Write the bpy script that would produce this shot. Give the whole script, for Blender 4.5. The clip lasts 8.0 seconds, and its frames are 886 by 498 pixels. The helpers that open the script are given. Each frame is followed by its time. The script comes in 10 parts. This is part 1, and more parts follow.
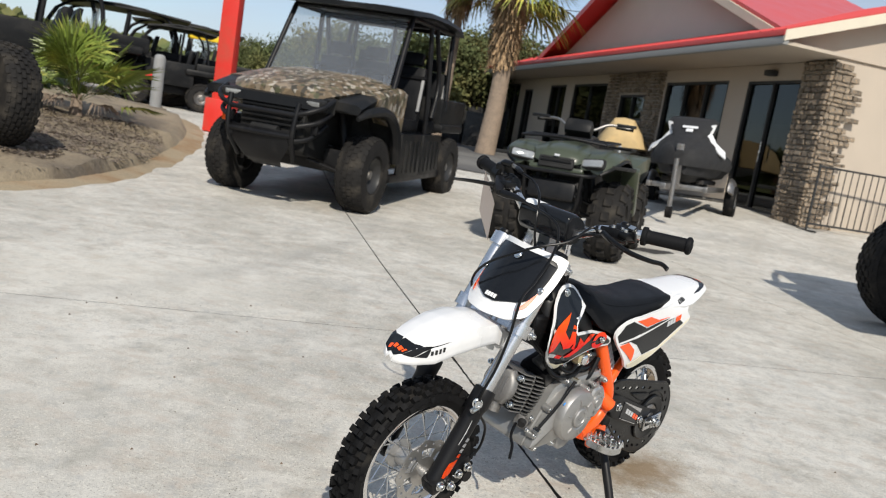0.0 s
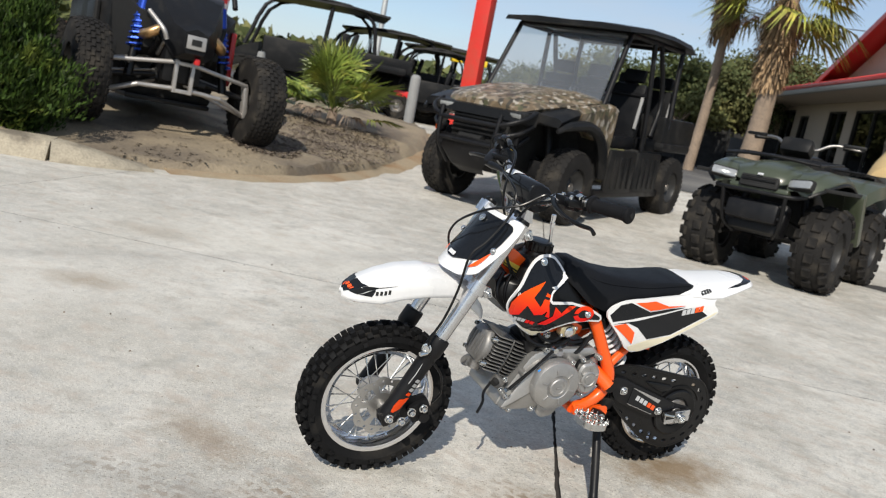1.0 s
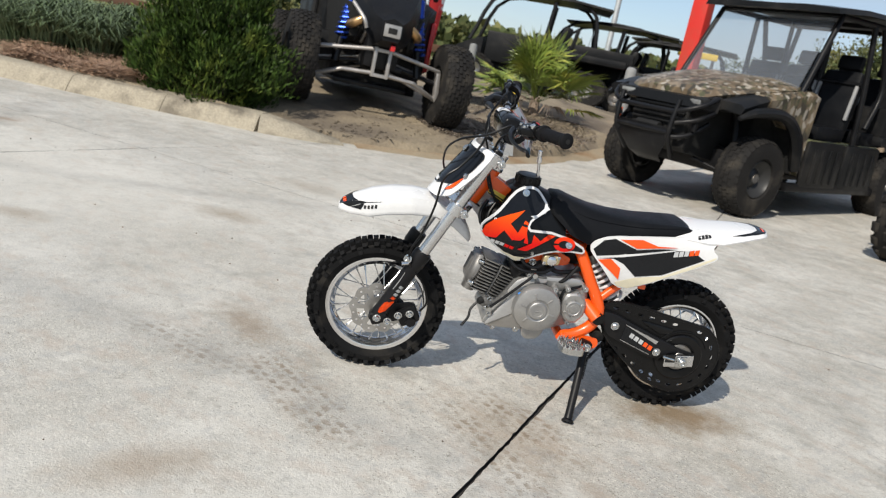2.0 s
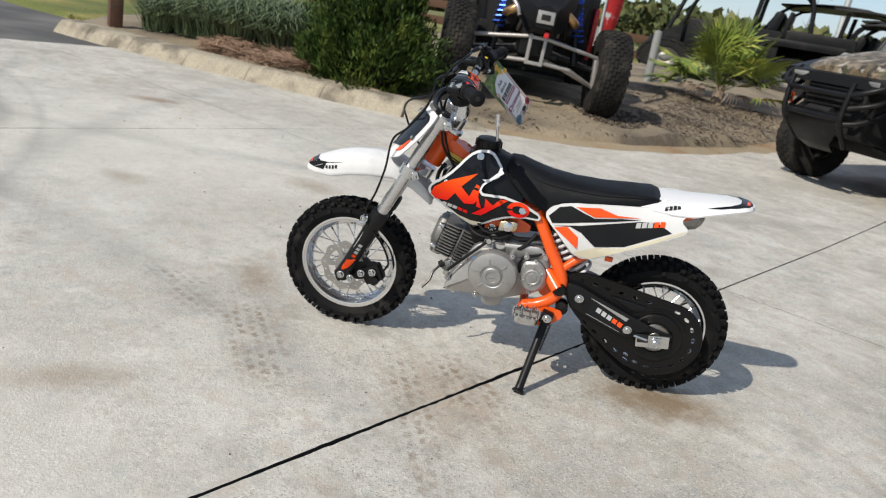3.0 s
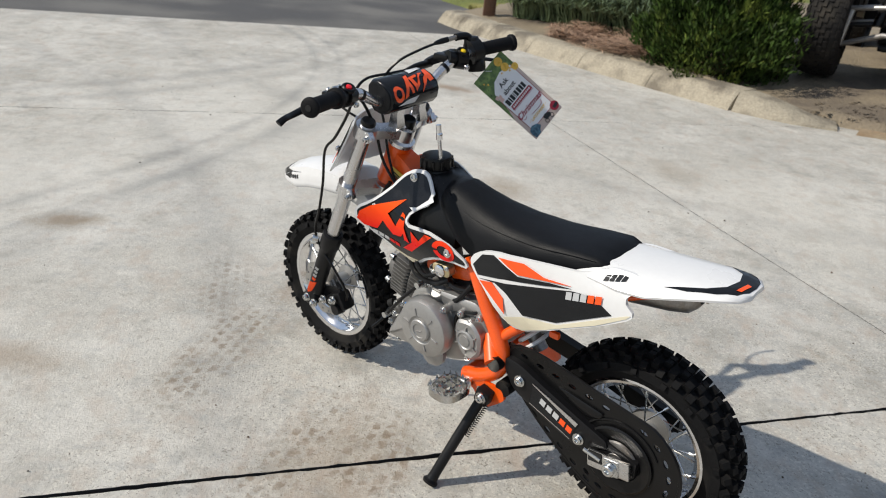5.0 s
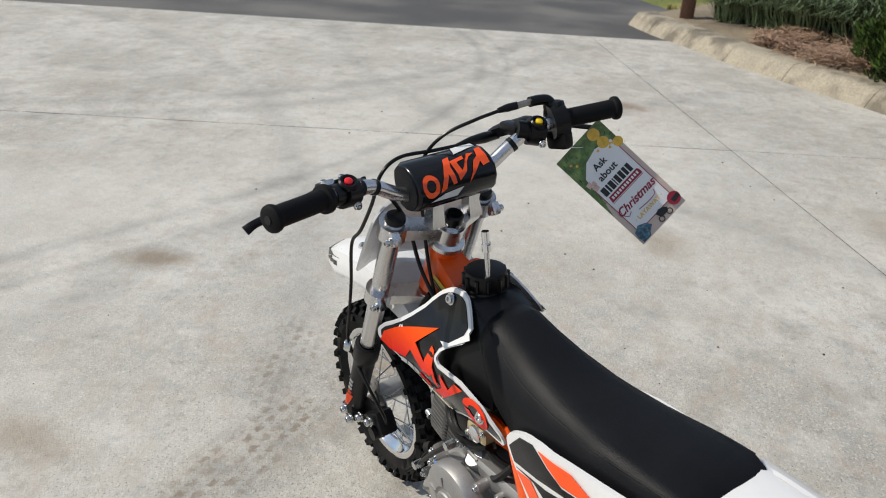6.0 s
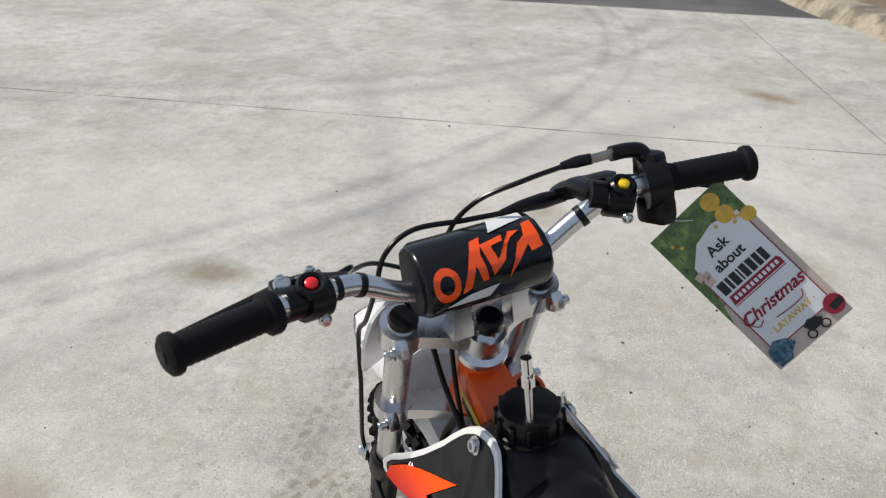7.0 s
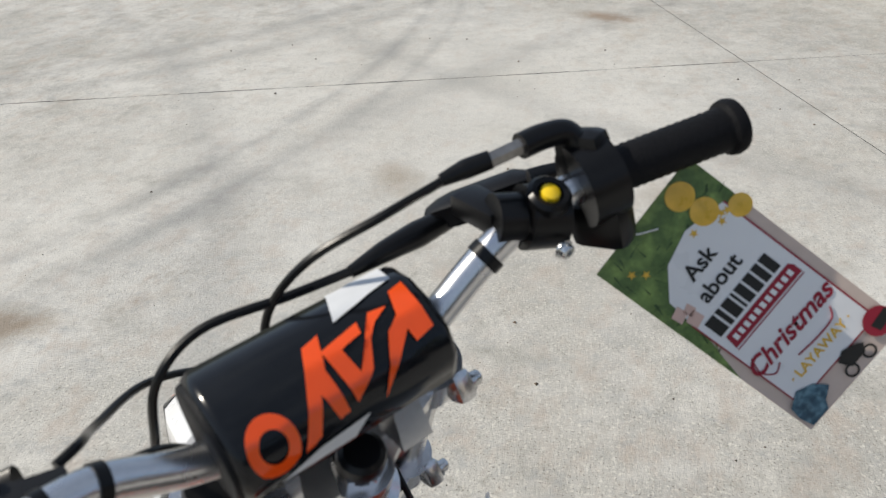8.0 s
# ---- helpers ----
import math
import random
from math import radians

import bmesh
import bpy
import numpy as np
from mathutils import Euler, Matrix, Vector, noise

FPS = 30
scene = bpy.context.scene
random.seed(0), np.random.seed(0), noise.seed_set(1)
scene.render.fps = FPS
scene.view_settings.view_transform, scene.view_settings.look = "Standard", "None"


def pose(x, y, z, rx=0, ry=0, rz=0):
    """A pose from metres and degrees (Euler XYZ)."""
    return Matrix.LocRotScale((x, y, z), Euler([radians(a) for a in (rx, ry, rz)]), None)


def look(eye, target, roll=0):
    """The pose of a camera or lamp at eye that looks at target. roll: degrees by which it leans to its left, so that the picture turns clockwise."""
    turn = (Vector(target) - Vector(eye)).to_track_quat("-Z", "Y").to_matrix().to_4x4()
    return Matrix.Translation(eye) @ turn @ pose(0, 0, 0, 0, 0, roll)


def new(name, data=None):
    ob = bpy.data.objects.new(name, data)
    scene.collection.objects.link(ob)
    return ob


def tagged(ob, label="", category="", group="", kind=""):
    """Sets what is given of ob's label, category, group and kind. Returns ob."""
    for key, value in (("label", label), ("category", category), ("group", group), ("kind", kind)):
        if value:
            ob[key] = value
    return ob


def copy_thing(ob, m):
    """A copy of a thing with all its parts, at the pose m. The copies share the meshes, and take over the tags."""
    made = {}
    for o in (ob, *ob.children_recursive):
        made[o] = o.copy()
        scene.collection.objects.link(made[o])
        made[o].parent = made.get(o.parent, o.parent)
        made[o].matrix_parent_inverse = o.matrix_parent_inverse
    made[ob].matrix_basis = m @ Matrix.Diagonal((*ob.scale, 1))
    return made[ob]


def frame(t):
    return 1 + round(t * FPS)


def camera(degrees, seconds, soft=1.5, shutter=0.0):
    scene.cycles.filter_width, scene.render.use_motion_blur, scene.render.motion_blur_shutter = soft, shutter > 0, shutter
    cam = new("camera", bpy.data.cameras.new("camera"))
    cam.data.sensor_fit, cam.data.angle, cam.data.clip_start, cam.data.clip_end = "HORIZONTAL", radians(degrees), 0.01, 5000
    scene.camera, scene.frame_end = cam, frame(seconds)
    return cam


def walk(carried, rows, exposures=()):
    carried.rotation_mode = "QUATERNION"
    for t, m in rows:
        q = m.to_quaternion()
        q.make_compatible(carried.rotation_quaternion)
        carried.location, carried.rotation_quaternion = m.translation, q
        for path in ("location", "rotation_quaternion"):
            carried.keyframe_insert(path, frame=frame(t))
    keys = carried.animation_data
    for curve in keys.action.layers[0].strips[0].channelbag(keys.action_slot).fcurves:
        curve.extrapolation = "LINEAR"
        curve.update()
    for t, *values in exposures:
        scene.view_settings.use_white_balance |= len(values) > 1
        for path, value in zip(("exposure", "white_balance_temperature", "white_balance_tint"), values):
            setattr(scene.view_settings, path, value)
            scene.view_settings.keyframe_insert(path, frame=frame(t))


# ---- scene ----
cam = camera(59.3, 8.0, 1.0)
cam.data.dof.use_dof = True
cam.data.dof.focus_distance, cam.data.dof.aperture_fstop = 1.25, 10.0
PATH = [
    (0, (0.028, -0.223, 0.942), (-0.027, 1.754, 0.646), 9.5),
    (0.5, (0.381, -0.264, 0.954), (-0.026, 1.67, 0.645), 10.3),
    (1, (0.754, -0.256, 0.938), (0.037, 1.578, 0.586), 11.0),
    (1.5, (1.136, -0.262, 0.944), (0.15, 1.43, 0.535), 11.4),
    (2, (1.476, -0.149, 0.919), (0.257, 1.367, 0.452), 11.4),
    (2.2, (1.6, -0.085, 0.933), (0.301, 1.355, 0.445), 11.3),
    (3.3, (2.065, 0.59, 0.977), (0.417, 1.551, 0.377), 9.3),
    (3.5, (2.084, 0.737, 0.992), (0.391, 1.603, 0.374), 8.9),
    (3.8, (2.102, 0.968, 1.03), (0.359, 1.677, 0.362), 8.4),
    (4, (2.115, 1.098, 1.04), (0.334, 1.712, 0.371), 8.0),
    (4.2, (2.109, 1.22, 1.058), (0.3, 1.724, 0.37), 7.6),
    (5.3, (1.773, 1.793, 1.151), (-0.066, 1.692, 0.372), 5.1),
    (5.5, (1.677, 1.847, 1.176), (-0.15, 1.648, 0.387), 4.8),
    (6, (1.336, 1.867, 1.17), (-0.441, 1.446, 0.357), 4.0),
    (6.5, (1.061, 1.854, 1.154), (-0.656, 1.267, 0.312), 3.2),
    (7, (0.895, 1.852, 1.155), (-0.751, 1.143, 0.268), 2.3),
    (7.5, (0.749, 1.826, 1.116), (-0.851, 1.115, 0.149), 0.5),
    (7.8, (0.613, 1.779, 1.083), (-1.028, 1.228, 0.082), -0.8),
    (8, (0.553, 1.742, 1.071), (-1.147, 1.392, 0.076), -1.8),
]
walk(cam, [(t, look(eye, target, roll)) for t, eye, target, roll in PATH], [(0, 0.05), (2.0, 0.02), (3.5, -0.07), (5.5, -0.14), (6.0, -0.17), (7.0, -0.10), (7.5, -0.13), (8.0, -0.10)])

# ---- world and sun ----
SUN_AZ, SUN_EL = radians(11.0), radians(40.0)      # light falls towards +y, a little to -x
world = bpy.data.worlds.new("sky")
scene.world = world
world.use_nodes = True
wn, wl = world.node_tree.nodes, world.node_tree.links
sky = wn.new("ShaderNodeTexSky")
sky.sky_type = "NISHITA"
sky.sun_disc = False
sky.sun_elevation = SUN_EL
sky.sun_rotation = radians(180.0) - SUN_AZ
sky.air_density, sky.dust_density, sky.ozone_density = 1.0, 0.35, 3.2
# thin streaks of cloud over the blue
co = wn.new("ShaderNodeTexCoord")
mp = wn.new("ShaderNodeMapping")
mp.inputs["Scale"].default_value = (1.2, 1.2, 5.0)
wl.new(co.outputs["Generated"], mp.inputs["Vector"])
cn = wn.new("ShaderNodeTexNoise")
cn.inputs["Scale"].default_value, cn.inputs["Detail"].default_value = 2.2, 7.0
wl.new(mp.outputs["Vector"], cn.inputs["Vector"])
cr = wn.new("ShaderNodeMapRange")
cr.inputs["From Min"].default_value, cr.inputs["From Max"].default_value = 0.40, 0.78
cr.inputs["To Min"].default_value, cr.inputs["To Max"].default_value = 0.30, 0.92
wl.new(cn.outputs["Fac"], cr.inputs["Value"])
cm = wn.new("ShaderNodeMix")
cm.data_type = "RGBA"
cm.inputs["B"].default_value = (4.9, 5.5, 6.3, 1)
wl.new(cr.outputs["Result"], cm.inputs["Factor"])
wl.new(sky.outputs["Color"], cm.inputs["A"])
wl.new(cm.outputs["Result"], wn["Background"].inputs["Color"])
wn["Background"].inputs["Strength"].default_value = 0.113

sun = new("sun", bpy.data.lights.new("sun", "SUN"))
sun.data.energy, sun.data.angle, sun.data.color = 4.40, radians(0.6), (1.0, 0.93, 0.815)
sun_from = Vector((math.sin(SUN_AZ) * math.cos(SUN_EL), -math.cos(SUN_AZ) * math.cos(SUN_EL), math.sin(SUN_EL)))
sun.matrix_world = look(sun_from * 30, (0, 0, 0))
scene.view_settings.exposure = 0.0


# ---- materials ----
def shader(name, color=(0.5, 0.5, 0.5), rough=0.5, metal=0.0, vary=0.15, scale=8.0, fine=90.0, bump=0.1, depth=0.002,
           other=None, mix=(0.45, 0.65), coat=0.0, rand=0.0, spec=0.5, island=0.0, sheen=0.0):
    """A surface: base colour with variation at two scales, a second colour in patches, roughness that follows them, relief."""
    m = bpy.data.materials.new(name)
    m.use_nodes = True
    n, l = m.node_tree.nodes, m.node_tree.links
    b = n["Principled BSDF"]
    tc = n.new("ShaderNodeTexCoord")
    big = n.new("ShaderNodeTexNoise")
    big.inputs["Scale"].default_value, big.inputs["Detail"].default_value = scale, 6.0
    small = n.new("ShaderNodeTexNoise")
    small.inputs["Scale"].default_value, small.inputs["Detail"].default_value = fine, 4.0
    l.new(tc.outputs["Object"], big.inputs["Vector"])
    l.new(tc.outputs["Object"], small.inputs["Vector"])
    add = n.new("ShaderNodeMath")
    add.operation = "ADD"
    l.new(big.outputs["Fac"], add.inputs[0])
    l.new(small.outputs["Fac"], add.inputs[1])
    rng = n.new("ShaderNodeMapRange")
    rng.inputs["From Min"].default_value, rng.inputs["From Max"].default_value = 0.6, 1.4
    rng.inputs["To Min"].default_value, rng.inputs["To Max"].default_value = 1 - vary, 1 + vary
    l.new(add.outputs[0], rng.inputs["Value"])
    value = rng.outputs["Result"]
    for amount, node, out in ((rand, "ShaderNodeObjectInfo", "Random"), (island, "ShaderNodeNewGeometry", "Random Per Island")):
        if amount:
            oi = n.new(node)
            r2 = n.new("ShaderNodeMapRange")
            r2.inputs["To Min"].default_value, r2.inputs["To Max"].default_value = 1 - amount, 1 + amount
            l.new(oi.outputs[out], r2.inputs["Value"])
            mu = n.new("ShaderNodeMath")
            mu.operation = "MULTIPLY"
            l.new(value, mu.inputs[0])
            l.new(r2.outputs["Result"], mu.inputs[1])
            value = mu.outputs[0]
    base = n.new("ShaderNodeMix")
    base.data_type = "RGBA"
    base.inputs["A"].default_value = (*color, 1)
    base.inputs["B"].default_value = (*(other or color), 1)
    if other:
        patch = n.new("ShaderNodeMapRange")
        patch.inputs["From Min"].default_value, patch.inputs["From Max"].default_value = mix
        l.new(big.outputs["Fac"], patch.inputs["Value"])
        l.new(patch.outputs["Result"], base.inputs["Factor"])
    else:
        base.inputs["Factor"].default_value = 0
    hsv = n.new("ShaderNodeHueSaturation")
    l.new(base.outputs["Result"], hsv.inputs["Color"])
    l.new(value, hsv.inputs["Value"])
    l.new(hsv.outputs["Color"], b.inputs["Base Color"])
    rr = n.new("ShaderNodeMapRange")
    rr.inputs["From Min"].default_value, rr.inputs["From Max"].default_value = 0.3, 0.7
    rr.inputs["To Min"].default_value, rr.inputs["To Max"].default_value = max(0.02, rough * 0.82), min(1, rough * 1.18)
    l.new(big.outputs["Fac"], rr.inputs["Value"])
    l.new(rr.outputs["Result"], b.inputs["Roughness"])
    b.inputs["Metallic"].default_value = metal
    b.inputs["Specular IOR Level"].default_value = spec
    b.inputs["Coat Weight"].default_value = coat
    b.inputs["Coat Roughness"].default_value = 0.08
    if sheen:
        b.inputs["Sheen Weight"].default_value = sheen
    if bump:
        bp = n.new("ShaderNodeBump")
        bp.inputs["Strength"].default_value, bp.inputs["Distance"].default_value = bump, depth
        l.new(small.outputs["Fac"], bp.inputs["Height"])
        l.new(bp.outputs["Normal"], b.inputs["Normal"])
    return m


def tree(m):
    return m.node_tree.nodes, m.node_tree.links


# sun-bleached slab concrete: pale mottling, grey wash, tyre smears, rusty spots, pores
TREADS = ((0.47, 1.60, 0.26, 0.10, -14, 0.95), (0.56, 1.38, 0.46, 0.08, -22, 0.8), (0.05, 1.14, 0.42, 0.10, -12, 0.85), (-0.35, 1.05, 0.32, 0.10, 12, 0.6), (-1.2, 0.70, 0.55, 0.06, -12, 0.3), (0.30, 0.72, 0.40, 0.11, 8, 0.25), (0.95, 1.0, 0.3, 0.1, -20, 0.3))


def concrete_material():
    m = bpy.data.materials.new("slab_concrete")
    m.use_nodes = True
    n, l = tree(m)
    b = n["Principled BSDF"]
    tc = n.new("ShaderNodeTexCoord")

    def noise_of(scale, detail=6.0, rough=0.55, stretch=None, turn=0.0):
        t = n.new("ShaderNodeTexNoise")
        t.inputs["Scale"].default_value, t.inputs["Detail"].default_value, t.inputs["Roughness"].default_value = scale, detail, rough
        v = tc.outputs["Object"]
        if stretch:
            p = n.new("ShaderNodeMapping")
            p.inputs["Scale"].default_value, p.inputs["Rotation"].default_value = stretch, (0, 0, radians(turn))
            l.new(v, p.inputs["Vector"])
            v = p.outputs["Vector"]
        l.new(v, t.inputs["Vector"])
        return t.outputs["Fac"]

    def span(v, a, c, lo=0.0, hi=1.0):
        r = n.new("ShaderNodeMapRange")
        for k, x in zip(("From Min", "From Max", "To Min", "To Max"), (a, c, lo, hi)):
            r.inputs[k].default_value = x
        l.new(v, r.inputs["Value"])
        return r.outputs["Result"]

    def blend(a, c, f, kind="MIX"):
        x = n.new("ShaderNodeMix")
        x.data_type, x.blend_type = "RGBA", kind
        for k, v in (("A", a), ("B", c), ("Factor", f)):
            if isinstance(v, (tuple, float)):
                x.inputs[k].default_value = v
            else:
                l.new(v, x.inputs[k])
        return x.outputs["Result"]

    col = blend((0.40, 0.38, 0.335, 1), (0.60, 0.58, 0.53, 1), span(noise_of(0.9), 0.36, 0.60))
    col = blend(col, (0.335, 0.335, 0.325, 1), span(noise_of(0.55, 5, 0.6, (1, 1.8, 1), 20), 0.5, 0.72, 0, 0.65))
    col = blend(col, (0.27, 0.27, 0.265, 1), span(noise_of(1.0, 5, 0.65, (0.6, 1.8, 1), -32), 0.56, 0.74, 0, 0.4))
    col = blend(col, (0.34, 0.25, 0.15, 1), span(noise_of(2.3, 5, 0.6), 0.64, 0.76, 0, 0.6))
    col = blend(col, (0.25, 0.235, 0.20, 1), span(noise_of(34, 5, 0.7), 0.52, 0.70, 0, 0.40))
    col = blend(col, (0.70, 0.67, 0.59, 1), span(noise_of(120, 3, 0.6), 0.51, 0.66, 0, 0.70))
    col = blend(col, (0.13, 0.115, 0.095, 1), span(noise_of(170, 2, 0.6), 0.585, 0.675, 0, 0.70))
    col = blend(col, (0.30, 0.285, 0.25, 1), span(noise_of(5.2, 7, 0.66), 0.51, 0.66, 0, 0.62))
    col = blend(col, (0.68, 0.655, 0.60, 1), span(noise_of(3.4, 7, 0.66), 0.50, 0.68, 0, 0.6))
    col = blend(col, (0.24, 0.215, 0.175, 1), span(noise_of(17, 9, 0.75), 0.55, 0.68, 0, 0.42))
    col = blend(col, (0.72, 0.69, 0.62, 1), span(noise_of(24, 9, 0.75), 0.54, 0.68, 0, 0.45))
    col = blend(col, (0.44, 0.365, 0.30, 1), span(noise_of(7.5, 8, 0.72, (1, 1.6, 1), 40), 0.50, 0.66, 0, 0.62))
    col = blend(col, (0.33, 0.335, 0.33, 1), span(noise_of(11.0, 8, 0.74, (1.5, 1, 1), 15), 0.52, 0.68, 0, 0.58))
    pit = n.new("ShaderNodeTexVoronoi")
    pit.inputs["Scale"].default_value = 7.0
    l.new(tc.outputs["Object"], pit.inputs["Vector"])
    col = blend(col, (0.10, 0.075, 0.055, 1), span(pit.outputs["Distance"], 0.012, 0.035, 0.5, 0))
    # stains that lie at one spot: centre, reach along and across, turn, strength, colour
    for cx, cy, rx, ry, turn, amount, tint in ((-2.6, 1.2, 2.4, 2.0, 16, 0.55, (0.64, 0.615, 0.555, 1)), (-1.0, -0.3, 1.3, 1.0, 0, 0.5, (0.66, 0.635, 0.575, 1)), (0.4, 0.5, 1.1, 0.7, 10, 0.45, (0.66, 0.635, 0.575, 1)), (-1.6, 3.4, 1.3, 0.8, 20, 0.4, (0.64, 0.61, 0.54, 1)), (0.70, 2.14, 0.26, 0.16, 50, 0.85, (0.22, 0.15, 0.08, 1)), (0.50, 1.52, 0.34, 0.20, -15, 0.32, (0.26, 0.18, 0.10, 1)), (-0.76, 0.36, 0.17, 0.11, 100, 0.75, (0.24, 0.17, 0.10, 1)),
                                               (-3.98, 1.80, 0.26, 0.14, 60, 0.75, (0.26, 0.17, 0.10, 1)), (-1.63, 2.04, 0.22, 0.14, 20, 0.5, (0.28, 0.21, 0.14, 1)), (0.17, 0.64, 0.22, 0.09, 80, 0.5, (0.27, 0.19, 0.12, 1)), (-1.73, 1.12, 0.16, 0.10, 30, 0.45, (0.24, 0.17, 0.10, 1)), (-0.42, 1.31, 0.22, 0.10, -10, 0.5, (0.24, 0.16, 0.09, 1)), (-2.2, 3.0, 0.3, 0.18, 10, 0.35, (0.24, 0.18, 0.12, 1))):
        p = n.new("ShaderNodeMapping")
        p.vector_type = "TEXTURE"
        p.inputs["Location"].default_value, p.inputs["Rotation"].default_value, p.inputs["Scale"].default_value = (cx, cy, 0), (0, 0, radians(turn)), (rx, ry, 1)
        l.new(tc.outputs["Object"], p.inputs["Vector"])
        ln = n.new("ShaderNodeVectorMath")
        ln.operation = "LENGTH"
        l.new(p.outputs["Vector"], ln.inputs[0])
        wob = n.new("ShaderNodeMath")
        wob.operation = "MULTIPLY_ADD"
        l.new(noise_of(16, 5, 0.7), wob.inputs[0])
        wob.inputs[1].default_value = 1.4
        l.new(ln.outputs["Value"], wob.inputs[2])
        col = blend(col, tint, span(wob.outputs[0], 0.9, 1.7, amount, 0))
    # tread prints: centre, half length, half width, turn, strength
    for cx, cy, rx, ry, turn, amount in TREADS:
        p = n.new("ShaderNodeMapping")
        p.vector_type = "TEXTURE"
        p.inputs["Location"].default_value, p.inputs["Rotation"].default_value, p.inputs["Scale"].default_value = (cx, cy, 0), (0, 0, radians(turn)), (rx, ry, 1)
        l.new(tc.outputs["Object"], p.inputs["Vector"])
        ln = n.new("ShaderNodeVectorMath")
        ln.operation = "LENGTH"
        l.new(p.outputs["Vector"], ln.inputs[0])
        size = n.new("ShaderNodeMapping")
        size.inputs["Scale"].default_value = (rx / 0.05, ry / 0.05, 1)
        l.new(p.outputs["Vector"], size.inputs["Vector"])
        wav = n.new("ShaderNodeMix")
        wav.data_type = "VECTOR"
        wav.inputs["Factor"].default_value = 0.38
        crumb = n.new("ShaderNodeTexNoise")
        crumb.inputs["Scale"].default_value = 3.0
        l.new(size.outputs["Vector"], crumb.inputs["Vector"])
        l.new(size.outputs["Vector"], wav.inputs["A"])
        l.new(crumb.outputs["Color"], wav.inputs["B"])
        chk = n.new("ShaderNodeTexBrick")
        chk.offset = 0.5
        for k, x in (("Scale", 1.0), ("Mortar Size", 0.13), ("Mortar Smooth", 0.5), ("Brick Width", 0.55), ("Row Height", 0.42)):
            chk.inputs[k].default_value = x
        l.new(wav.outputs["Result"], chk.inputs["Vector"])
        lug = n.new("ShaderNodeMath")
        lug.operation = "MULTIPLY"
        l.new(span(chk.outputs["Fac"], 0.0, 1.0, 1.0, 0.15), lug.inputs[0])
        l.new(span(noise_of(11, 6, 0.7), 0.38, 0.60), lug.inputs[1])
        both = n.new("ShaderNodeMath")
        both.operation = "MULTIPLY"
        l.new(lug.outputs[0], both.inputs[0])
        l.new(span(ln.outputs["Value"], 0.55, 1.05, amount, 0), both.inputs[1])
        col = blend(col, (0.25, 0.195, 0.14, 1), both.outputs[0])
    # dark curved tyre smears: rings of large radius, broken up
    for cx, cy, rad, wid, amount in ((-3.6, -5.25, 6.0, 0.03, 0.5), (-3.6, -5.25, 6.2, 0.02, 0.4), (-6.0, -3.6, 4.3, 0.10, 0.35), (-6.0, -3.6, 4.62, 0.08, 0.3), (2.0, -6.5, 7.9, 0.10, 0.28), (-9.0, 6.5, 8.2, 0.12, 0.25), (1.5, 9.5, 9.4, 0.11, 0.25)):
        ds = n.new("ShaderNodeVectorMath")
        ds.operation = "DISTANCE"
        ds.inputs[1].default_value = (cx, cy, 0)
        l.new(tc.outputs["Object"], ds.inputs[0])
        off = n.new("ShaderNodeMath")
        off.operation = "SUBTRACT"
        off.inputs[1].default_value = rad
        l.new(ds.outputs["Value"], off.inputs[0])
        ab = n.new("ShaderNodeMath")
        ab.operation = "ABSOLUTE"
        l.new(off.outputs[0], ab.inputs[0])
        wob = n.new("ShaderNodeMath")
        wob.operation = "MULTIPLY_ADD"
        l.new(noise_of(1.7, 5, 0.7), wob.inputs[0])
        wob.inputs[1].default_value = 0.25
        l.new(ab.outputs[0], wob.inputs[2])
        col = blend(col, (0.22, 0.22, 0.215, 1), span(wob.outputs[0], 0.10, 0.10 + wid + 0.06, amount, 0))
    l.new(col, b.inputs["Base Color"])
    l.new(span(noise_of(3.0), 0.3, 0.7, 0.72, 0.95), b.inputs["Roughness"])
    b.inputs["Specular IOR Level"].default_value = 0.3
    mixh = n.new("ShaderNodeMath")
    mixh.operation = "ADD"
    l.new(noise_of(180, 5, 0.7), mixh.inputs[0])
    l.new(noise_of(28, 5, 0.6), mixh.inputs[1])
    bp = n.new("ShaderNodeBump")
    bp.inputs["Strength"].default_value, bp.inputs["Distance"].default_value = 0.5, 0.006
    l.new(mixh.outputs[0], bp.inputs["Height"])
    l.new(bp.outputs["Normal"], b.inputs["Normal"])
    return m


CONCRETE = concrete_material()
# also colours the shop's inner floor, so its rooms read unlit
JOINT = shader("joint_filler_and_dark_floor", (0.035, 0.032, 0.03), 0.95, vary=0.4, scale=20)
CURB = shader("weathered_curb", (0.38, 0.335, 0.255), 0.9, vary=0.35, scale=3.5, fine=60, bump=0.6, depth=0.01, other=(0.15, 0.13, 0.10), mix=(0.44, 0.62))
ASPHALT = shader("asphalt", (0.085, 0.082, 0.08), 0.9, vary=0.3, scale=0.7, fine=140, bump=0.5, depth=0.006, other=(0.14, 0.135, 0.125), mix=(0.42, 0.62))
SAND = shader("sandy_soil", (0.27, 0.22, 0.15), 0.95, vary=0.3, scale=1.3, fine=40, bump=0.6, depth=0.015, other=(0.13, 0.105, 0.078), mix=(0.46, 0.64))
MULCH = shader("wood_mulch", (0.25, 0.20, 0.16), 0.95, vary=0.5, scale=4, fine=55, bump=1.0, depth=0.03, other=(0.12, 0.095, 0.078), island=0.5)
STRAW = shader("pine_straw", (0.42, 0.28, 0.19), 0.9, vary=0.3, scale=6, fine=60, bump=0.3, island=0.5, other=(0.30, 0.19, 0.13))
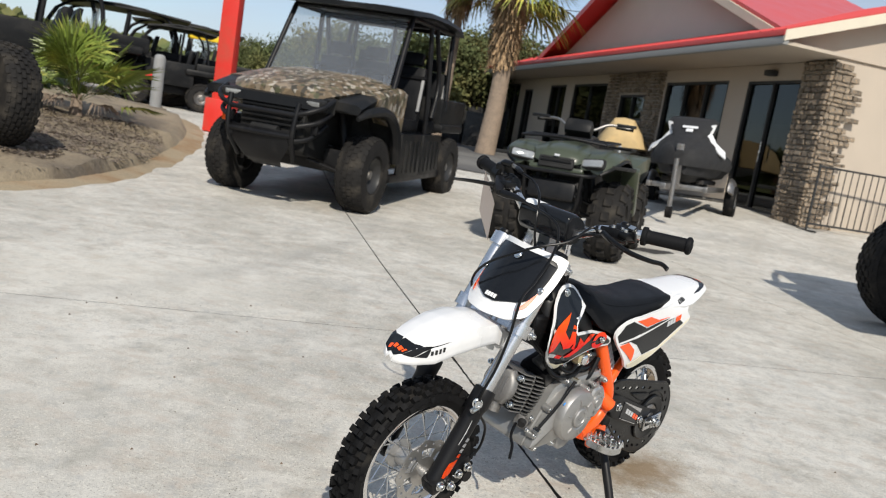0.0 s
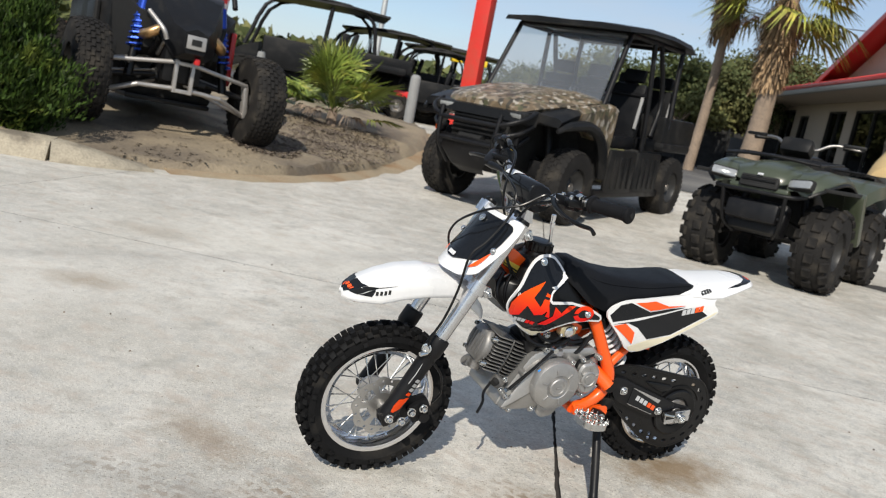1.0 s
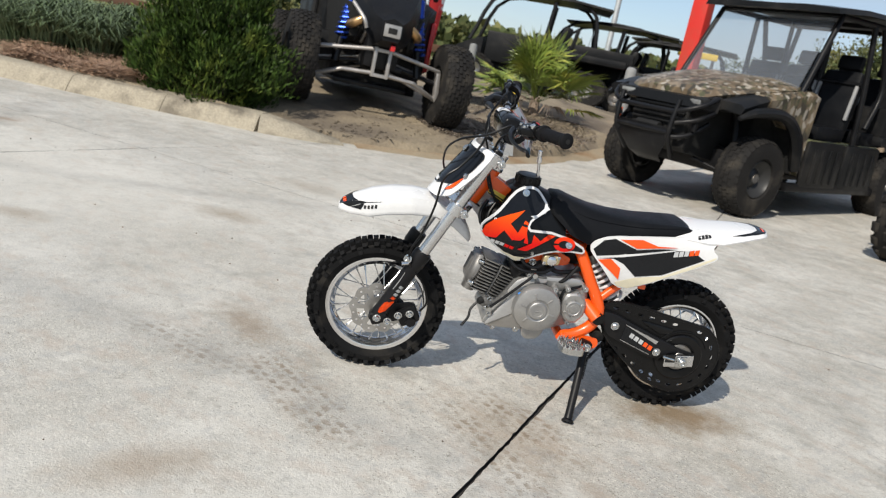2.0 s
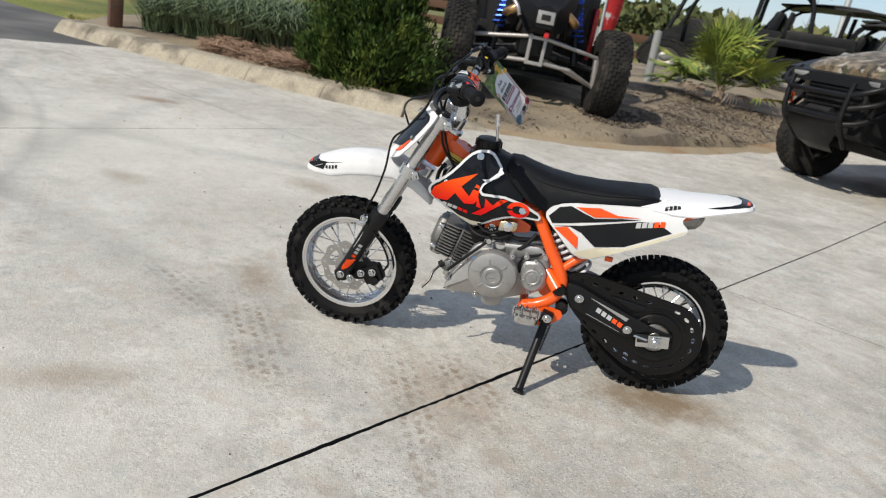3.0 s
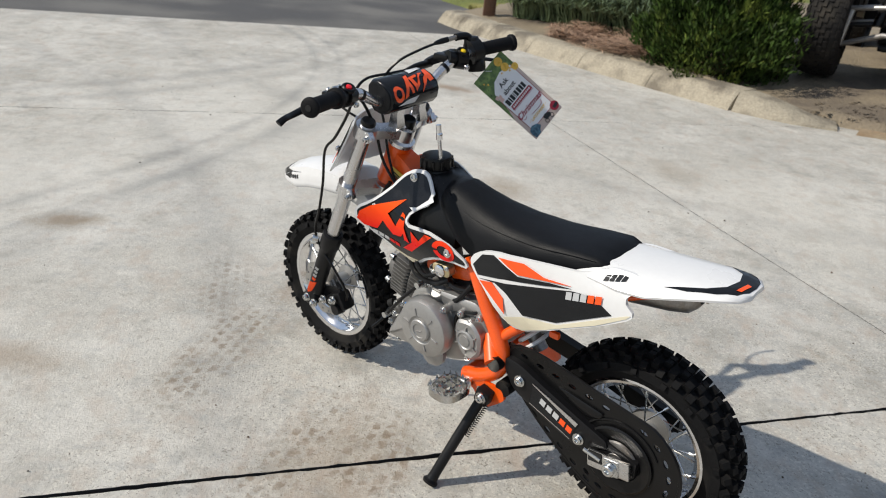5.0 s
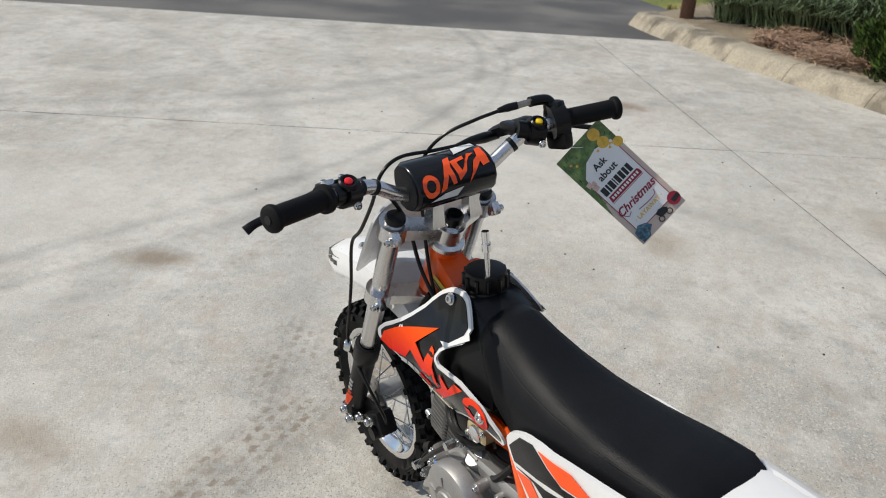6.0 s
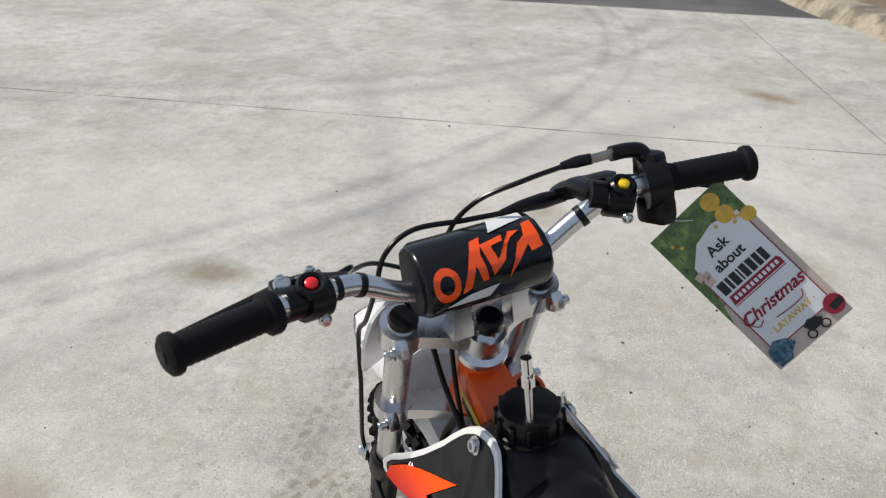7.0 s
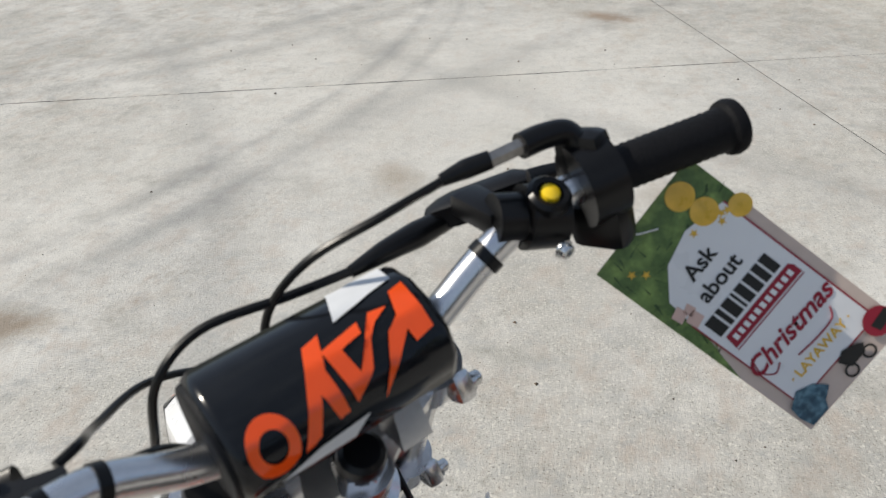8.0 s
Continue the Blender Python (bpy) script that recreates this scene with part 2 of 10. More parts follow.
GRASS = shader("lawn", (0.13, 0.15, 0.03), 0.9, vary=0.4, scale=0.8, fine=25, bump=0.8, depth=0.03, other=(0.22, 0.19, 0.06), mix=(0.45, 0.65), island=0.35)
EARTH = shader("far_field", (0.15, 0.15, 0.06), 0.95, vary=0.4, scale=0.06, fine=3.0, bump=0.4, depth=0.05, other=(0.24, 0.21, 0.11))
WHITE = shader("white_plastic", (0.70, 0.70, 0.70), 0.3, vary=0.03, scale=9, bump=0.02, coat=0.15)
CREAM = shader("aged_white_edge", (0.70, 0.645, 0.49), 0.35, vary=0.04, bump=0.02)
BLACK = shader("black_plastic", (0.0045, 0.0045, 0.005), 0.32, vary=0.3, scale=14, fine=500, bump=0.08, depth=0.0006, spec=0.27)
SATIN = shader("satin_black_paint", (0.007, 0.007, 0.008), 0.42, vary=0.3, scale=10, fine=400, bump=0.1, depth=0.0006, other=(0.016, 0.015, 0.014), mix=(0.58, 0.78), spec=0.24)
GLOSS = shader("gloss_black_decal", (0.008, 0.009, 0.011), 0.16, vary=0.2, scale=8, bump=0.02, coat=0.18, spec=0.2)
VINYL = shader("seat_vinyl", (0.0065, 0.007, 0.0085), 0.46, vary=0.25, scale=10, fine=700, bump=0.4, depth=0.0012, spec=0.14)
RUBBER = shader("tyre_rubber", (0.008, 0.008, 0.0085), 0.7, vary=0.35, scale=14, fine=260, bump=0.3, depth=0.001, other=(0.03, 0.027, 0.023), mix=(0.56, 0.8), spec=0.12)
DUSTY = shader("dusty_tyre", (0.016, 0.015, 0.0145), 0.85, vary=0.35, scale=6, fine=80, bump=0.5, depth=0.003, other=(0.05, 0.044, 0.036), mix=(0.5, 0.78), spec=0.2)
GRIP = shader("grip_rubber", (0.008, 0.008, 0.009), 0.6, vary=0.3, scale=30, fine=420, bump=0.4, depth=0.001, spec=0.12)
ORANGE = shader("orange_powder_coat", (0.84, 0.098, 0.006), 0.32, vary=0.08, scale=12, fine=300, bump=0.06, coat=0.3)
ORANGE_DECAL = shader("orange_decal", (0.90, 0.085, 0.005), 0.24, vary=0.05, bump=0.02, coat=0.3)
RED_DECAL = shader("red_orange_decal", (0.74, 0.012, 0.010), 0.3, vary=0.05, bump=0.02, coat=0.0, spec=0.15, other=(0.86, 0.085, 0.006))
n_, l_ = RED_DECAL.node_tree.nodes, RED_DECAL.node_tree.links
print_fade, print_place = n_.new("ShaderNodeMapRange"), n_.new("ShaderNodeSeparateXYZ")
print_fade.inputs["From Min"].default_value, print_fade.inputs["From Max"].default_value = 0.492, 0.560
l_.new(n_["Texture Coordinate"].outputs["Object"], print_place.inputs[0])
l_.new(print_place.outputs["Z"], print_fade.inputs["Value"])
l_.new(print_fade.outputs["Result"], n_["Mix"].inputs["Factor"])
GREY_DECAL = shader("silver_decal", (0.55, 0.56, 0.57), 0.3, metal=0.2, vary=0.05, bump=0.02)
YELLOW = shader("yellow_label", (0.80, 0.56, 0.08), 0.35, vary=0.08, bump=0.02)
CAST = shader("cast_aluminium", (0.42, 0.415, 0.405), 0.46, metal=0.75, vary=0.12, scale=18, fine=420, bump=0.25, depth=0.0006, other=(0.33, 0.325, 0.32))
IRON = shader("dark_casting_and_gap_shade", (0.13, 0.128, 0.125), 0.5, metal=0.6, vary=0.25, scale=20, fine=300, bump=0.25, depth=0.0006)
FIN = shader("cylinder_casting", (0.235, 0.23, 0.225), 0.5, metal=0.75, vary=0.2, scale=20, fine=300, bump=0.25, depth=0.0006)
CHROME = shader("chrome", (0.78, 0.78, 0.79), 0.1, metal=1.0, vary=0.04, scale=20, bump=0.02)
BRUSHED = shader("brushed_aluminium", (0.66, 0.66, 0.67), 0.26, metal=1.0, vary=0.06, scale=20, fine=300, bump=0.08, depth=0.0004)
ZINC = shader("zinc_bolt", (0.62, 0.63, 0.63), 0.22, metal=1.0, vary=0.12, scale=60, bump=0.05)
DISC = shader("brake_disc_steel", (0.42, 0.41, 0.395), 0.36, metal=0.85, vary=0.1, scale=30, fine=300, bump=0.05)
STEEL = shader("dull_steel", (0.30, 0.29, 0.28), 0.42, metal=0.9, vary=0.3, scale=14, fine=180, bump=0.2, other=(0.16, 0.13, 0.10), mix=(0.55, 0.75))
PALE_BRASS = shader("pale_brass", (0.60, 0.50, 0.30), 0.34, metal=0.8, vary=0.2, scale=60, bump=0.1)
REDB = shader("red_button", (0.75, 0.02, 0.03), 0.3, vary=0.03, bump=0.0)
YELB = shader("yellow_button", (0.92, 0.62, 0.02), 0.3, vary=0.03, bump=0.0)
BLUE = shader("blue_paint_mark", (0.04, 0.28, 0.80), 0.4, vary=0.1, bump=0.0)
# near-black for dark parts; in holes and arches it stands in for shade
DARK = shader("black_parts_and_hole_shade", (0.006, 0.006, 0.006), 0.8, vary=0.2)
PLASTIC_CLEAR = shader("clear_tube", (0.75, 0.74, 0.70), 0.15, vary=0.02, bump=0.0)
PLASTIC_CLEAR.node_tree.nodes["Principled BSDF"].inputs["Transmission Weight"].default_value = 0.7
GREEN_ATV = shader("olive_green_plastic", (0.050, 0.060, 0.038), 0.35, vary=0.12, scale=6, bump=0.04, coat=0.2)
TAN_COVER = shader("tan_canvas", (0.52, 0.38, 0.19), 0.9, vary=0.15, scale=8, fine=200, bump=0.3)
WALL = shader("tan_stucco", (0.45, 0.385, 0.315), 0.92, vary=0.08, scale=2.0, fine=120, bump=0.4, depth=0.006)
GABLE = shader("grey_beige_siding", (0.56, 0.53, 0.485), 0.8, vary=0.06, scale=2.0, bump=0.1)
FASCIA = shader("cream_fascia", (0.62, 0.56, 0.45), 0.6, vary=0.08, scale=3, bump=0.05)
GUTTER = shader("grey_gutter", (0.26, 0.26, 0.255), 0.5, vary=0.1, scale=3, bump=0.05)
ROOF_RED = shader("red_metal_roof", (0.53, 0.06, 0.055), 0.42, vary=0.08, scale=1.5, bump=0.04, coat=0.15)
LOW_SAND = shader("sand_covered_edge", (0.33, 0.265, 0.175), 0.95, vary=0.3, scale=2.2, fine=50, bump=0.5, depth=0.01, other=(0.24, 0.16, 0.09), mix=(0.46, 0.66))
POST_RED = shader("red_painted_post", (0.62, 0.03, 0.02), 0.5, vary=0.1, scale=4, bump=0.08, other=(0.48, 0.05, 0.03))
STONE = shader("ledge_stone", (0.215, 0.180, 0.140), 0.9, vary=0.3, scale=5, fine=50, bump=0.6, depth=0.015, rand=0.35, other=(0.42, 0.28, 0.16), mix=(0.54, 0.66))
GRASSY = shader("bush_leaf", (0.030, 0.056, 0.009), 0.6, vary=0.3, scale=4, bump=0.0, island=0.65, other=(0.105, 0.13, 0.022), mix=(0.52, 0.72), spec=0.2)
TALL = shader("monkey_grass_blade", (0.105, 0.145, 0.07), 0.6, vary=0.3, scale=4, bump=0.0, island=0.5)
PALM = shader("palmetto_leaf", (0.150, 0.205, 0.036), 0.42, vary=0.2, scale=3, bump=0.0, island=0.45, other=(0.36, 0.33, 0.07), mix=(0.52, 0.72))
PALM_FAR = shader("palm_frond", (0.24, 0.27, 0.05), 0.5, vary=0.3, scale=2, bump=0.0, island=0.5, other=(0.42, 0.36, 0.07), mix=(0.46, 0.64))
THATCH = shader("dead_frond", (0.34, 0.23, 0.13), 0.9, vary=0.3, scale=4, bump=0.2, island=0.5)
BARK = shader("palm_bark", (0.26, 0.20, 0.15), 0.95, vary=0.35, scale=6, fine=40, bump=0.8, depth=0.02)
WOODS = shader("far_leaf", (0.085, 0.105, 0.045), 0.9, vary=0.3, scale=0.4, bump=0.0, island=0.35, other=(0.15, 0.145, 0.06), spec=0.1)
WOODPOST = shader("creosoted_timber", (0.10, 0.05, 0.03), 0.85, vary=0.35, scale=12, fine=60, bump=0.5, depth=0.005)
GALV = shader("galvanised_steel", (0.55, 0.57, 0.58), 0.5, metal=0.6, vary=0.1, scale=8, bump=0.05)
POST_GREY = shader("weathered_grey_post", (0.24, 0.245, 0.245), 0.75, vary=0.2, scale=6, bump=0.1)
ARM = shader("grey_control_arm", (0.42, 0.40, 0.38), 0.42, metal=0.6, vary=0.15, scale=10, bump=0.1)
BLUE_SHOCK = shader("blue_anodised", (0.02, 0.06, 0.35), 0.3, metal=0.7, vary=0.1, bump=0.02)
COPPER = shader("bronze_header", (0.55, 0.34, 0.16), 0.35, metal=0.9, vary=0.2, bump=0.05)
UTV_BODY = shader("charcoal_plastic", (0.010, 0.0105, 0.0115), 0.45, vary=0.25, scale=5, bump=0.06, spec=0.16, other=(0.022, 0.021, 0.02), mix=(0.5, 0.7))
UTV_RED = shader("red_plastic", (0.55, 0.02, 0.02), 0.35, vary=0.08, bump=0.02)
BLACK_COVER = shader("black_cover_fabric", (0.013, 0.013, 0.014), 0.8, vary=0.2, scale=8, fine=200, bump=0.2)
WHITE_TRIM = shader("white_trim_fabric", (0.62, 0.63, 0.64), 0.7, vary=0.05, bump=0.1)
HEADLIGHT = shader("headlight_lens", (0.36, 0.37, 0.37), 0.1, metal=0.4, vary=0.2, scale=30, bump=0.15)
FENCE_BLACK = shader("black_iron", (0.02, 0.02, 0.02), 0.5, vary=0.2, bump=0.05)
PAPER_WHITE = shader("glossy_card", (0.80, 0.80, 0.80), 0.3, vary=0.02, bump=0.0)
CARD_TAN = shader("card_pink_beige", (0.62, 0.50, 0.43), 0.35, vary=0.06, scale=20, bump=0.0)
CARD_GREEN = shader("card_pine_green", (0.10, 0.17, 0.05), 0.35, vary=0.3, scale=60, fine=300, bump=0.0, other=(0.20, 0.30, 0.08))
CARD_DEEP = shader("card_deep_green", (0.035, 0.07, 0.022), 0.35, vary=0.3, scale=60, bump=0.0)
GOLD = shader("gold_print", (0.75, 0.46, 0.06), 0.3, vary=0.15, scale=90, bump=0.0)
INK = shader("black_ink", (0.015, 0.015, 0.015), 0.35, vary=0.1, bump=0.0)
MAROON = shader("maroon_ink", (0.30, 0.015, 0.035), 0.35, vary=0.05, bump=0.0)
TEAL = shader("teal_print", (0.04, 0.10, 0.15), 0.35, vary=0.5, scale=200, bump=0.0, other=(0.10, 0.20, 0.25))
PINK = shader("pink_gift_print", (0.68, 0.47, 0.40), 0.35, vary=0.1, bump=0.0)


def camo_material():
    m = shader("camouflage_print", (0.22, 0.17, 0.11), 0.45, vary=0.2, scale=9, fine=40, bump=0.02, other=(0.06, 0.05, 0.035), mix=(0.47, 0.53))
    n, l = tree(m)
    v = n.new("ShaderNodeTexVoronoi")
    v.inputs["Scale"].default_value = 27.0
    tc = n.new("ShaderNodeTexCoord")
    p = n.new("ShaderNodeMapping")
    p.inputs["Scale"].default_value = (1, 1, 0.55)
    l.new(tc.outputs["Object"], p.inputs["Vector"])
    l.new(p.outputs["Vector"], v.inputs["Vector"])
    ramp = n.new("ShaderNodeValToRGB")
    ramp.color_ramp.interpolation = "CONSTANT"
    for k, (pos, c) in enumerate(((0.0, (0.035, 0.03, 0.02)), (0.28, (0.15, 0.105, 0.06)), (0.52, (0.24, 0.19, 0.135)), (0.72, (0.065, 0.07, 0.03)), (0.87, (0.46, 0.42, 0.36)))):
        e = ramp.color_ramp.elements[k] if k < 2 else ramp.color_ramp.elements.new(pos)
        e.position, e.color = pos, (*c, 1)
    sep = n.new("ShaderNodeSeparateColor")
    l.new(v.outputs["Color"], sep.inputs["Color"])
    l.new(sep.outputs["Red"], ramp.inputs["Fac"])
    mix = n.new("ShaderNodeMix")
    mix.data_type = "RGBA"
    mix.inputs["Factor"].default_value = 0.65
    old = n["Principled BSDF"].inputs["Base Color"].links[0].from_socket
    l.new(old, mix.inputs["A"])
    l.new(ramp.outputs["Color"], mix.inputs["B"])
    l.new(mix.outputs["Result"], n["Principled BSDF"].inputs["Base Color"])
    return m


CAMO = camo_material()


def glass_material(name, color, rough, alpha):
    m = bpy.data.materials.new(name)
    m.use_nodes = True
    b = m.node_tree.nodes["Principled BSDF"]
    b.inputs["Base Color"].default_value = (*color, 1)
    b.inputs["Roughness"].default_value = rough
    b.inputs["Transmission Weight"].default_value = 1.0
    b.inputs["IOR"].default_value = 1.02 if alpha else 1.45
    b.inputs["Specular IOR Level"].default_value = 0.5
    return m


# see-through tint carries the dust and stands in for reflected sky
SCREEN = shader("dusty_hazed_windscreen", (0.20, 0.22, 0.25), 0.15, vary=0.15, scale=3, bump=0.0)
SCREEN.node_tree.nodes["Principled BSDF"].inputs["Alpha"].default_value = 0.24
WINDOW = glass_material("tinted_window_glass", (0.10, 0.115, 0.13), 0.02, False)


# ---- building tools ----
def empty(name, m=None):
    ob = new(name)
    ob.empty_display_size = 0.1
    if m is not None:
        ob.matrix_world = m
    return ob


def split_part(name, piece, bm, material, parent, label=""):
    """Links the largest loose shell of a bmesh as a part and the others as pieces under it."""
    bm.verts.index_update()
    left, shells = set(bm.verts), []
    while left:
        todo, seen = [left.pop()], set()
        while todo:
            v = todo.pop()
            seen.add(v.index)
            for e in v.link_edges:
                o = e.other_vert(v)
                if o in left:
                    left.discard(o)
                    todo.append(o)
        shells.append(seen)
    shells.sort(key=lambda q: (-len(q), min(q)))
    main = None
    for q in shells:
        b = bm.copy()
        bmesh.ops.delete(b, geom=[v for v in b.verts if v.index not in q], context="VERTS")
        if main is None:
            main = part(name, b, material, parent, label)
        else:
            part(piece, b, material, main)
    bm.free()
    return main


def part(name, bm, material, parent=None, label="", m=None, angle=38, smooth=True):
    """Links a bmesh as one mesh object, under a thing or under a part."""
    bm.normal_update()
    if smooth:
        lim = radians(angle)
        for fc in bm.faces:
            fc.smooth = True
        for e in bm.edges:
            e.smooth = len(e.link_faces) == 2 and e.calc_face_angle(0) < lim
    me = bpy.data.meshes.new(name)
    bm.to_mesh(me)
    bm.free()
    me.materials.append(material)
    ob = new(name, me)
    if parent is not None:
        ob.parent = parent
    if m is not None:
        ob.matrix_basis = m
    if label:
        ob["label"] = label
    return ob


def again(ob, m=None, parent=None):
    """Another object on the same mesh."""
    o = ob.copy()
    scene.collection.objects.link(o)
    if m is not None:
        o.matrix_basis = m
    if parent is not None:
        o.parent = parent
    return o


def aim(p0, p1):
    """A frame at p0 whose z axis points at p1."""
    p0, p1 = Vector(p0), Vector(p1)
    return Matrix.Translation(p0) @ (p1 - p0).to_track_quat("Z", "Y").to_matrix().to_4x4()


def box(bm, c, s, rot=(0, 0, 0), bevel=0.0, seg=2):
    m = pose(*c, *rot) @ Matrix.Diagonal((*s, 1))
    made = bmesh.ops.create_cube(bm, size=1.0, matrix=m)["verts"]
    if bevel:
        es = list({e for v in made for e in v.link_edges})
        bmesh.ops.bevel(bm, geom=es, offset=bevel, segments=seg, affect="EDGES", profile=0.6)
    return bm


def rod(bm, p0, p1, r0, r1=None, seg=14, caps=True):
    d = (Vector(p1) - Vector(p0)).length
    bmesh.ops.create_cone(bm, cap_ends=caps, cap_tris=False, segments=seg, radius1=r0, radius2=r0 if r1 is None else r1, depth=d,
                          matrix=aim(p0, p1) @ Matrix.Translation((0, 0, d / 2)))
    return bm


def curve_through(pts, n=6):
    """Points along a smooth line through pts."""
    p = [Vector(q) for q in pts]
    if len(p) < 3:
        return p
    p = [2 * p[0] - p[1], *p, 2 * p[-1] - p[-2]]
    out = []
    for a, b, c, d in zip(p, p[1:], p[2:], p[3:]):
        for k in range(n):
            t = k / n
            out.append(0.5 * ((2 * b) + (c - a) * t + (2 * a - 5 * b + 4 * c - d) * t * t + (3 * b - a - 3 * c + d) * t ** 3))
    return out + [p[-2]]


def tube(bm, pts, r, seg=10, n=6, caps=True, flat=1.0):
    """A round bar bent along a smooth line; r may be one radius or one per given point."""
    line = curve_through(pts, n)
    rs = r if isinstance(r, (list, tuple)) else [r] * len(pts)
    up = None
    rings = []
    for i, q in enumerate(line):
        t = (line[min(i + 1, len(line) - 1)] - line[max(i - 1, 0)]).normalized()
        if up is None:
            up = t.orthogonal().normalized()
        up = (up - t * up.dot(t)).normalized()
        side = t.cross(up)
        f = i / max(1, len(line) - 1) * (len(rs) - 1)
        k = min(int(f), len(rs) - 2) if len(rs) > 1 else 0
        rr = rs[k] + (rs[min(k + 1, len(rs) - 1)] - rs[k]) * (f - k)
        rings.append([bm.verts.new(q + rr * (math.cos(a) * up + math.sin(a) * side * flat)) for a in [2 * math.pi * j / seg for j in range(seg)]])
    for a, b in zip(rings, rings[1:]):
        for j in range(seg):
            bm.faces.new((a[j], a[(j + 1) % seg], b[(j + 1) % seg], b[j]))
    if caps:
        bm.faces.new(rings[0][::-1])
        bm.faces.new(rings[-1])
    return bm


def loft(bm, rings, closed=True, caps=True):
    """A skin over rings of equally many points."""
    vs = [[bm.verts.new(q) for q in ring] for ring in rings]
    n = len(vs[0])
    for a, b in zip(vs, vs[1:]):
        for j in range(n if closed else n - 1):
            bm.faces.new((a[j], a[(j + 1) % n], b[(j + 1) % n], b[j]))
    if caps and closed:
        bm.faces.new(vs[0][::-1])
        bm.faces.new(vs[-1])
    bmesh.ops.recalc_face_normals(bm, faces=bm.faces)
    return bm


def lathe(bm, profile, m=Matrix(), seg=32, closed=False):
    """Turns (radius, height) points round the z axis of m."""
    rings = [[bm.verts.new(m @ Vector((r * math.cos(a), r * math.sin(a), h))) for a in [2 * math.pi * j / seg for j in range(seg)]] for r, h in profile]
    pairs = list(zip(rings, rings[1:])) + ([(rings[-1], rings[0])] if closed else [])
    for a, b in pairs:
        for j in range(seg):
            bm.faces.new((a[j], a[(j + 1) % seg], b[(j + 1) % seg], b[j]))
    bmesh.ops.recalc_face_normals(bm, faces=bm.faces)
    return bm


def rounded(outline, n=4):
    """A closed outline with soft corners."""
    p = [Vector((*q, 0)) for q in outline]
    out = []
    k = len(p)
    for i in range(k):
        a, b, c = p[i - 1], p[i], p[(i + 1) % k]
        d = min((a - b).length, (c - b).length) * 0.35
        s, e = b + (a - b).normalized() * d, b + (c - b).normalized() * d
        for j in range(n + 1):
            t = j / n
            q = s * (1 - t) ** 2 + b * 2 * t * (1 - t) + e * t * t
            out.append((q.x, q.y))
    return out


def plate(bm, outline, place, thick, holes=(), lip=0.0, lift=0.0):
    """A flat piece: an outline (and holes) in two numbers, laid into space by place(a, b, depth); lip and lift round its face."""
    old = set(bm.verts)

    def ring(points):
        vs = [bm.verts.new((a, b, 0)) for a, b in points]
        return vs, [bm.edges.new((vs[i], vs[(i + 1) % len(vs)])) for i in range(len(vs))]
    if holes:
        es = ring(outline)[1] + [e for h in holes for e in ring(h)[1]]
        faces = [f for f in bmesh.ops.triangle_fill(bm, edges=es, use_beauty=True, use_dissolve=False)["geom"] if isinstance(f, bmesh.types.BMFace)]
    else:
        faces = [bm.faces.new(ring(outline)[0])]
    bmesh.ops.recalc_face_normals(bm, faces=faces)
    if faces and faces[0].normal.z < 0:
        bmesh.ops.reverse_faces(bm, faces=faces)
    ext = bmesh.ops.extrude_face_region(bm, geom=faces, use_keep_orig=True)["geom"]
    top = [v for v in ext if isinstance(v, bmesh.types.BMVert)]
    tops = [f for f in ext if isinstance(f, bmesh.types.BMFace)]
    for v in top:
        v.co.z += thick
    if lip:
        for f in tops:
            f.normal_update()
        bmesh.ops.inset_region(bm, faces=tops, thickness=lip, use_even_offset=True)
        for v in {v for f in tops for v in f.verts}:
            v.co.z += lift
    for v in [v for v in bm.verts if v not in old]:
        v.co = Vector(place(v.co.x, v.co.y, v.co.z))
    bm.normal_update()
    bmesh.ops.triangulate(bm, faces=[f for f in bm.faces if len(f.verts) > 4])
    bmesh.ops.recalc_face_normals(bm, faces=bm.faces)
    return bm


def ring_of(cx, cy, r, n=16, start=0.0):
    return [(cx + r * math.cos(start + 2 * math.pi * k / n), cy + r * math.sin(start + 2 * math.pi * k / n)) for k in range(n)]


def B():
    return bmesh.new()


def from_lists(name, verts, faces, material, parent=None, label="", smooth=False):
    me = bpy.data.meshes.new(name)
    me.from_pydata(verts, [], faces)
    me.materials.append(material)
    if smooth:
        for p in me.polygons:
            p.use_smooth = True
    ob = new(name, me)
    if parent is not None:
        ob.parent = parent
    if label:
        ob["label"] = label
    return ob


# ---- lie of the land: level at the motorbike, rising gently towards the shop ----
def grade(x, y):
    if y < 5.0:
        return 0.0
    if y < 8.0:
        return 0.016 * (y - 5.0)
    if y < 14.0:
        return 0.048 + 0.0703 * (y - 8.0)
    return 0.47 + 0.012 * min(y - 14.0, 40.0)


# ---- ground, lot, road, planted island ----
def sheet(name, xs, ys, height, material, label, category, kind="structure"):
    vs = [(x, y, height(x, y)) for y in ys for x in xs]
    w = len(xs)
    fs = [(j * w + i, j * w + i + 1, (j + 1) * w + i + 1, (j + 1) * w + i) for j in range(len(ys) - 1) for i in range(w - 1)]
    ob = from_lists(name, vs, fs, material, smooth=True)
    return tagged(ob, label, category, kind=kind)


def steps(a, b, n):
    return [a + (b - a) * k / n for k in range(n + 1)]


FAR_X = [-1200, -400, -150, -70] + steps(-40, 40, 40) + [70, 150, 400, 1200]
FAR_Y = [-1200, -400, -150, -70] + steps(-40, 60, 50) + [90, 150, 400, 1200]
sheet("ground", FAR_X, FAR_Y, lambda x, y: grade(x, y) - 0.06, EARTH, "dry grassy field stretching out behind the parking lot", "ground")

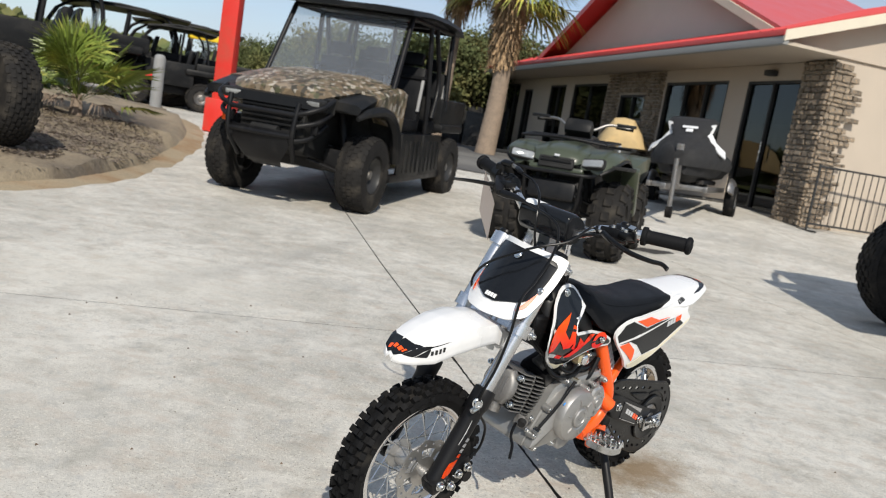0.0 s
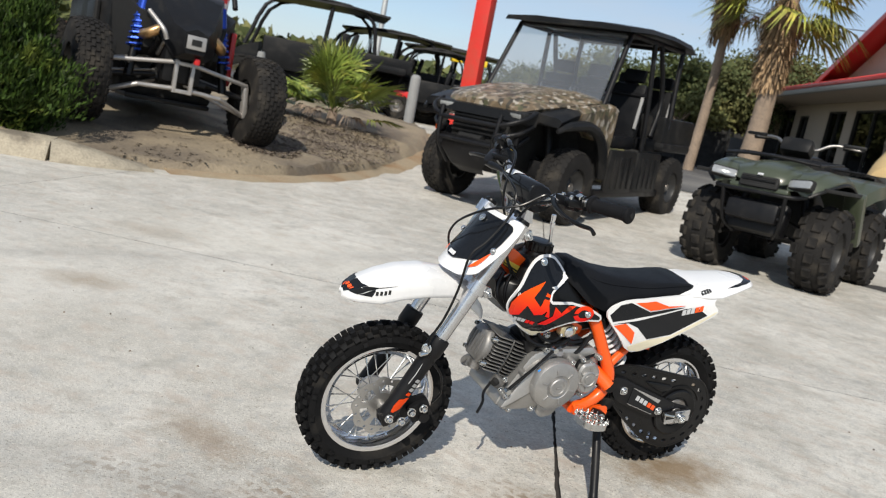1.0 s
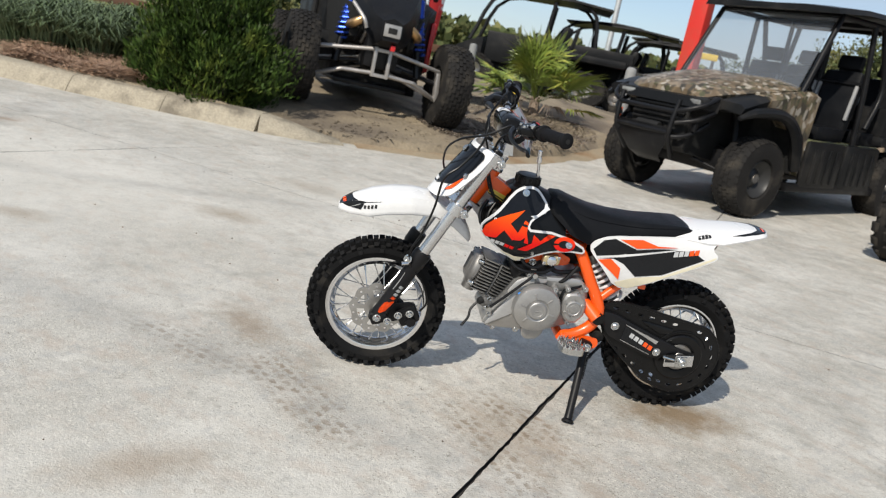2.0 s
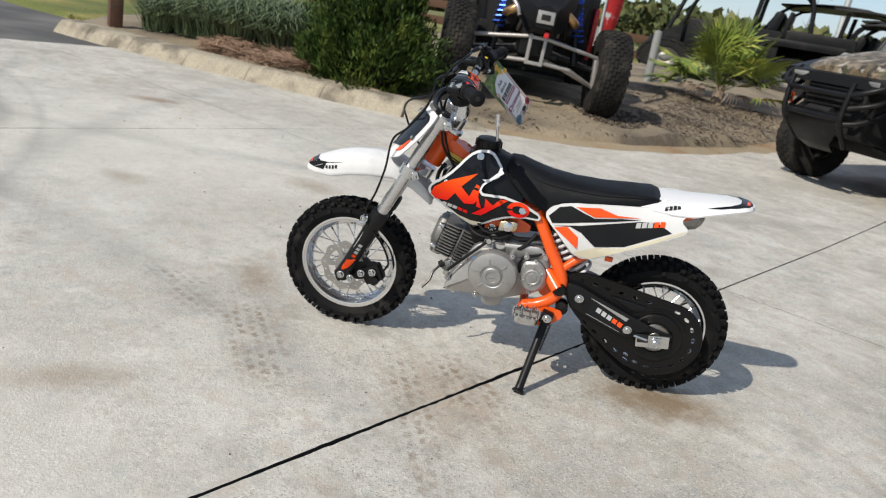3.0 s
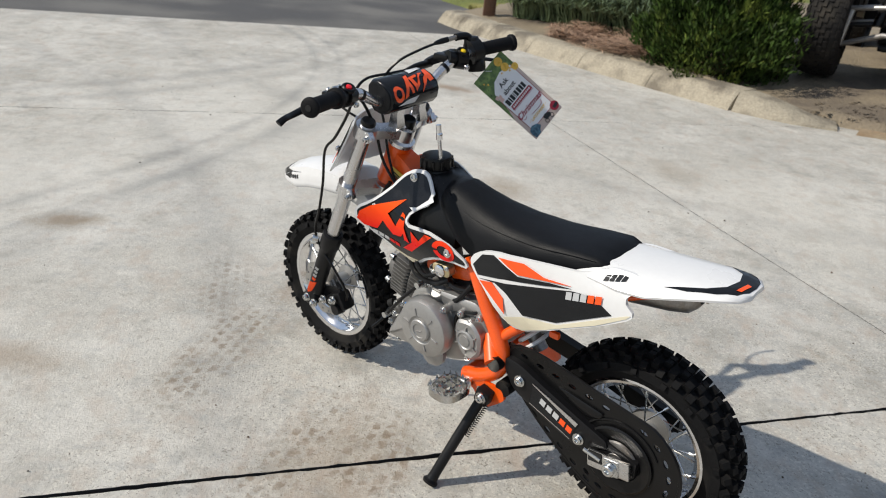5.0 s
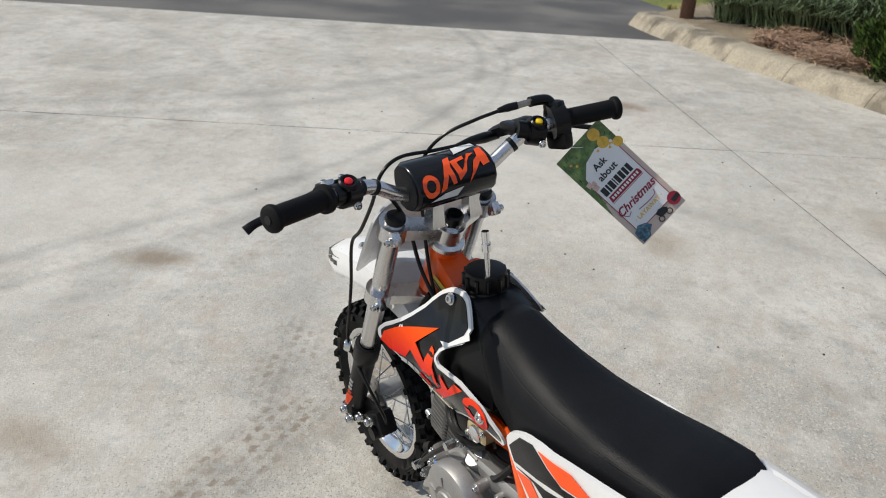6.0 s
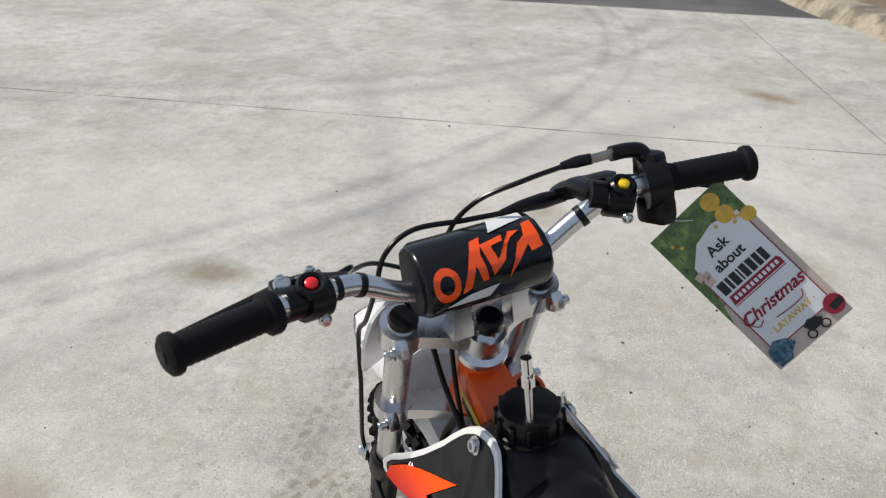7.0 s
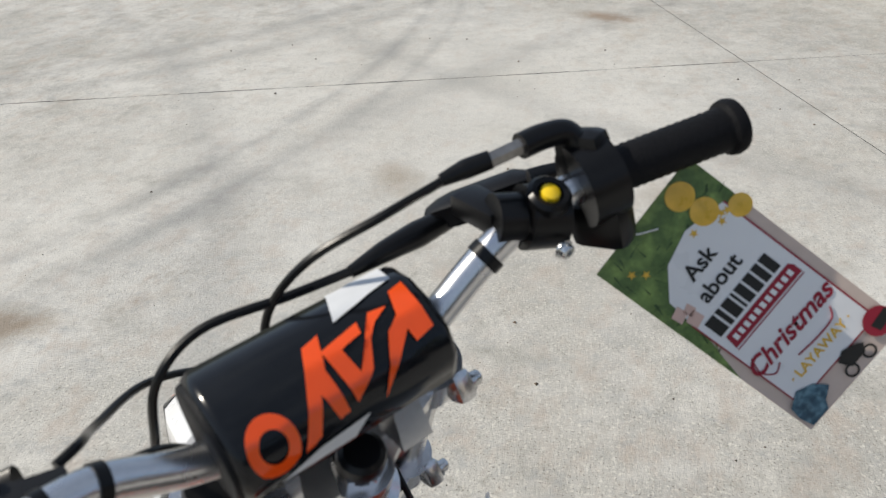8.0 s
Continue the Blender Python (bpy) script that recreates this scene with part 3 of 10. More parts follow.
# concrete lot: slabs poured in strips, sixteen degrees askew, with dark joints
LOT = radians(16.4)
E1, E2 = Vector((math.cos(LOT), math.sin(LOT), 0)), Vector((-math.sin(LOT), math.cos(LOT), 0))
lot = empty("pavement")
tagged(lot, "sun-bleached concrete parking lot with tyre smears and rusty stains", "pavement", kind="structure")
U_CUTS = [-6.4, -2.37, 0.908, 4.16, 7.4, 10.7, 14.0, 17.2]
V_CUTS = [-11.0, -4.6, 3.22, 9.6, 15.8, 22.0]
GAP_U, GAP_V = 0.0042, 0.0018


def slab(u0, u1, v0, v1):
    bm = B()
    near = u1 > -2.4 and u0 < 4.2 and v0 < 3.0 and v1 > -2
    nu, nv = 6, max(4, round((v1 - v0) / (0.022 if near else 0.8)))
    chip = random.Random(round(u0 * 100))
    us, vv = steps(u0 + (GAP_U if u0 == 0.908 else GAP_V), u1 - (GAP_U if u1 == 0.908 else GAP_V), nu), steps(v0 + GAP_V, v1 - GAP_V, nv)
    top, drop = {}, {}
    for i, uu in enumerate(us):
        for j, w in enumerate(vv):
            wob = (abs(chip.gauss(0, 0.0016)) + 0.0012 * math.sin(w * 9)) * (1 if i == 0 else -1) if near and i in (0, nu) else 0.0
            p = E1 * (uu + wob) + E2 * w
            edge = i in (0, nu) or j in (0, nv)
            top[i, j] = bm.verts.new((p.x, p.y, grade(p.x, p.y) - (0.003 if edge else 0.0)))
            if edge:
                drop[i, j] = bm.verts.new((p.x, p.y, grade(p.x, p.y) - 0.09))
    for i in range(nu):
        for j in range(nv):
            bm.faces.new((top[i, j], top[i + 1, j], top[i + 1, j + 1], top[i, j + 1]))
    rim = [(i, 0) for i in range(nu)] + [(nu, j) for j in range(nv)] + [(i, nv) for i in range(nu, 0, -1)] + [(0, j) for j in range(nv, 0, -1)]
    for a, b in zip(rim, rim[1:] + rim[:1]):
        bm.faces.new((top[b], top[a], drop[a], drop[b])).material_index = 1
    return bm


# the asphalt lane beyond the slabs, and the joint filler under them
vs, fs = [], []
us, vv = steps(-7.6, 18.0, 16), steps(-12.0, 23.0, 30)
for w in vv:
    for uu in us:
        p = E1 * uu + E2 * w
        vs.append((p.x, p.y, grade(p.x, p.y) - 0.016))
for j in range(len(vv) - 1):
    for i in range(len(us) - 1):
        k = j * len(us) + i
        fs.append((k, k + 1, k + 1 + len(us), k + len(us)))
tagged(from_lists("joint_bed", vs, fs, JOINT, smooth=True), "black joint filler between the concrete slabs", "joint", kind="structure")

vs, fs = [], []
us, vv = steps(-14.5, -6.405, 6), steps(-40.0, 60.0, 60)
for w in vv:
    for uu in us:
        p = E1 * uu + E2 * w
        vs.append((p.x, p.y, grade(p.x, p.y) - 0.008))
for j in range(len(vv) - 1):
    for i in range(len(us) - 1):
        k = j * len(us) + i
        fs.append((k, k + 1, k + 1 + len(us), k + len(us)))
tagged(from_lists("road", vs, fs, ASPHALT, smooth=True), "worn dark grey asphalt lane beside the concrete lot", "road", kind="structure")

# asphalt lane between the lot and the shop's far end
tagged(sheet("drive", steps(-2.8, 3.2, 6), steps(12.5, 60, 30), lambda x, y: grade(x, y) + 0.012, ASPHALT, "grey asphalt drive running past the shop", "road"))

# island kerb: from the road corner to the vehicle ramp
KERB = [(-8.35, 1.62), (-7.75, 1.86), (-7.1, 2.18), (-6.3, 2.56), (-5.6, 2.98), (-4.85, 3.46), (-4.13, 3.95)]
KERB_END = [(-4.11, 3.965), (-3.86, 4.27), (-3.72, 4.62)]
LOW_EDGE = [(-3.64, 4.72), (-3.28, 5.3), (-3.13, 6.2), (-3.18, 7.2), (-3.32, 8.2), (-3.5, 9.2), (-3.74, 10.3), (-4.2, 11.6), (-4.9, 12.9), (-5.8, 13.6)]


def kerb_piece(line, top0, top1, lean=0.12, back=0.30, foot=0.012, sway=0.012):
    """A mountable kerb with a sloped, rounded face along a line."""
    pts = curve_through([(x, y, 0) for x, y in line], 5)
    rings = []
    for i, p in enumerate(pts):
        t = (pts[min(i + 1, len(pts) - 1)] - pts[max(i - 1, 0)]).normalized()
        inward = Vector((-t.y, t.x, 0))
        f = i / (len(pts) - 1)
        h = top0 + (top1 - top0) * f
        z = grade(p.x, p.y)
        w = sway * (math.sin(i * 2.1) + 0.6 * math.sin(i * 0.83))
        prof = ((-0.015 + (w if foot < 0 else 0), -0.05), ((w if foot < 0 else 0), foot), (lean * 0.45 + w, h * 0.62), (lean * 0.8 + w, h * 0.92), (lean * 1.3, h), (back, h + 0.005), (back, -0.05))
        rings.append([p + inward * a + Vector((0, 0, z + b)) for a, b in prof])
    bm = B()
    loft(bm, rings)
    return bm


kerb = empty("kerb")
tagged(kerb, "weathered concrete kerb with a sloped face along the planted island", "kerb", kind="structure")
pts = KERB
whole = curve_through([(x, y, 0) for x, y in KERB], 6)
cuts = [0, 6, 12, 18, 24, 30, len(whole) - 1]
for a, b in zip(cuts, cuts[1:]):
    seg = [(q.x, q.y) for q in whole[a:b + 1]]
    d = (Vector(seg[-1]) - Vector(seg[-2])).normalized() * 0.006
    seg[-1] = (seg[-1][0] - d.x, seg[-1][1] - d.y)
    part("kerb_stone", kerb_piece(seg, 0.15, 0.15), CURB, kerb)
part("kerb_stone", kerb_piece(KERB_END, 0.15, 0.03), CURB, kerb)
low = empty("low_kerb")
tagged(low, "low sand-covered kerb edging the island beside the buggy", "kerb", kind="structure")
part("kerb_stone", kerb_piece(LOW_EDGE, 0.03, 0.055, 0.46, 0.62, -0.001, 0.022), LOW_SAND, low)


def island_height(x, y):
    """The mound behind the kerb, higher towards its middle."""
    d = min((Vector((x, y)) - Vector(q)).length for q in KERB + KERB_END + LOW_EDGE)
    edge = 0.12 if y < 4.0 else (0.03 if y < 6 else 0.06)
    return grade(x, y) + edge + 0.34 * (1 - math.exp(-max(0, d - 0.1) / 1.5)) * (1 if y > 4.2 else 0.45) + 0.03 * noise.noise((x * 1.7, y * 1.7, 0)) + 0.012 * noise.noise((x * 7, y * 7, 1))


outline = [(q.x, q.y) for q in whole] + [(q[0], q[1]) for q in KERB_END] + LOW_EDGE + [(-7.2, 13.1), (-9.0, 11.8), (-13.0, 9.0), (-12.0, 4.0), (-9.4, 2.2)]


def shifted(poly, d):
    out = []
    for i, p in enumerate(poly):
        a, b = Vector(poly[i - 1]), Vector(poly[(i + 1) % len(poly)])
        t = (b - a).normalized()
        out.append((p[0] - t.y * d, p[1] + t.x * d))
    return out


def inside(x, y, poly):
    hit = False
    for (x0, y0), (x1, y1) in zip(poly, poly[1:] + poly[:1]):
        if (y0 > y) != (y1 > y) and x < (x1 - x0) * (y - y0) / (y1 - y0) + x0:
            hit = not hit
    return hit


BED = shifted(outline, 0.20)
bm = B()
ring = [bm.verts.new((x, y, 0)) for x, y in BED]
es = [bm.edges.new((ring[i], ring[(i + 1) % len(ring)])) for i in range(len(ring))]
bmesh.ops.triangle_fill(bm, edges=es, use_beauty=True)
for _ in range(5):
    bmesh.ops.subdivide_edges(bm, edges=[e for e in bm.edges if e.calc_length() > 0.24], cuts=1, use_grid_fill=True)
bmesh.ops.triangulate(bm, faces=bm.faces)
for v in bm.verts:
    v.co.z = grade(v.co.x, v.co.y) - 0.02 if v.is_boundary else island_height(v.co.x, v.co.y)
tagged(part("planting_bed", bm, SAND, angle=80), "sandy mound of soil and leaf litter in the planted island", "ground", kind="structure")

# lawn behind the island and along the road
def lawn_edge(x):
    """Where the lawn meets the asphalt lane."""
    return 2.45 + 0.30 * (x + 8.7) + 0.06 * math.sin(x * 1.7)


vs, fs = [], []
LX, LK = steps(-8.7, -16, 24) + [-19, -23, -30, -40, -60], [0.0, 0.08, 0.25, 0.6, 1.2, 2.2, 3.6, 5.5, 8, 11, 15, 20, 28, 40]
for x in LX:
    for k in LK:
        y = lawn_edge(x) + k
        vs.append((x, y, grade(x, y) - 0.05 + 0.11 * min(1, k / 0.25) + 0.02 * noise.noise((x * 0.8, y * 0.8, 4))))
for i in range(len(LX) - 1):
    for j in range(len(LK) - 1):
        q = i * len(LK) + j
        fs.append((q, q + 1, q + 1 + len(LK), q + len(LK)))
tagged(from_lists("lawn", vs, fs, GRASS, smooth=True), "patchy mown lawn beside the asphalt lane", "lawn", kind="structure")


def blades(name, spots, material, label, category, count, h, w, lean, seed, group="", base=None, kind="stuff"):
    """Tufts of thin blades round the given spots (x, y, radius)."""
    r = random.Random(seed)
    vs, fs = [], []
    for _ in range(count):
        x0, y0, rad = r.choice(spots)
        a, d = r.uniform(0, 6.28), rad * math.sqrt(r.random())
        x, y = x0 + d * math.cos(a), y0 + d * math.sin(a)
        z = base(x, y) if base else grade(x, y)
        hh, ww, ll = h * r.uniform(0.5, 1.15), w * r.uniform(0.6, 1.3), lean * r.uniform(0.2, 1.2)
        b = r.uniform(0, 6.28)
        s, u = Vector((math.cos(b + 1.57), math.sin(b + 1.57), 0)) * ww, Vector((math.cos(b), math.sin(b), 0)) * ll
        p = Vector((x, y, z))
        k = len(vs)
        vs += [p - s, p + s, p + u * 0.35 + Vector((0, 0, hh * 0.62)) + s * 0.8, p + u * 0.35 + Vector((0, 0, hh * 0.62)) - s * 0.8, p + u + Vector((0, 0, hh))]
        fs += [(k, k + 1, k + 2, k + 3), (k + 3, k + 2, k + 4)]
    return tagged(from_lists(name, [tuple(v) for v in vs], fs, material), label, category, group, kind)


def litter(name, spots, material, label, category, count, size, seed, base):
    """Flat chips and needles lying about."""
    r = random.Random(seed)
    vs, fs = [], []
    for _ in range(count):
        x0, y0, rad = r.choice(spots)
        a, d = r.uniform(0, 6.28), rad * math.sqrt(r.random())
        x, y = x0 + d * math.cos(a), y0 + d * math.sin(a)
        if not inside(x, y, BED):
            continue
        z = base(x, y) + r.uniform(0.002, size[2])
        m = Matrix.Translation((x, y, z)) @ Euler((r.uniform(-0.3, 0.3), r.uniform(-0.3, 0.3), r.uniform(0, 6.28))).to_matrix().to_4x4()
        L, W = size[0] * r.uniform(0.4, 1.2), size[1] * r.uniform(0.5, 1.3)
        k = len(vs)
        vs += [tuple(m @ Vector(q)) for q in ((-L, -W, 0), (L, -W, 0.3 * W), (L * 0.9, W, 0), (-L, W, 0.2 * W))]
        fs.append((k, k + 1, k + 2, k + 3))
    return tagged(from_lists(name, vs, fs, material), label, category, kind="stuff")


litter("pine_straw", [(-5.75, 3.62, 0.45), (-6.1, 3.45, 0.5), (-6.6, 3.1, 0.3), (-5.6, 3.9, 0.4)], STRAW, "heap of dry reddish pine straw behind the kerb", "straw", 6500, (0.08, 0.003, 0.12), 3, island_height)
litter("bark_mulch", [(-4.0, 7.2, 0.6), (-4.1, 8.2, 0.7), (-4.5, 9.0, 0.7), (-4.0, 6.4, 0.4), (-5.2, 8.5, 0.9)], MULCH, "dark grey bark mulch round the palmetto", "mulch", 6500, (0.024, 0.007, 0.012), 5, island_height)
litter("leaf_litter", [(-3.9, 4.9, 0.4), (-4.0, 5.8, 0.7), (-4.6, 6.2, 0.9), (-3.75, 7.6, 0.5)], SAND, "fallen leaves and bits of bark on the sand", "litter", 500, (0.020, 0.009, 0.006), 6, island_height)
blades("lawn_grass", [(-9.4, 3.1, 0.75), (-10.4, 2.9, 0.85), (-11.6, 3.0, 1.2), (-13, 3.6, 2.0), (-10.5, 5.2, 1.8), (-14, 7, 2.5)], GRASS, "short dry lawn grass by the road", "grass", 9000, 0.07, 0.006, 0.05, 8)
# grit and crumbs on the slabs
r = random.Random(11)
vs, fs = [], []
for _ in range(200):
    x, y = r.uniform(-3.5, 1.6), r.uniform(-0.2, 3.4)
    s = r.choice((0.002, 0.003, 0.003, 0.004, 0.007))
    z, k = grade(x, y), len(vs)
    a = r.uniform(0, 6.28)
    vs += [(x + s * math.cos(a + q), y + s * math.sin(a + q), z - 0.001) for q in (0, 2.0, 4.1)] + [(x, y, z + s * 0.8)]
    fs += [(k, k + 1, k + 3), (k + 1, k + 2, k + 3), (k + 2, k, k + 3)]
tagged(from_lists("grit", vs, fs, shader("grit_crumb", (0.10, 0.075, 0.055), 0.95, vary=0.4, island=0.5)), "scattered grit and bark crumbs on the concrete", "grit", kind="stuff")


# ---- the shop: long porch front on one side, gabled end towards the lot ----
FRONT = Matrix.Translation((5.25, 12.83, 0.42)) @ Matrix(((-0.30, 0.954, 0, 0), (0.954, 0.30, 0, 0), (0, 0, 1, 0), (0, 0, 0, 1)))
# in this frame x runs along the front, y goes into the shop, z is up from its floor
shop = empty("shop_building", FRONT)
tagged(shop, "tan stucco shop with stone piers and red metal roof", "building")
LEN, HIGH, DEEP, TH = 16.7, 2.62, 9.0, 0.2
OPEN = [("door", 0.5, 1.95, 0.03, 2.33), ("window", 2.55, 4.85, 0.25, 2.36), ("window", 5.68, 6.95, 1.5, 2.1), ("window", 7.75, 9.85, 0.6, 2.4),
        ("window", 10.4, 11.6, 0.6, 2.4), ("window", 13.05, 13.8, 0.3, 2.3), ("window", 14.3, 15.5, 0.3, 2.5)]
x = 0.0
for kind, a, b, lo, hi in OPEN + [("", LEN, LEN, 0, 0)]:
    if a - x > 0.01:
        part("wall", box(B(), ((x + a) / 2, TH / 2, HIGH / 2 - 0.3), (a - x, TH, HIGH + 0.6)), WALL, shop)
    if kind:
        part("wall", box(B(), ((a + b) / 2, TH / 2, (hi + HIGH) / 2), (b - a, TH, HIGH - hi)), WALL, shop)
        part("wall", box(B(), ((a + b) / 2, TH / 2, lo / 2 - 0.3), (b - a, TH, lo + 0.6)), WALL, shop)
        f, n = 0.05, 2 if b - a < 2.2 else 3
        w = part("door" if kind == "door" else "window", box(B(), ((a + b) / 2, 0.06, lo + f / 2), (b - a - 2 * f, 0.1, f)), FENCE_BLACK, shop, "black aluminium frame with tinted glass")
        for c, s in (((a + f / 2, 0.06, (lo + hi) / 2), (f, 0.1, hi - lo)), ((b - f / 2, 0.06, (lo + hi) / 2), (f, 0.1, hi - lo)), (((a + b) / 2, 0.06, hi - f / 2), (b - a - 2 * f, 0.1, f))):
            part("frame", box(B(), c, s), FENCE_BLACK, w)
        for k in range(1, n):
            part("mullion", box(B(), (a + (b - a) * k / n, 0.06, (lo + hi) / 2), (0.045, 0.09, hi - lo - 2 * f)), FENCE_BLACK, w)
        for k in range(n):
            u0, u1 = a + (b - a) * k / n + 0.03, a + (b - a) * (k + 1) / n - 0.03
            part("pane", box(B(), ((u0 + u1) / 2, 0.07, (lo + hi) / 2), (u1 - u0, 0.008, hi - lo - 2 * f + 0.02)), WINDOW, w)
        if kind == "door":
            part("handle", rod(B(), ((a + b) / 2 - 0.06, -0.03, 0.9), ((a + b) / 2 - 0.06, -0.03, 1.25), 0.012), BRUSHED, w)
    x = b
# unseen inner floor, coloured near-black, and back walls keep the rooms dark
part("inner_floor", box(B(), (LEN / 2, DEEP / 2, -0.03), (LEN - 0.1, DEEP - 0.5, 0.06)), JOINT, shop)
part("wall", box(B(), (LEN / 2, DEEP, HIGH / 2), (LEN, TH, HIGH)), WALL, shop)
part("wall", box(B(), (LEN + TH / 2, DEEP / 2, HIGH / 2 - 0.2), (TH, DEEP + TH, HIGH + 0.4)), WALL, shop)
part("wall", box(B(), (-TH / 2, DEEP / 2 + 0.1, HIGH / 2 - 0.3), (TH, DEEP + 0.2, HIGH + 0.6)), WALL, shop)
part("ceiling", box(B(), (LEN / 2, DEEP / 2, HIGH + 0.05), (LEN + 0.3, DEEP, 0.08)), WALL, shop)
part("soffit", box(B(), (LEN / 2 + 0.38, -0.62, HIGH + 0.03), (LEN + 1.76, 1.22, 0.05)), WALL, shop)
part("gutter", box(B(), (LEN / 2 + 0.40, -1.25, HIGH + 0.055), (LEN + 1.9, 0.1, 0.13), bevel=0.02), GUTTER, shop, "grey gutter along the eave")
part("drip_edge", box(B(), (LEN / 2 + 0.40, -1.265, HIGH + 0.165), (LEN + 1.9, 0.09, 0.085), bevel=0.01), ROOF_RED, shop, "red metal drip edge")
# roof: ribbed red metal
SL = 0.36


def roof_sheet(u0, u1, v0, v1, z0, z1, along):
    """A thick sloped roof sheet with standing ribs running up the slope."""
    bm, ribs = B(), []
    th = 0.05
    if along == "x":
        q = [(u0, v0, z0), (u1, v0, z0), (u1, v1, z1), (u0, v1, z1)]
    else:
        q = [(u0, v0, z0), (u0, v1, z0), (u1, v1, z1), (u1, v0, z1)]
    lo = [bm.verts.new(p) for p in q]
    hi = [bm.verts.new((p[0], p[1], p[2] + th)) for p in q]
    bm.faces.new(lo[::-1]), bm.faces.new(hi)
    for i in range(4):
        bm.faces.new((lo[i], lo[(i + 1) % 4], hi[(i + 1) % 4], hi[i]))
    span = (u1 - u0) if along == "x" else (v1 - v0)
    for k in range(int(abs(span) / 0.3) + 1):
        f = k * 0.3
        a = Vector((u0 + f, v0, z0 + th)) if along == "x" else Vector((u0, v0 + f, z0 + th))
        b = Vector((u0 + f, v1, z1 + th)) if along == "x" else Vector((u1, v0 + f, z1 + th))
        ribs.append((a, b))
    bmesh.ops.recalc_face_normals(bm, faces=bm.faces)
    sheet_ob = part("roof", bm, ROOF_RED, shop, "ribbed red metal roof slope")
    for a, b in ribs:
        part("rib", rod(B(), a, b, 0.018, seg=5), ROOF_RED, sheet_ob)


zr = HIGH + 0.16
roof_sheet(-0.55, LEN + 1.3, -1.30, 4.6, zr, zr + 5.58 * SL, "x")
roof_sheet(-0.55, LEN + 1.3, 10.2, 4.6, zr, zr + 5.6 * SL, "x")
bm = B()
loft(bm, [[(-0.57, -1.30, zr - 0.12), (-0.57, -1.30, zr + 0.04), (-0.57, 4.6, zr + 5.58 * SL + 0.04), (-0.57, 10.2, zr + 0.04), (-0.57, 10.2, zr - 0.12), (-0.57, 4.6, zr + 5.58 * SL - 0.13)],
          [(-0.53, -1.30, zr - 0.12), (-0.53, -1.30, zr + 0.04), (-0.53, 4.6, zr + 5.58 * SL + 0.04), (-0.53, 10.2, zr + 0.04), (-0.53, 10.2, zr - 0.12), (-0.53, 4.6, zr + 5.58 * SL - 0.13)]])
part("rake_board", bm, FASCIA, shop, "cream rake board on the gabled end")
bm = B()
loft(bm, [[(u, -1.20, HIGH + 0.06), (u, 9.2, HIGH + 0.06), (u, 9.2, zr + 0.30), (u, 4.6, zr + 5.58 * SL - 0.03), (u, -1.20, zr + 0.0)] for u in (-0.195, -0.02)])
part("gable_wall", bm, WALL, shop)
# cross gable over the porch
G0, G1, GM, GZ = 0.5, 11.9, 6.2, 2.45
bm = B()
loft(bm, [[(G0, v, zr + 0.05), (G1, v, zr + 0.05), (GM, v, zr + GZ)] for v in (-0.05, 0.10)])
part("gable_wall", bm, GABLE, shop, "grey-beige siding in the cross gable")
for s, e in ((G0 - 0.45, GM), (G1 + 0.45, GM)):
    bm = B()
    z0, z1 = zr + 0.02, zr + GZ + 0.16
    loft(bm, [[(s, v, z0), (e, v, z1), (e, v, z1 + 0.07), (s, v, z0 + 0.07)] for v in (-0.55, 4.4)])
    part("roof", bm, ROOF_RED, shop, "red metal gable slope")
    bm = B()
    loft(bm, [[(s, v, z0 - 0.16), (e, v, z1 - 0.16), (e, v, z1 + 0.0), (s, v, z0 + 0.0)] for v in (-0.60, -0.555)])
    part("rake_board", bm, FASCIA if s < GM else ROOF_RED, shop, "rake board edging the cross gable")


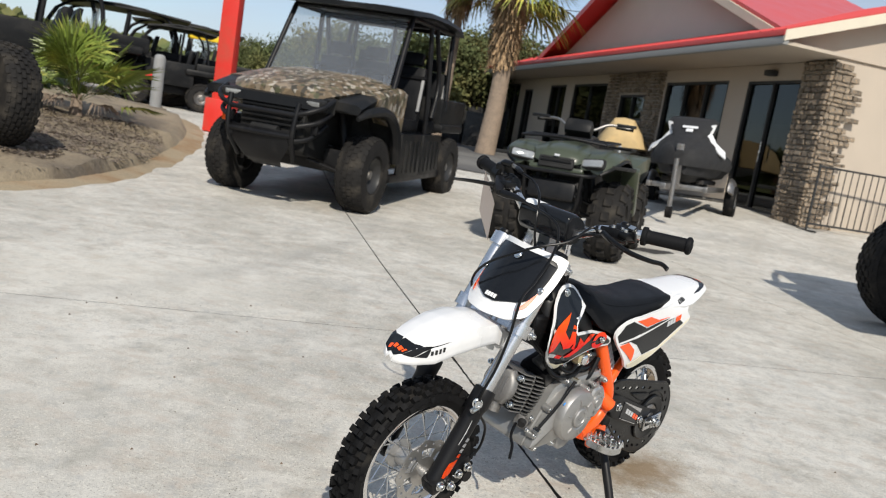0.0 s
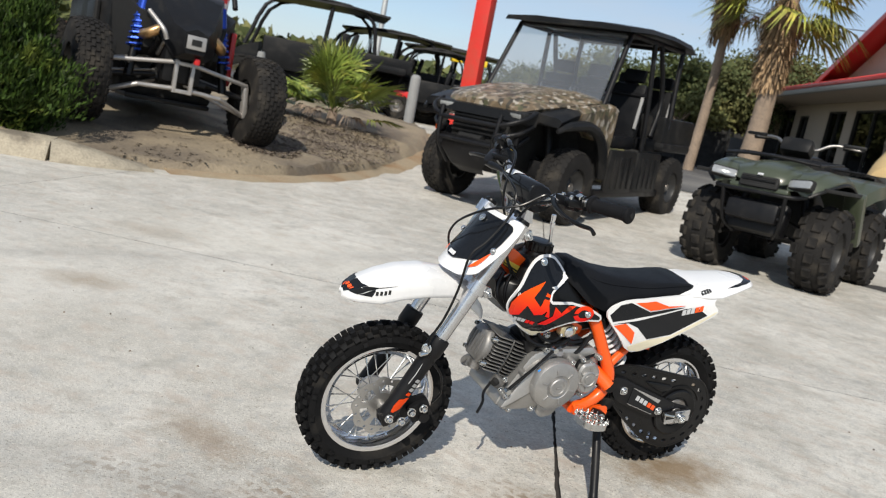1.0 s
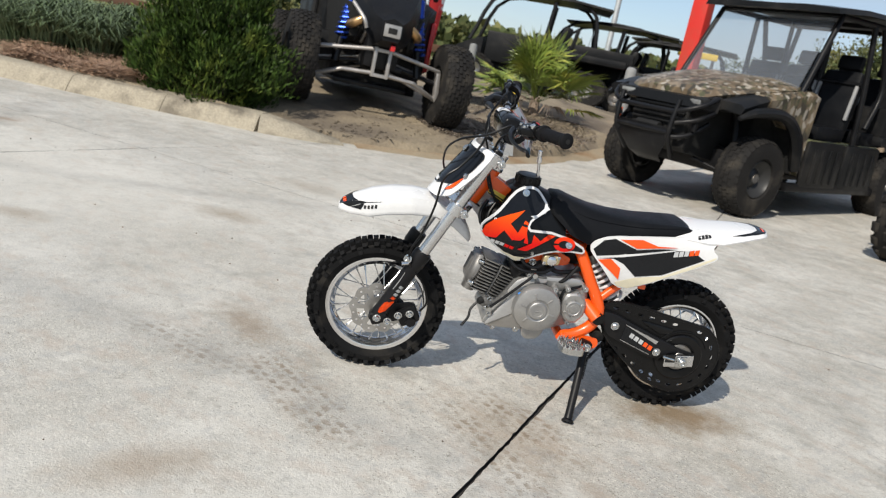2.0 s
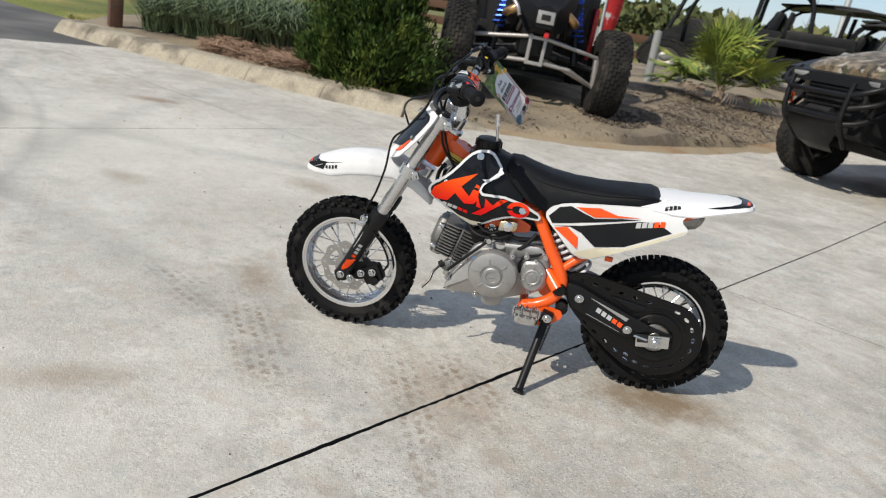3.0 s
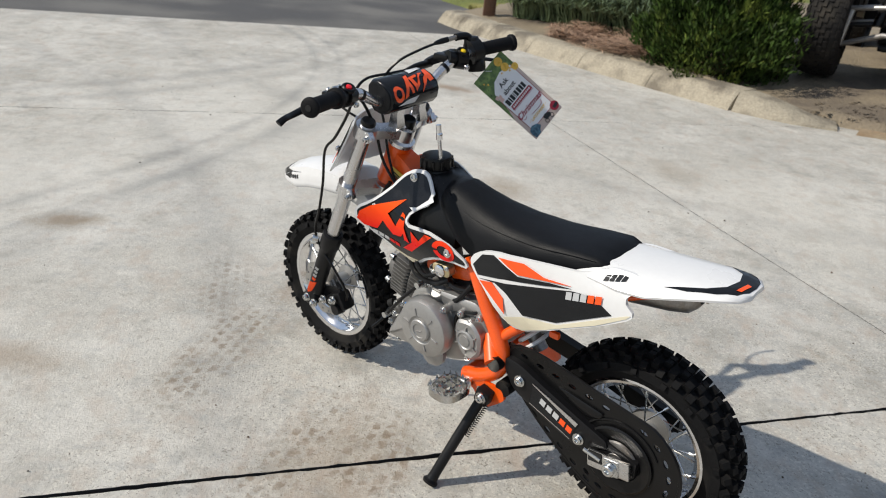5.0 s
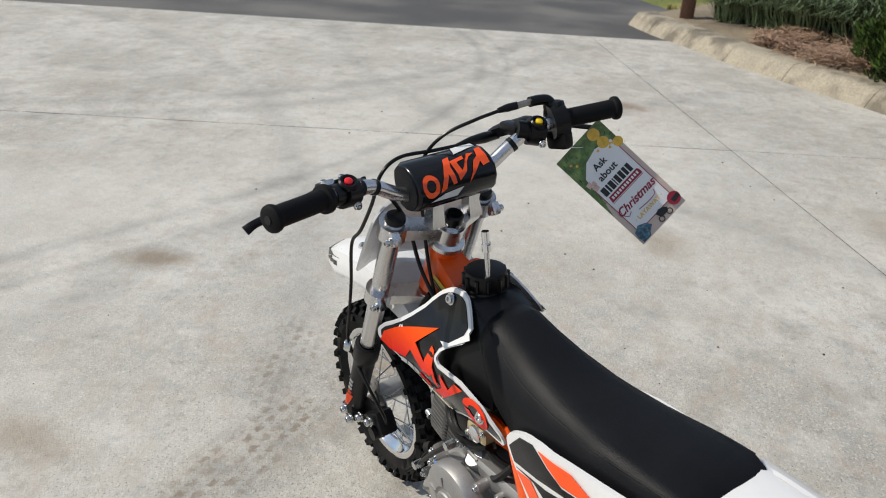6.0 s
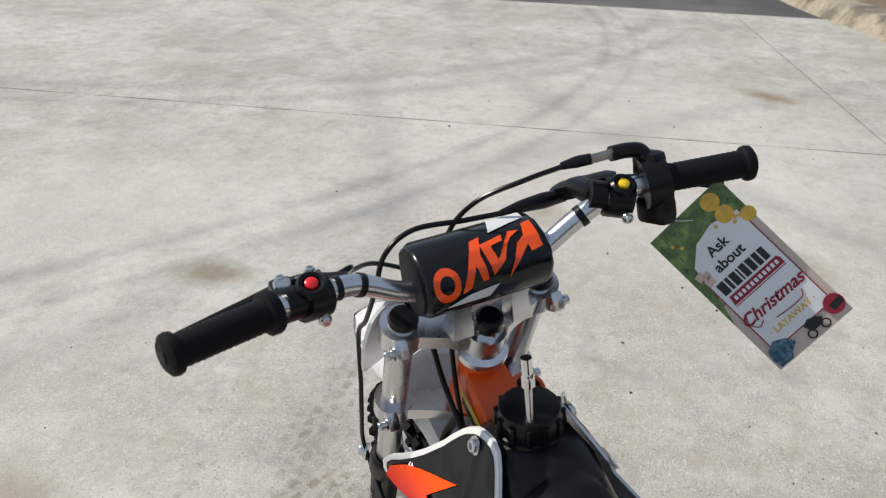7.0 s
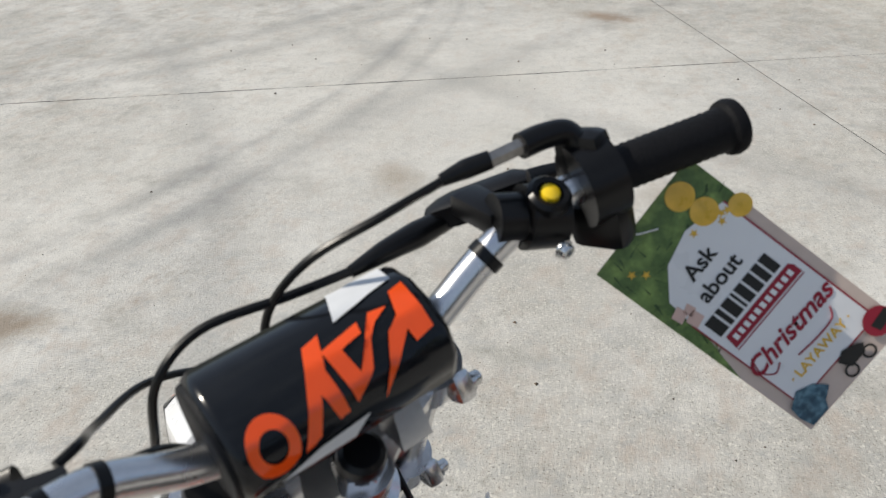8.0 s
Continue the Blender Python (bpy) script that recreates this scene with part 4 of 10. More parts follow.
def stone_pier(parent, u0, u1, v0, v1, z0, z1, seed, ragged=0.0):
    """A pier faced with ledge stones, each one proud of its mortar core."""
    core = part("pier", box(B(), ((u0 + u1) / 2, (v0 + v1) / 2, (z0 + z1) / 2), (u1 - u0 - 0.05, v1 - v0 - 0.05, z1 - z0)), WALL, parent)
    rr = random.Random(seed)
    meshes = []
    for k in range(6):
        bm = box(B(), (0, 0, 0), (1, 1, 1), bevel=0.09, seg=1)
        for v in bm.verts:
            v.co += Vector((rr.uniform(-0.07, 0.07), rr.uniform(-0.07, 0.07), rr.uniform(-0.07, 0.07)))
        o = part("stone", bm, STONE, core, m=Matrix.Diagonal((0, 0, 0, 1)), smooth=False)
        meshes.append(o.data)
        bpy.data.objects.remove(o)
    for face in ("front", "side"):
        lo, hi = (u0, u1) if face == "front" else (v0, v1)
        z = z0
        while z < z1 - 0.03:
            h = min(rr.uniform(0.05, 0.12), z1 - z)
            hi = (u1 if face == "front" else v1 + rr.uniform(-0.6, 1.0) * ragged)
            c = lo - rr.uniform(0, 0.1)
            while c < hi:
                w = rr.uniform(0.07, 0.21)
                a, b = max(c, lo), min(c + w, hi)
                if b - a > 0.04:
                    o = new("stone", rr.choice(meshes))
                    o.parent = core
                    dpt = rr.uniform(0.025, 0.06)
                    mid = ((a + b) / 2, v0, z + h / 2) if face == "front" else (u0, (a + b) / 2, z + h / 2)
                    sz = (b - a - 0.012, dpt * 1.6, h - 0.012) if face == "front" else (dpt * 1.6, b - a - 0.012, h - 0.012)
                    o.matrix_basis = Matrix.Translation(mid) @ pose(0, 0, 0, 0, rr.uniform(-5, 5) if face == "front" else 0, 0) @ pose(0, 0, 0, rr.uniform(-5, 5) if face == "side" else 0) @ Matrix.Diagonal((sz[0] * rr.uniform(0.82, 1.0), sz[1], sz[2] * rr.uniform(0.7, 1.0), 1))
                c += w
            z += h
    return core


stone_pier(shop, -0.30, 0.38, -0.10, 0.36, -0.3, HIGH - 0.02, 1, 0.22)
stone_pier(shop, 4.95, 5.6, -0.06, 0.05, 0.0, HIGH - 0.02, 2)
stone_pier(shop, 5.62, 7.00, -0.06, 0.05, 2.13, HIGH - 0.02, 4)
stone_pier(shop, 5.62, 7.00, -0.06, 0.05, 0.0, 1.47, 5)
stone_pier(shop, 7.02, 7.6, -0.06, 0.05, 0.0, HIGH - 0.02, 3)
part("wall_light", box(B(), (1.25, -0.08, 2.45), (0.22, 0.14, 0.1), bevel=0.02), FENCE_BLACK, shop, "small dark lamp over the door")


def fence_panel(m, length):
    """A free-standing black barrier with thin uprights."""
    th = empty("iron_fence", m)
    tagged(th, "black iron barrier with thin upright bars before the shop's end wall", "fence")
    for z in (0.12, 1.02):
        part("rail", rod(B(), (0, 0, z), (length, 0, z), 0.016, seg=8), FENCE_BLACK, th)
    bar = part("bar", rod(B(), (0, 0, 0.12), (0, 0, 1.02), 0.008, seg=6), FENCE_BLACK, th)
    k = 0.12
    while k < length - 0.05:
        again(bar, Matrix.Translation((k, 0, 0)))
        k += 0.12
    for e in (0.0, length):
        part("post", rod(B(), (e, 0, 0), (e, 0, 1.06), 0.02, seg=8), FENCE_BLACK, th)
        part("foot", rod(B(), (e, -0.25, 0.012), (e, 0.25, 0.012), 0.014, seg=6), FENCE_BLACK, th)
    return th


fence_panel(Matrix.Translation((5.25, 12.2, grade(0, 12.2))) @ pose(0, 0, 0, 0, 0, 14), 2.4)


# ---- vehicles in the lot ----
def off_road_wheel(parent, m, R, W, tread, knob, rim_r, tyre_mat, rim_mat, rows=5, name="wheel", seed=0, apart=False):
    """A lugged tyre round a dished rim; the wheel's axle is the y axis of m."""
    hub = part(name, lathe(B(), [(0.0, W * 0.30), (rim_r * 0.24, W * 0.30), (rim_r * 0.3, W * 0.18), (rim_r * 0.34, -W * 0.3), (0.0, -W * 0.3)], pose(0, 0, 0, -90), 16), STEEL, parent, m=m)
    h = W / 2
    prof = [(rim_r, -h * 0.75), (rim_r * 1.08, -h * 0.95), ((R + rim_r) / 2, -h * 1.04), (R * 0.93, -h * 0.93), (R * 0.975, -h * 0.7), (R * 0.985, 0), (R * 0.975, h * 0.7), (R * 0.93, h * 0.93), ((R + rim_r) / 2, h * 1.04), (rim_r * 1.08, h * 0.95), (rim_r, h * 0.75)]
    bm = lathe(B(), prof, pose(0, 0, 0, -90), 40)
    rr = random.Random(seed)
    for k in range(tread):
        a = 2 * math.pi * k / tread
        for j in range(rows):
            f = (j - (rows - 1) / 2) / max(1, (rows - 1) / 2)
            aa = a + (0.5 * 2 * math.pi / tread if j % 2 else 0) + f * 0.03
            rad = R * (0.985 - 0.05 * f * f)
            mm = pose(0, 0, 0, 0, math.degrees(-aa), 0) @ Matrix.Translation((rad, f * h * 0.86, 0)) @ pose(0, 0, 0, 0, 0, 32 * f)
            s = (knob, W / rows * 0.78, 2 * math.pi * R / tread * 0.62)
            if not apart:
                bmesh.ops.create_cube(bm, size=1.0, matrix=mm @ Matrix.Diagonal((*s, 1)))
            elif k + j == 0:
                kb = B()
                bmesh.ops.create_cube(kb, size=1.0, matrix=Matrix.Diagonal((*s, 1)))
                bmesh.ops.bevel(kb, geom=kb.edges[:], offset=0.006, segments=1, affect="EDGES")
                lug = part("lug", kb, tyre_mat, hub, m=mm, smooth=False)
            else:
                again(lug, mm)
    part("tyre", bm, tyre_mat, hub)
    part("rim", lathe(B(), [(rim_r, h * 0.8), (rim_r * 0.96, h * 0.85), (rim_r * 0.88, h * 0.6), (rim_r * 0.5, h * 0.3), (rim_r * 0.2, h * 0.55), (rim_r * 0.2, h * 0.3), (rim_r * 0.9, -h * 0.2), (rim_r * 0.93, -h * 0.8), (rim_r, -h * 0.8)], pose(0, 0, 0, -90), 24), rim_mat, hub)
    return hub


def bars(name, lines, r, mat, parent, label="", seg=10):
    for k, pts in enumerate(lines):
        part(name, tube(B(), pts, r, seg, 4), mat, parent, label)


def seat_of(parent, x, y, z, w, mat, back_h=0.62):
    s = part("seat", box(B(), (x, y, z), (0.5, w, 0.14), bevel=0.045), mat, parent)
    part("backrest", box(B(), (x - 0.27, y, z + back_h / 2), (0.12, w * 0.96, back_h), (0, -10, 0), bevel=0.05), mat, parent)


PIPING = shader("grey_piping", (0.30, 0.30, 0.30), 0.6, vary=0.1)


def crew_utv(m):
    """A six-seat side-by-side: x ahead, origin on the ground under the front axle."""
    t = empty("utility_vehicle", m)
    tagged(t, "dusty camouflage and black six-seat utility vehicle with a hard roof", "utility vehicle")
    R, half = 0.35, 0.64
    for wx in (0.0, -2.38):
        for s in (1, -1):
            off_road_wheel(t, pose(wx, s * half, R, 0, 0, 0 if s > 0 else 180), R, 0.25, 34, 0.013, 0.17, DUSTY, FENCE_BLACK, 6, "wheel", 3)
    # tub, sills and doors
    part("chassis", box(B(), (-1.2, 0, 0.43), (2.6, 1.0, 0.22), bevel=0.04), SATIN, t)
    bm = B()
    loft(bm, [[(0.52, y * 0.30, z) for y, z in ((-1, 0.50), (1, 0.50), (1, 0.88), (-1, 0.88))], [(0.42, y * 0.34, z) for y, z in ((-0.7, 0.46), (0.7, 0.46), (1, 0.97), (-1, 0.97))],
              [(-0.28, y * 0.36, z) for y, z in ((-1, 0.36), (1, 0.36), (1, 1.10), (-1, 1.10))], [(-0.52, y * 0.60, z) for y, z in ((-1, 0.40), (1, 0.40), (1, 1.12), (-1, 1.12))]])
    part("front_body", bm, DARK, t)
    # low hood with a dropped nose, camouflage on top, black fascia under it
    bm = B()
    hood = []
    for xx, zz, ww, th in ((0.54, 0.955, 0.36, 0.03), (0.48, 0.995, 0.43, 0.04), (0.32, 1.04, 0.52, 0.05), (0.05, 1.095, 0.60, 0.05), (-0.30, 1.155, 0.66, 0.05), (-0.50, 1.175, 0.66, 0.05)):
        hood.append([(xx, ww * f, zz + 0.045 * (1 - f * f) - (0.0 if abs(f) < 0.9 else 0.02) + (0.012 if 0.3 < abs(f) < 0.6 else 0.0)) for f in (-1, -0.8, -0.5, -0.2, 0.2, 0.5, 0.8, 1)] + [(xx, ww * 0.96, zz - th), (xx, 0, zz - th * 0.6), (xx, -ww * 0.96, zz - th)])
    loft(bm, hood)
    part("hood", bm, CAMO, t, "camouflage-print hood")
    bm = B()
    loft(bm, [[(0.60, -0.38, 0.86), (0.60, 0.38, 0.86), (0.585, 0.40, 0.94), (0.585, -0.40, 0.94)], [(0.45, -0.50, 0.84), (0.45, 0.50, 0.84), (0.45, 0.52, 0.975), (0.45, -0.52, 0.975)]])
    part("fascia", bm, UTV_BODY, t, "black front fascia")
    for k in range(4):
        part("grille_bar", box(B(), (0.575, 0, 0.70 + 0.045 * k), (0.03, 0.56, 0.016), bevel=0.004), UTV_BODY, t)
    for s in (1, -1):
        bm = B()
        loft(bm, [[(xx, s * y, z) for y, z in ((0.52, z0), (0.72, z0 - 0.02), (0.745, z1 - 0.03), (0.70, z1), (0.52, z1 + 0.01))] for xx, z0, z1 in ((0.12, 0.95, 1.05), (0.0, 0.95, 1.07), (-0.22, 0.92, 1.11), (-0.40, 0.80, 1.14), (-0.52, 0.58, 1.15), (-0.60, 0.42, 1.14))])
        part("fender", bm, CAMO, t, "camouflage-print front fender")
        bm = B()
        loft(bm, [[(xx, s * y, z) for y, z in ((0.50, z0), (0.71, z0 - 0.02), (0.735, z1 - 0.03), (0.69, z1), (0.50, z1 + 0.01))] for xx, z0, z1 in ((0.44, 0.89, 0.95), (0.25, 0.92, 1.01), (0.115, 0.935, 1.045))])
        part("fender_nose", bm, UTV_BODY, t, "black fender nose")
        part("fender_flare", tube(B(), [(0.46, s * 0.72, 0.84), (0.30, s * 0.75, 0.90), (0.0, s * 0.76, 0.92), (-0.22, s * 0.76, 0.86), (-0.38, s * 0.76, 0.70), (-0.50, s * 0.74, 0.46)], [0.02, 0.04, 0.045, 0.05, 0.06, 0.05], 8, 6), UTV_BODY, t, "black plastic wheel flare")
        # near-black panels put shade into the open wheel arch
        part("arch_shade_panel", box(B(), (-0.02, s * 0.56, 0.88), (0.74, 0.30, 0.03), bevel=0.01), DARK, t)
        part("arch_shade_panel", box(B(), (-0.44, s * 0.58, 0.66), (0.03, 0.26, 0.50), (0, 12, 0), bevel=0.01), DARK, t)
        lamp = part("headlight", box(B(), (0.555, s * 0.36, 0.905), (0.08, 0.25, 0.085), (0, 10, -14 * s), bevel=0.025), DARK, t, "dark headlight housing")
        part("lens", box(B(), (0.590, s * 0.355, 0.910), (0.02, 0.17, 0.040), (0, 10, -14 * s), bevel=0.012), HEADLIGHT, lamp, "narrow clear lens")
        part("wheel_arch", box(B(), (-2.38, s * 0.60, 0.80), (0.85, 0.26, 0.10), bevel=0.04), UTV_BODY, t)
        for xx in (-0.98, -1.65):
            dr = part("door", box(B(), (xx, s * 0.71, 0.51), (0.63, 0.05, 0.44), bevel=0.03), UTV_BODY, t, "low black plastic door")
            for k in range(4):
                part("door_rib", box(B(), (xx - 0.2 + 0.13 * k, s * 0.739, 0.50), (0.05, 0.012, 0.32), bevel=0.005), UTV_BODY, dr)
        part("sill", box(B(), (-1.3, s * 0.69, 0.29), (1.65, 0.08, 0.08), bevel=0.02), SATIN, t)
        part("lower_arm", tube(B(), [(0.02, s * 0.18, 0.40), (0.0, s * 0.52, 0.31)], 0.022), STEEL, t)
        part("lower_arm", tube(B(), [(0.24, s * 0.20, 0.42), (0.04, s * 0.52, 0.31)], 0.018), SATIN, t)
        part("upper_arm", tube(B(), [(0.05, s * 0.24, 0.58), (0.0, s * 0.52, 0.48)], 0.016), SATIN, t)
        part("half_shaft", rod(B(), (0.0, s * 0.15, 0.42), (0.0, s * 0.55, 0.36), 0.018), STEEL, t)
        part("shock", rod(B(), (0.02, s * 0.48, 0.36), (-0.02, s * 0.36, 0.86), 0.035), SATIN, t)
        bars("bumper_bar", [[(0.48, s * 0.50, 0.96), (0.60, s * 0.49, 0.90), (0.70, s * 0.40, 0.84), (0.74, s * 0.28, 0.80)], [(0.46, s * 0.48, 0.84), (0.62, s * 0.44, 0.76), (0.74, s * 0.28, 0.70)],
                            [(0.44, s * 0.44, 0.74), (0.62, s * 0.38, 0.62), (0.74, s * 0.26, 0.58)], [(0.60, s * 0.26, 0.40), (0.74, s * 0.29, 0.58), (0.75, s * 0.30, 0.72), (0.72, s * 0.31, 0.90)]], 0.021, SATIN, t)
        part("marker", box(B(), (0.60, s * 0.42, 0.70), (0.03, 0.05, 0.08), bevel=0.01), ORANGE if s < 0 else SATIN, t)
    part("grille", box(B(), (0.54, 0, 0.74), (0.04, 0.60, 0.26), bevel=0.02), DARK, t)
    part("axle", rod(B(), (-2.38, -0.6, R), (-2.38, 0.6, R), 0.04), SATIN, t)
    part("bumper_plate", loft(B(), [[(x + dx, -w, z), (x + dx, w, z), (x + 0.012 + dx, w * 0.9, z), (x + 0.012 + dx, -w * 0.9, z)] for x, w, z, dx in ((0.72, 0.29, 0.66, 0), (0.725, 0.27, 0.54, 0), (0.66, 0.17, 0.40, 0), (0.56, 0.13, 0.34, 0))]), SATIN, t, "black skid plate tapering down")
    part("winch", rod(B(), (0.66, -0.12, 0.64), (0.66, 0.12, 0.64), 0.05), DARK, t)
    bars("bumper_bar", [[(0.74, -0.30, 0.80), (0.76, 0, 0.80), (0.74, 0.30, 0.80)], [(0.74, -0.29, 0.62), (0.76, 0, 0.62), (0.74, 0.29, 0.62)]], 0.021, SATIN, t)
    part("cargo_bed", box(B(), (-2.45, 0, 0.98), (0.95, 1.38, 0.30), bevel=0.04), UTV_BODY, t)
    part("floor_pan", box(B(), (-1.2, 0, 0.50), (1.9, 1.3, 0.06)), SATIN, t)
    part("dash", box(B(), (-0.62, 0, 1.06), (0.22, 1.3, 0.20), bevel=0.05), BLACK, t)
    part("steering_wheel", lathe(B(), [(0.16, -0.012), (0.175, 0), (0.16, 0.012), (0.148, 0)], pose(-0.80, 0.36, 1.16, 0, -55, 0), 20, True), BLACK, t)
    for xx in (-1.18, -1.98):
        for y in (-0.42, 0.0, 0.42):
            seat_of(t, xx, y, 0.80, 0.40, VINYL)
            for q in (-0.185, 0.185):
                part("seat_piping", box(B(), (xx - 0.205, y + q, 1.12), (0.03, 0.030, 0.34), (0, -10, 0), bevel=0.008), PIPING, t, "pale piping down the backrest")
            part("headrest", box(B(), (xx - 0.36, y, 1.50), (0.08, 0.24, 0.14), (0, -10, 0), bevel=0.03), VINYL, t)
    # cab frame and roof
    for s in (1, -1):
        bars("cage_tube", [[(-0.42, s * 0.66, 1.12), (-0.80, s * 0.62, 1.84)], [(-0.80, s * 0.62, 1.84), (-2.20, s * 0.62, 1.86)], [(-1.50, s * 0.68, 0.55), (-1.46, s * 0.66, 1.2), (-1.40, s * 0.62, 1.84)],
                           [(-2.10, s * 0.68, 1.0), (-2.16, s * 0.64, 1.5), (-2.20, s * 0.62, 1.86)], [(-1.62, s * 0.68, 0.9), (-1.78, s * 0.66, 1.3), (-1.55, s * 0.63, 1.84)]], 0.026, SATIN, t)
    bars("cage_tube", [[(-0.80, -0.62, 1.84), (-0.80, 0.62, 1.84)], [(-1.42, -0.62, 1.84), (-1.42, 0.62, 1.84)], [(-2.20, -0.62, 1.86), (-2.20, 0.62, 1.86)], [(-1.42, -0.64, 1.30), (-1.42, 0.64, 1.30)],
                       [(-1.42, -0.22, 0.9), (-1.42, -0.22, 1.84)], [(-1.42, 0.22, 0.9), (-1.42, 0.22, 1.84)]], 0.022, SATIN, t)
    bm = B()
    rings = []
    for xx, zz, w in ((-0.60, 1.885, 0.70), (-0.72, 1.90, 0.73), (-1.0, 1.93, 0.745), (-1.6, 1.95, 0.745), (-2.15, 1.935, 0.74), (-2.38, 1.90, 0.70)):
        rings.append([(xx, -w, zz - 0.045), (xx, -w * 0.97, zz), (xx, -w * 0.5, zz + 0.02), (xx, 0, zz + 0.015), (xx, w * 0.5, zz + 0.02), (xx, w * 0.97, zz), (xx, w, zz - 0.045), (xx, 0, zz - 0.03)])
    loft(bm, rings)
    part("roof", bm, UTV_BODY, t, "black moulded hard roof")
    pane = part("windscreen", loft(B(), [[(-0.42, -0.62, 1.16), (-0.42, 0.62, 1.16), (-0.78, 0.585, 1.83), (-0.78, -0.585, 1.83)], [(-0.412, -0.62, 1.164), (-0.412, 0.62, 1.164), (-0.772, 0.585, 1.834), (-0.772, -0.585, 1.834)]]), SCREEN, t, "clear windscreen tinted with dust and painted sky haze")
    pane.visible_shadow = False
    return t


crew_utv(Matrix.Translation((-1.74, 7.45, 0.035)) @ pose(0, 0, 0, 0, 1.9, -103.5) @ Matrix.Diagonal((1.085, 1.085, 1.07, 1)))


def green_atv(m):
    """A quad: x ahead, origin on the ground under the front axle."""
    t = empty("quad_bike", m)
    tagged(t, "olive green quad bike with mud tyres and a front winch bumper", "quad bike")
    R, half = 0.335, 0.45
    for wx in (0.0, -1.28):
        for s in (1, -1):
            off_road_wheel(t, pose(wx, s * half, R, 0, 0, 0 if s > 0 else 180), R, 0.27, 17, 0.036, 0.155, DUSTY, FENCE_BLACK, 3, "wheel", 5, True)
    part("engine", box(B(), (-0.62, 0, 0.52), (0.7, 0.42, 0.45), bevel=0.06), SATIN, t)
    part("front_skid", box(B(), (0.30, 0, 0.50), (0.16, 0.46, 0.26), (0, -14, 0), bevel=0.04), SATIN, t, "black front skid panel")
    bm = B()
    rings = []
    for xx, zz, w, dz in ((0.455, 0.80, 0.13, 0.03), (0.42, 0.86, 0.20, 0.07), (0.30, 0.915, 0.25, 0.10), (0.05, 0.955, 0.27, 0.12), (-0.22, 0.97, 0.25, 0.14), (-0.42, 0.93, 0.20, 0.14)):
        rings.append([(xx, -w, zz - dz), (xx, -w * 0.94, zz - dz * 0.3), (xx, -w * 0.5, zz), (xx, 0, zz + 0.012), (xx, w * 0.5, zz), (xx, w * 0.94, zz - dz * 0.3), (xx, w, zz - dz)])
    loft(bm, rings)
    part("hood", bm, GREEN_ATV, t, "olive green hood over the grille", angle=50)
    for s in (1, -1):
        bm = B()
        rings = []
        for xx, zz, y0, y1, lip in ((0.41, 0.765, 0.20, 0.36, 0.04), (0.34, 0.835, 0.20, 0.44, 0.05), (0.20, 0.895, 0.20, 0.485, 0.06), (0.0, 0.925, 0.20, 0.510, 0.06), (-0.20, 0.91, 0.20, 0.520, 0.07), (-0.36, 0.84, 0.20, 0.53, 0.09), (-0.48, 0.70, 0.26, 0.54, 0.12), (-0.54, 0.56, 0.30, 0.54, 0.12)):
            m0 = (y0 + y1) / 2
            rings.append([(xx, s * y0, zz + 0.01), (xx, s * m0, zz + 0.022), (xx, s * (y1 - 0.05), zz + 0.004), (xx, s * y1, zz - 0.03), (xx, s * y1, zz - lip), (xx, s * (y1 - 0.02), zz - lip), (xx, s * (y1 - 0.05), zz - 0.035), (xx, s * m0, zz - 0.012), (xx, s * y0, zz - 0.02)])
        loft(bm, rings)
        part("front_fender", bm, GREEN_ATV, t, "olive green front fender", angle=50)
        part("fender_edge", tube(B(), [(0.41, s * 0.365, 0.725), (0.34, s * 0.445, 0.785), (0.18, s * 0.490, 0.835), (0.0, s * 0.515, 0.865), (-0.20, s * 0.525, 0.84), (-0.37, s * 0.535, 0.745), (-0.48, s * 0.545, 0.58)], 0.014, 6, 4), UTV_BODY, t, "black fender edge")
        # near-black sheet puts shade under the fender
        part("fender_shade_sheet", box(B(), (-0.02, s * 0.40, 0.80), (0.70, 0.34, 0.03), bevel=0.01), DARK, t)
    bm = B()
    rings = []
    for xx, zz, w in ((-0.78, 0.78, 0.46), (-0.95, 0.90, 0.56), (-1.25, 0.94, 0.58), (-1.55, 0.90, 0.55), (-1.70, 0.78, 0.48)):
        rings.append([(xx, -w, zz - 0.12), (xx, -w, zz), (xx, 0, zz + 0.02), (xx, w, zz), (xx, w, zz - 0.12), (xx, w * 0.85, zz - 0.03), (xx, -w * 0.85, zz - 0.03)])
    loft(bm, rings)
    part("rear_fender", bm, GREEN_ATV, t, "olive green rear fender")
    for s in (1, -1):
        part("mud_guard", box(B(), (-0.42, s * 0.52, 0.60), (0.10, 0.16, 0.46), (0, 24, 0), bevel=0.03), GREEN_ATV, t)
        hl = part("headlight", box(B(), (0.405, s * 0.295, 0.802), (0.06, 0.23, 0.095), (6 * s, -24, -24 * s), bevel=0.03), DARK, t, "dark headlight surround")
        part("lens", box(B(), (0.421, s * 0.298, 0.806), (0.05, 0.20, 0.070), (6 * s, -24, -24 * s), bevel=0.024), HEADLIGHT, hl, "clear headlight lens")
        part("footwell", box(B(), (-0.62, s * 0.42, 0.40), (0.6, 0.24, 0.05), bevel=0.01), SATIN, t)
        part("lower_arm", tube(B(), [(0.02, s * 0.12, 0.38), (0, s * 0.36, 0.32)], 0.018), SATIN, t)
        part("upper_arm", tube(B(), [(0.02, s * 0.14, 0.50), (0, s * 0.36, 0.42)], 0.014), SATIN, t)
        part("shock", rod(B(), (0.0, s * 0.30, 0.38), (-0.05, s * 0.20, 0.82), 0.03), SATIN, t)
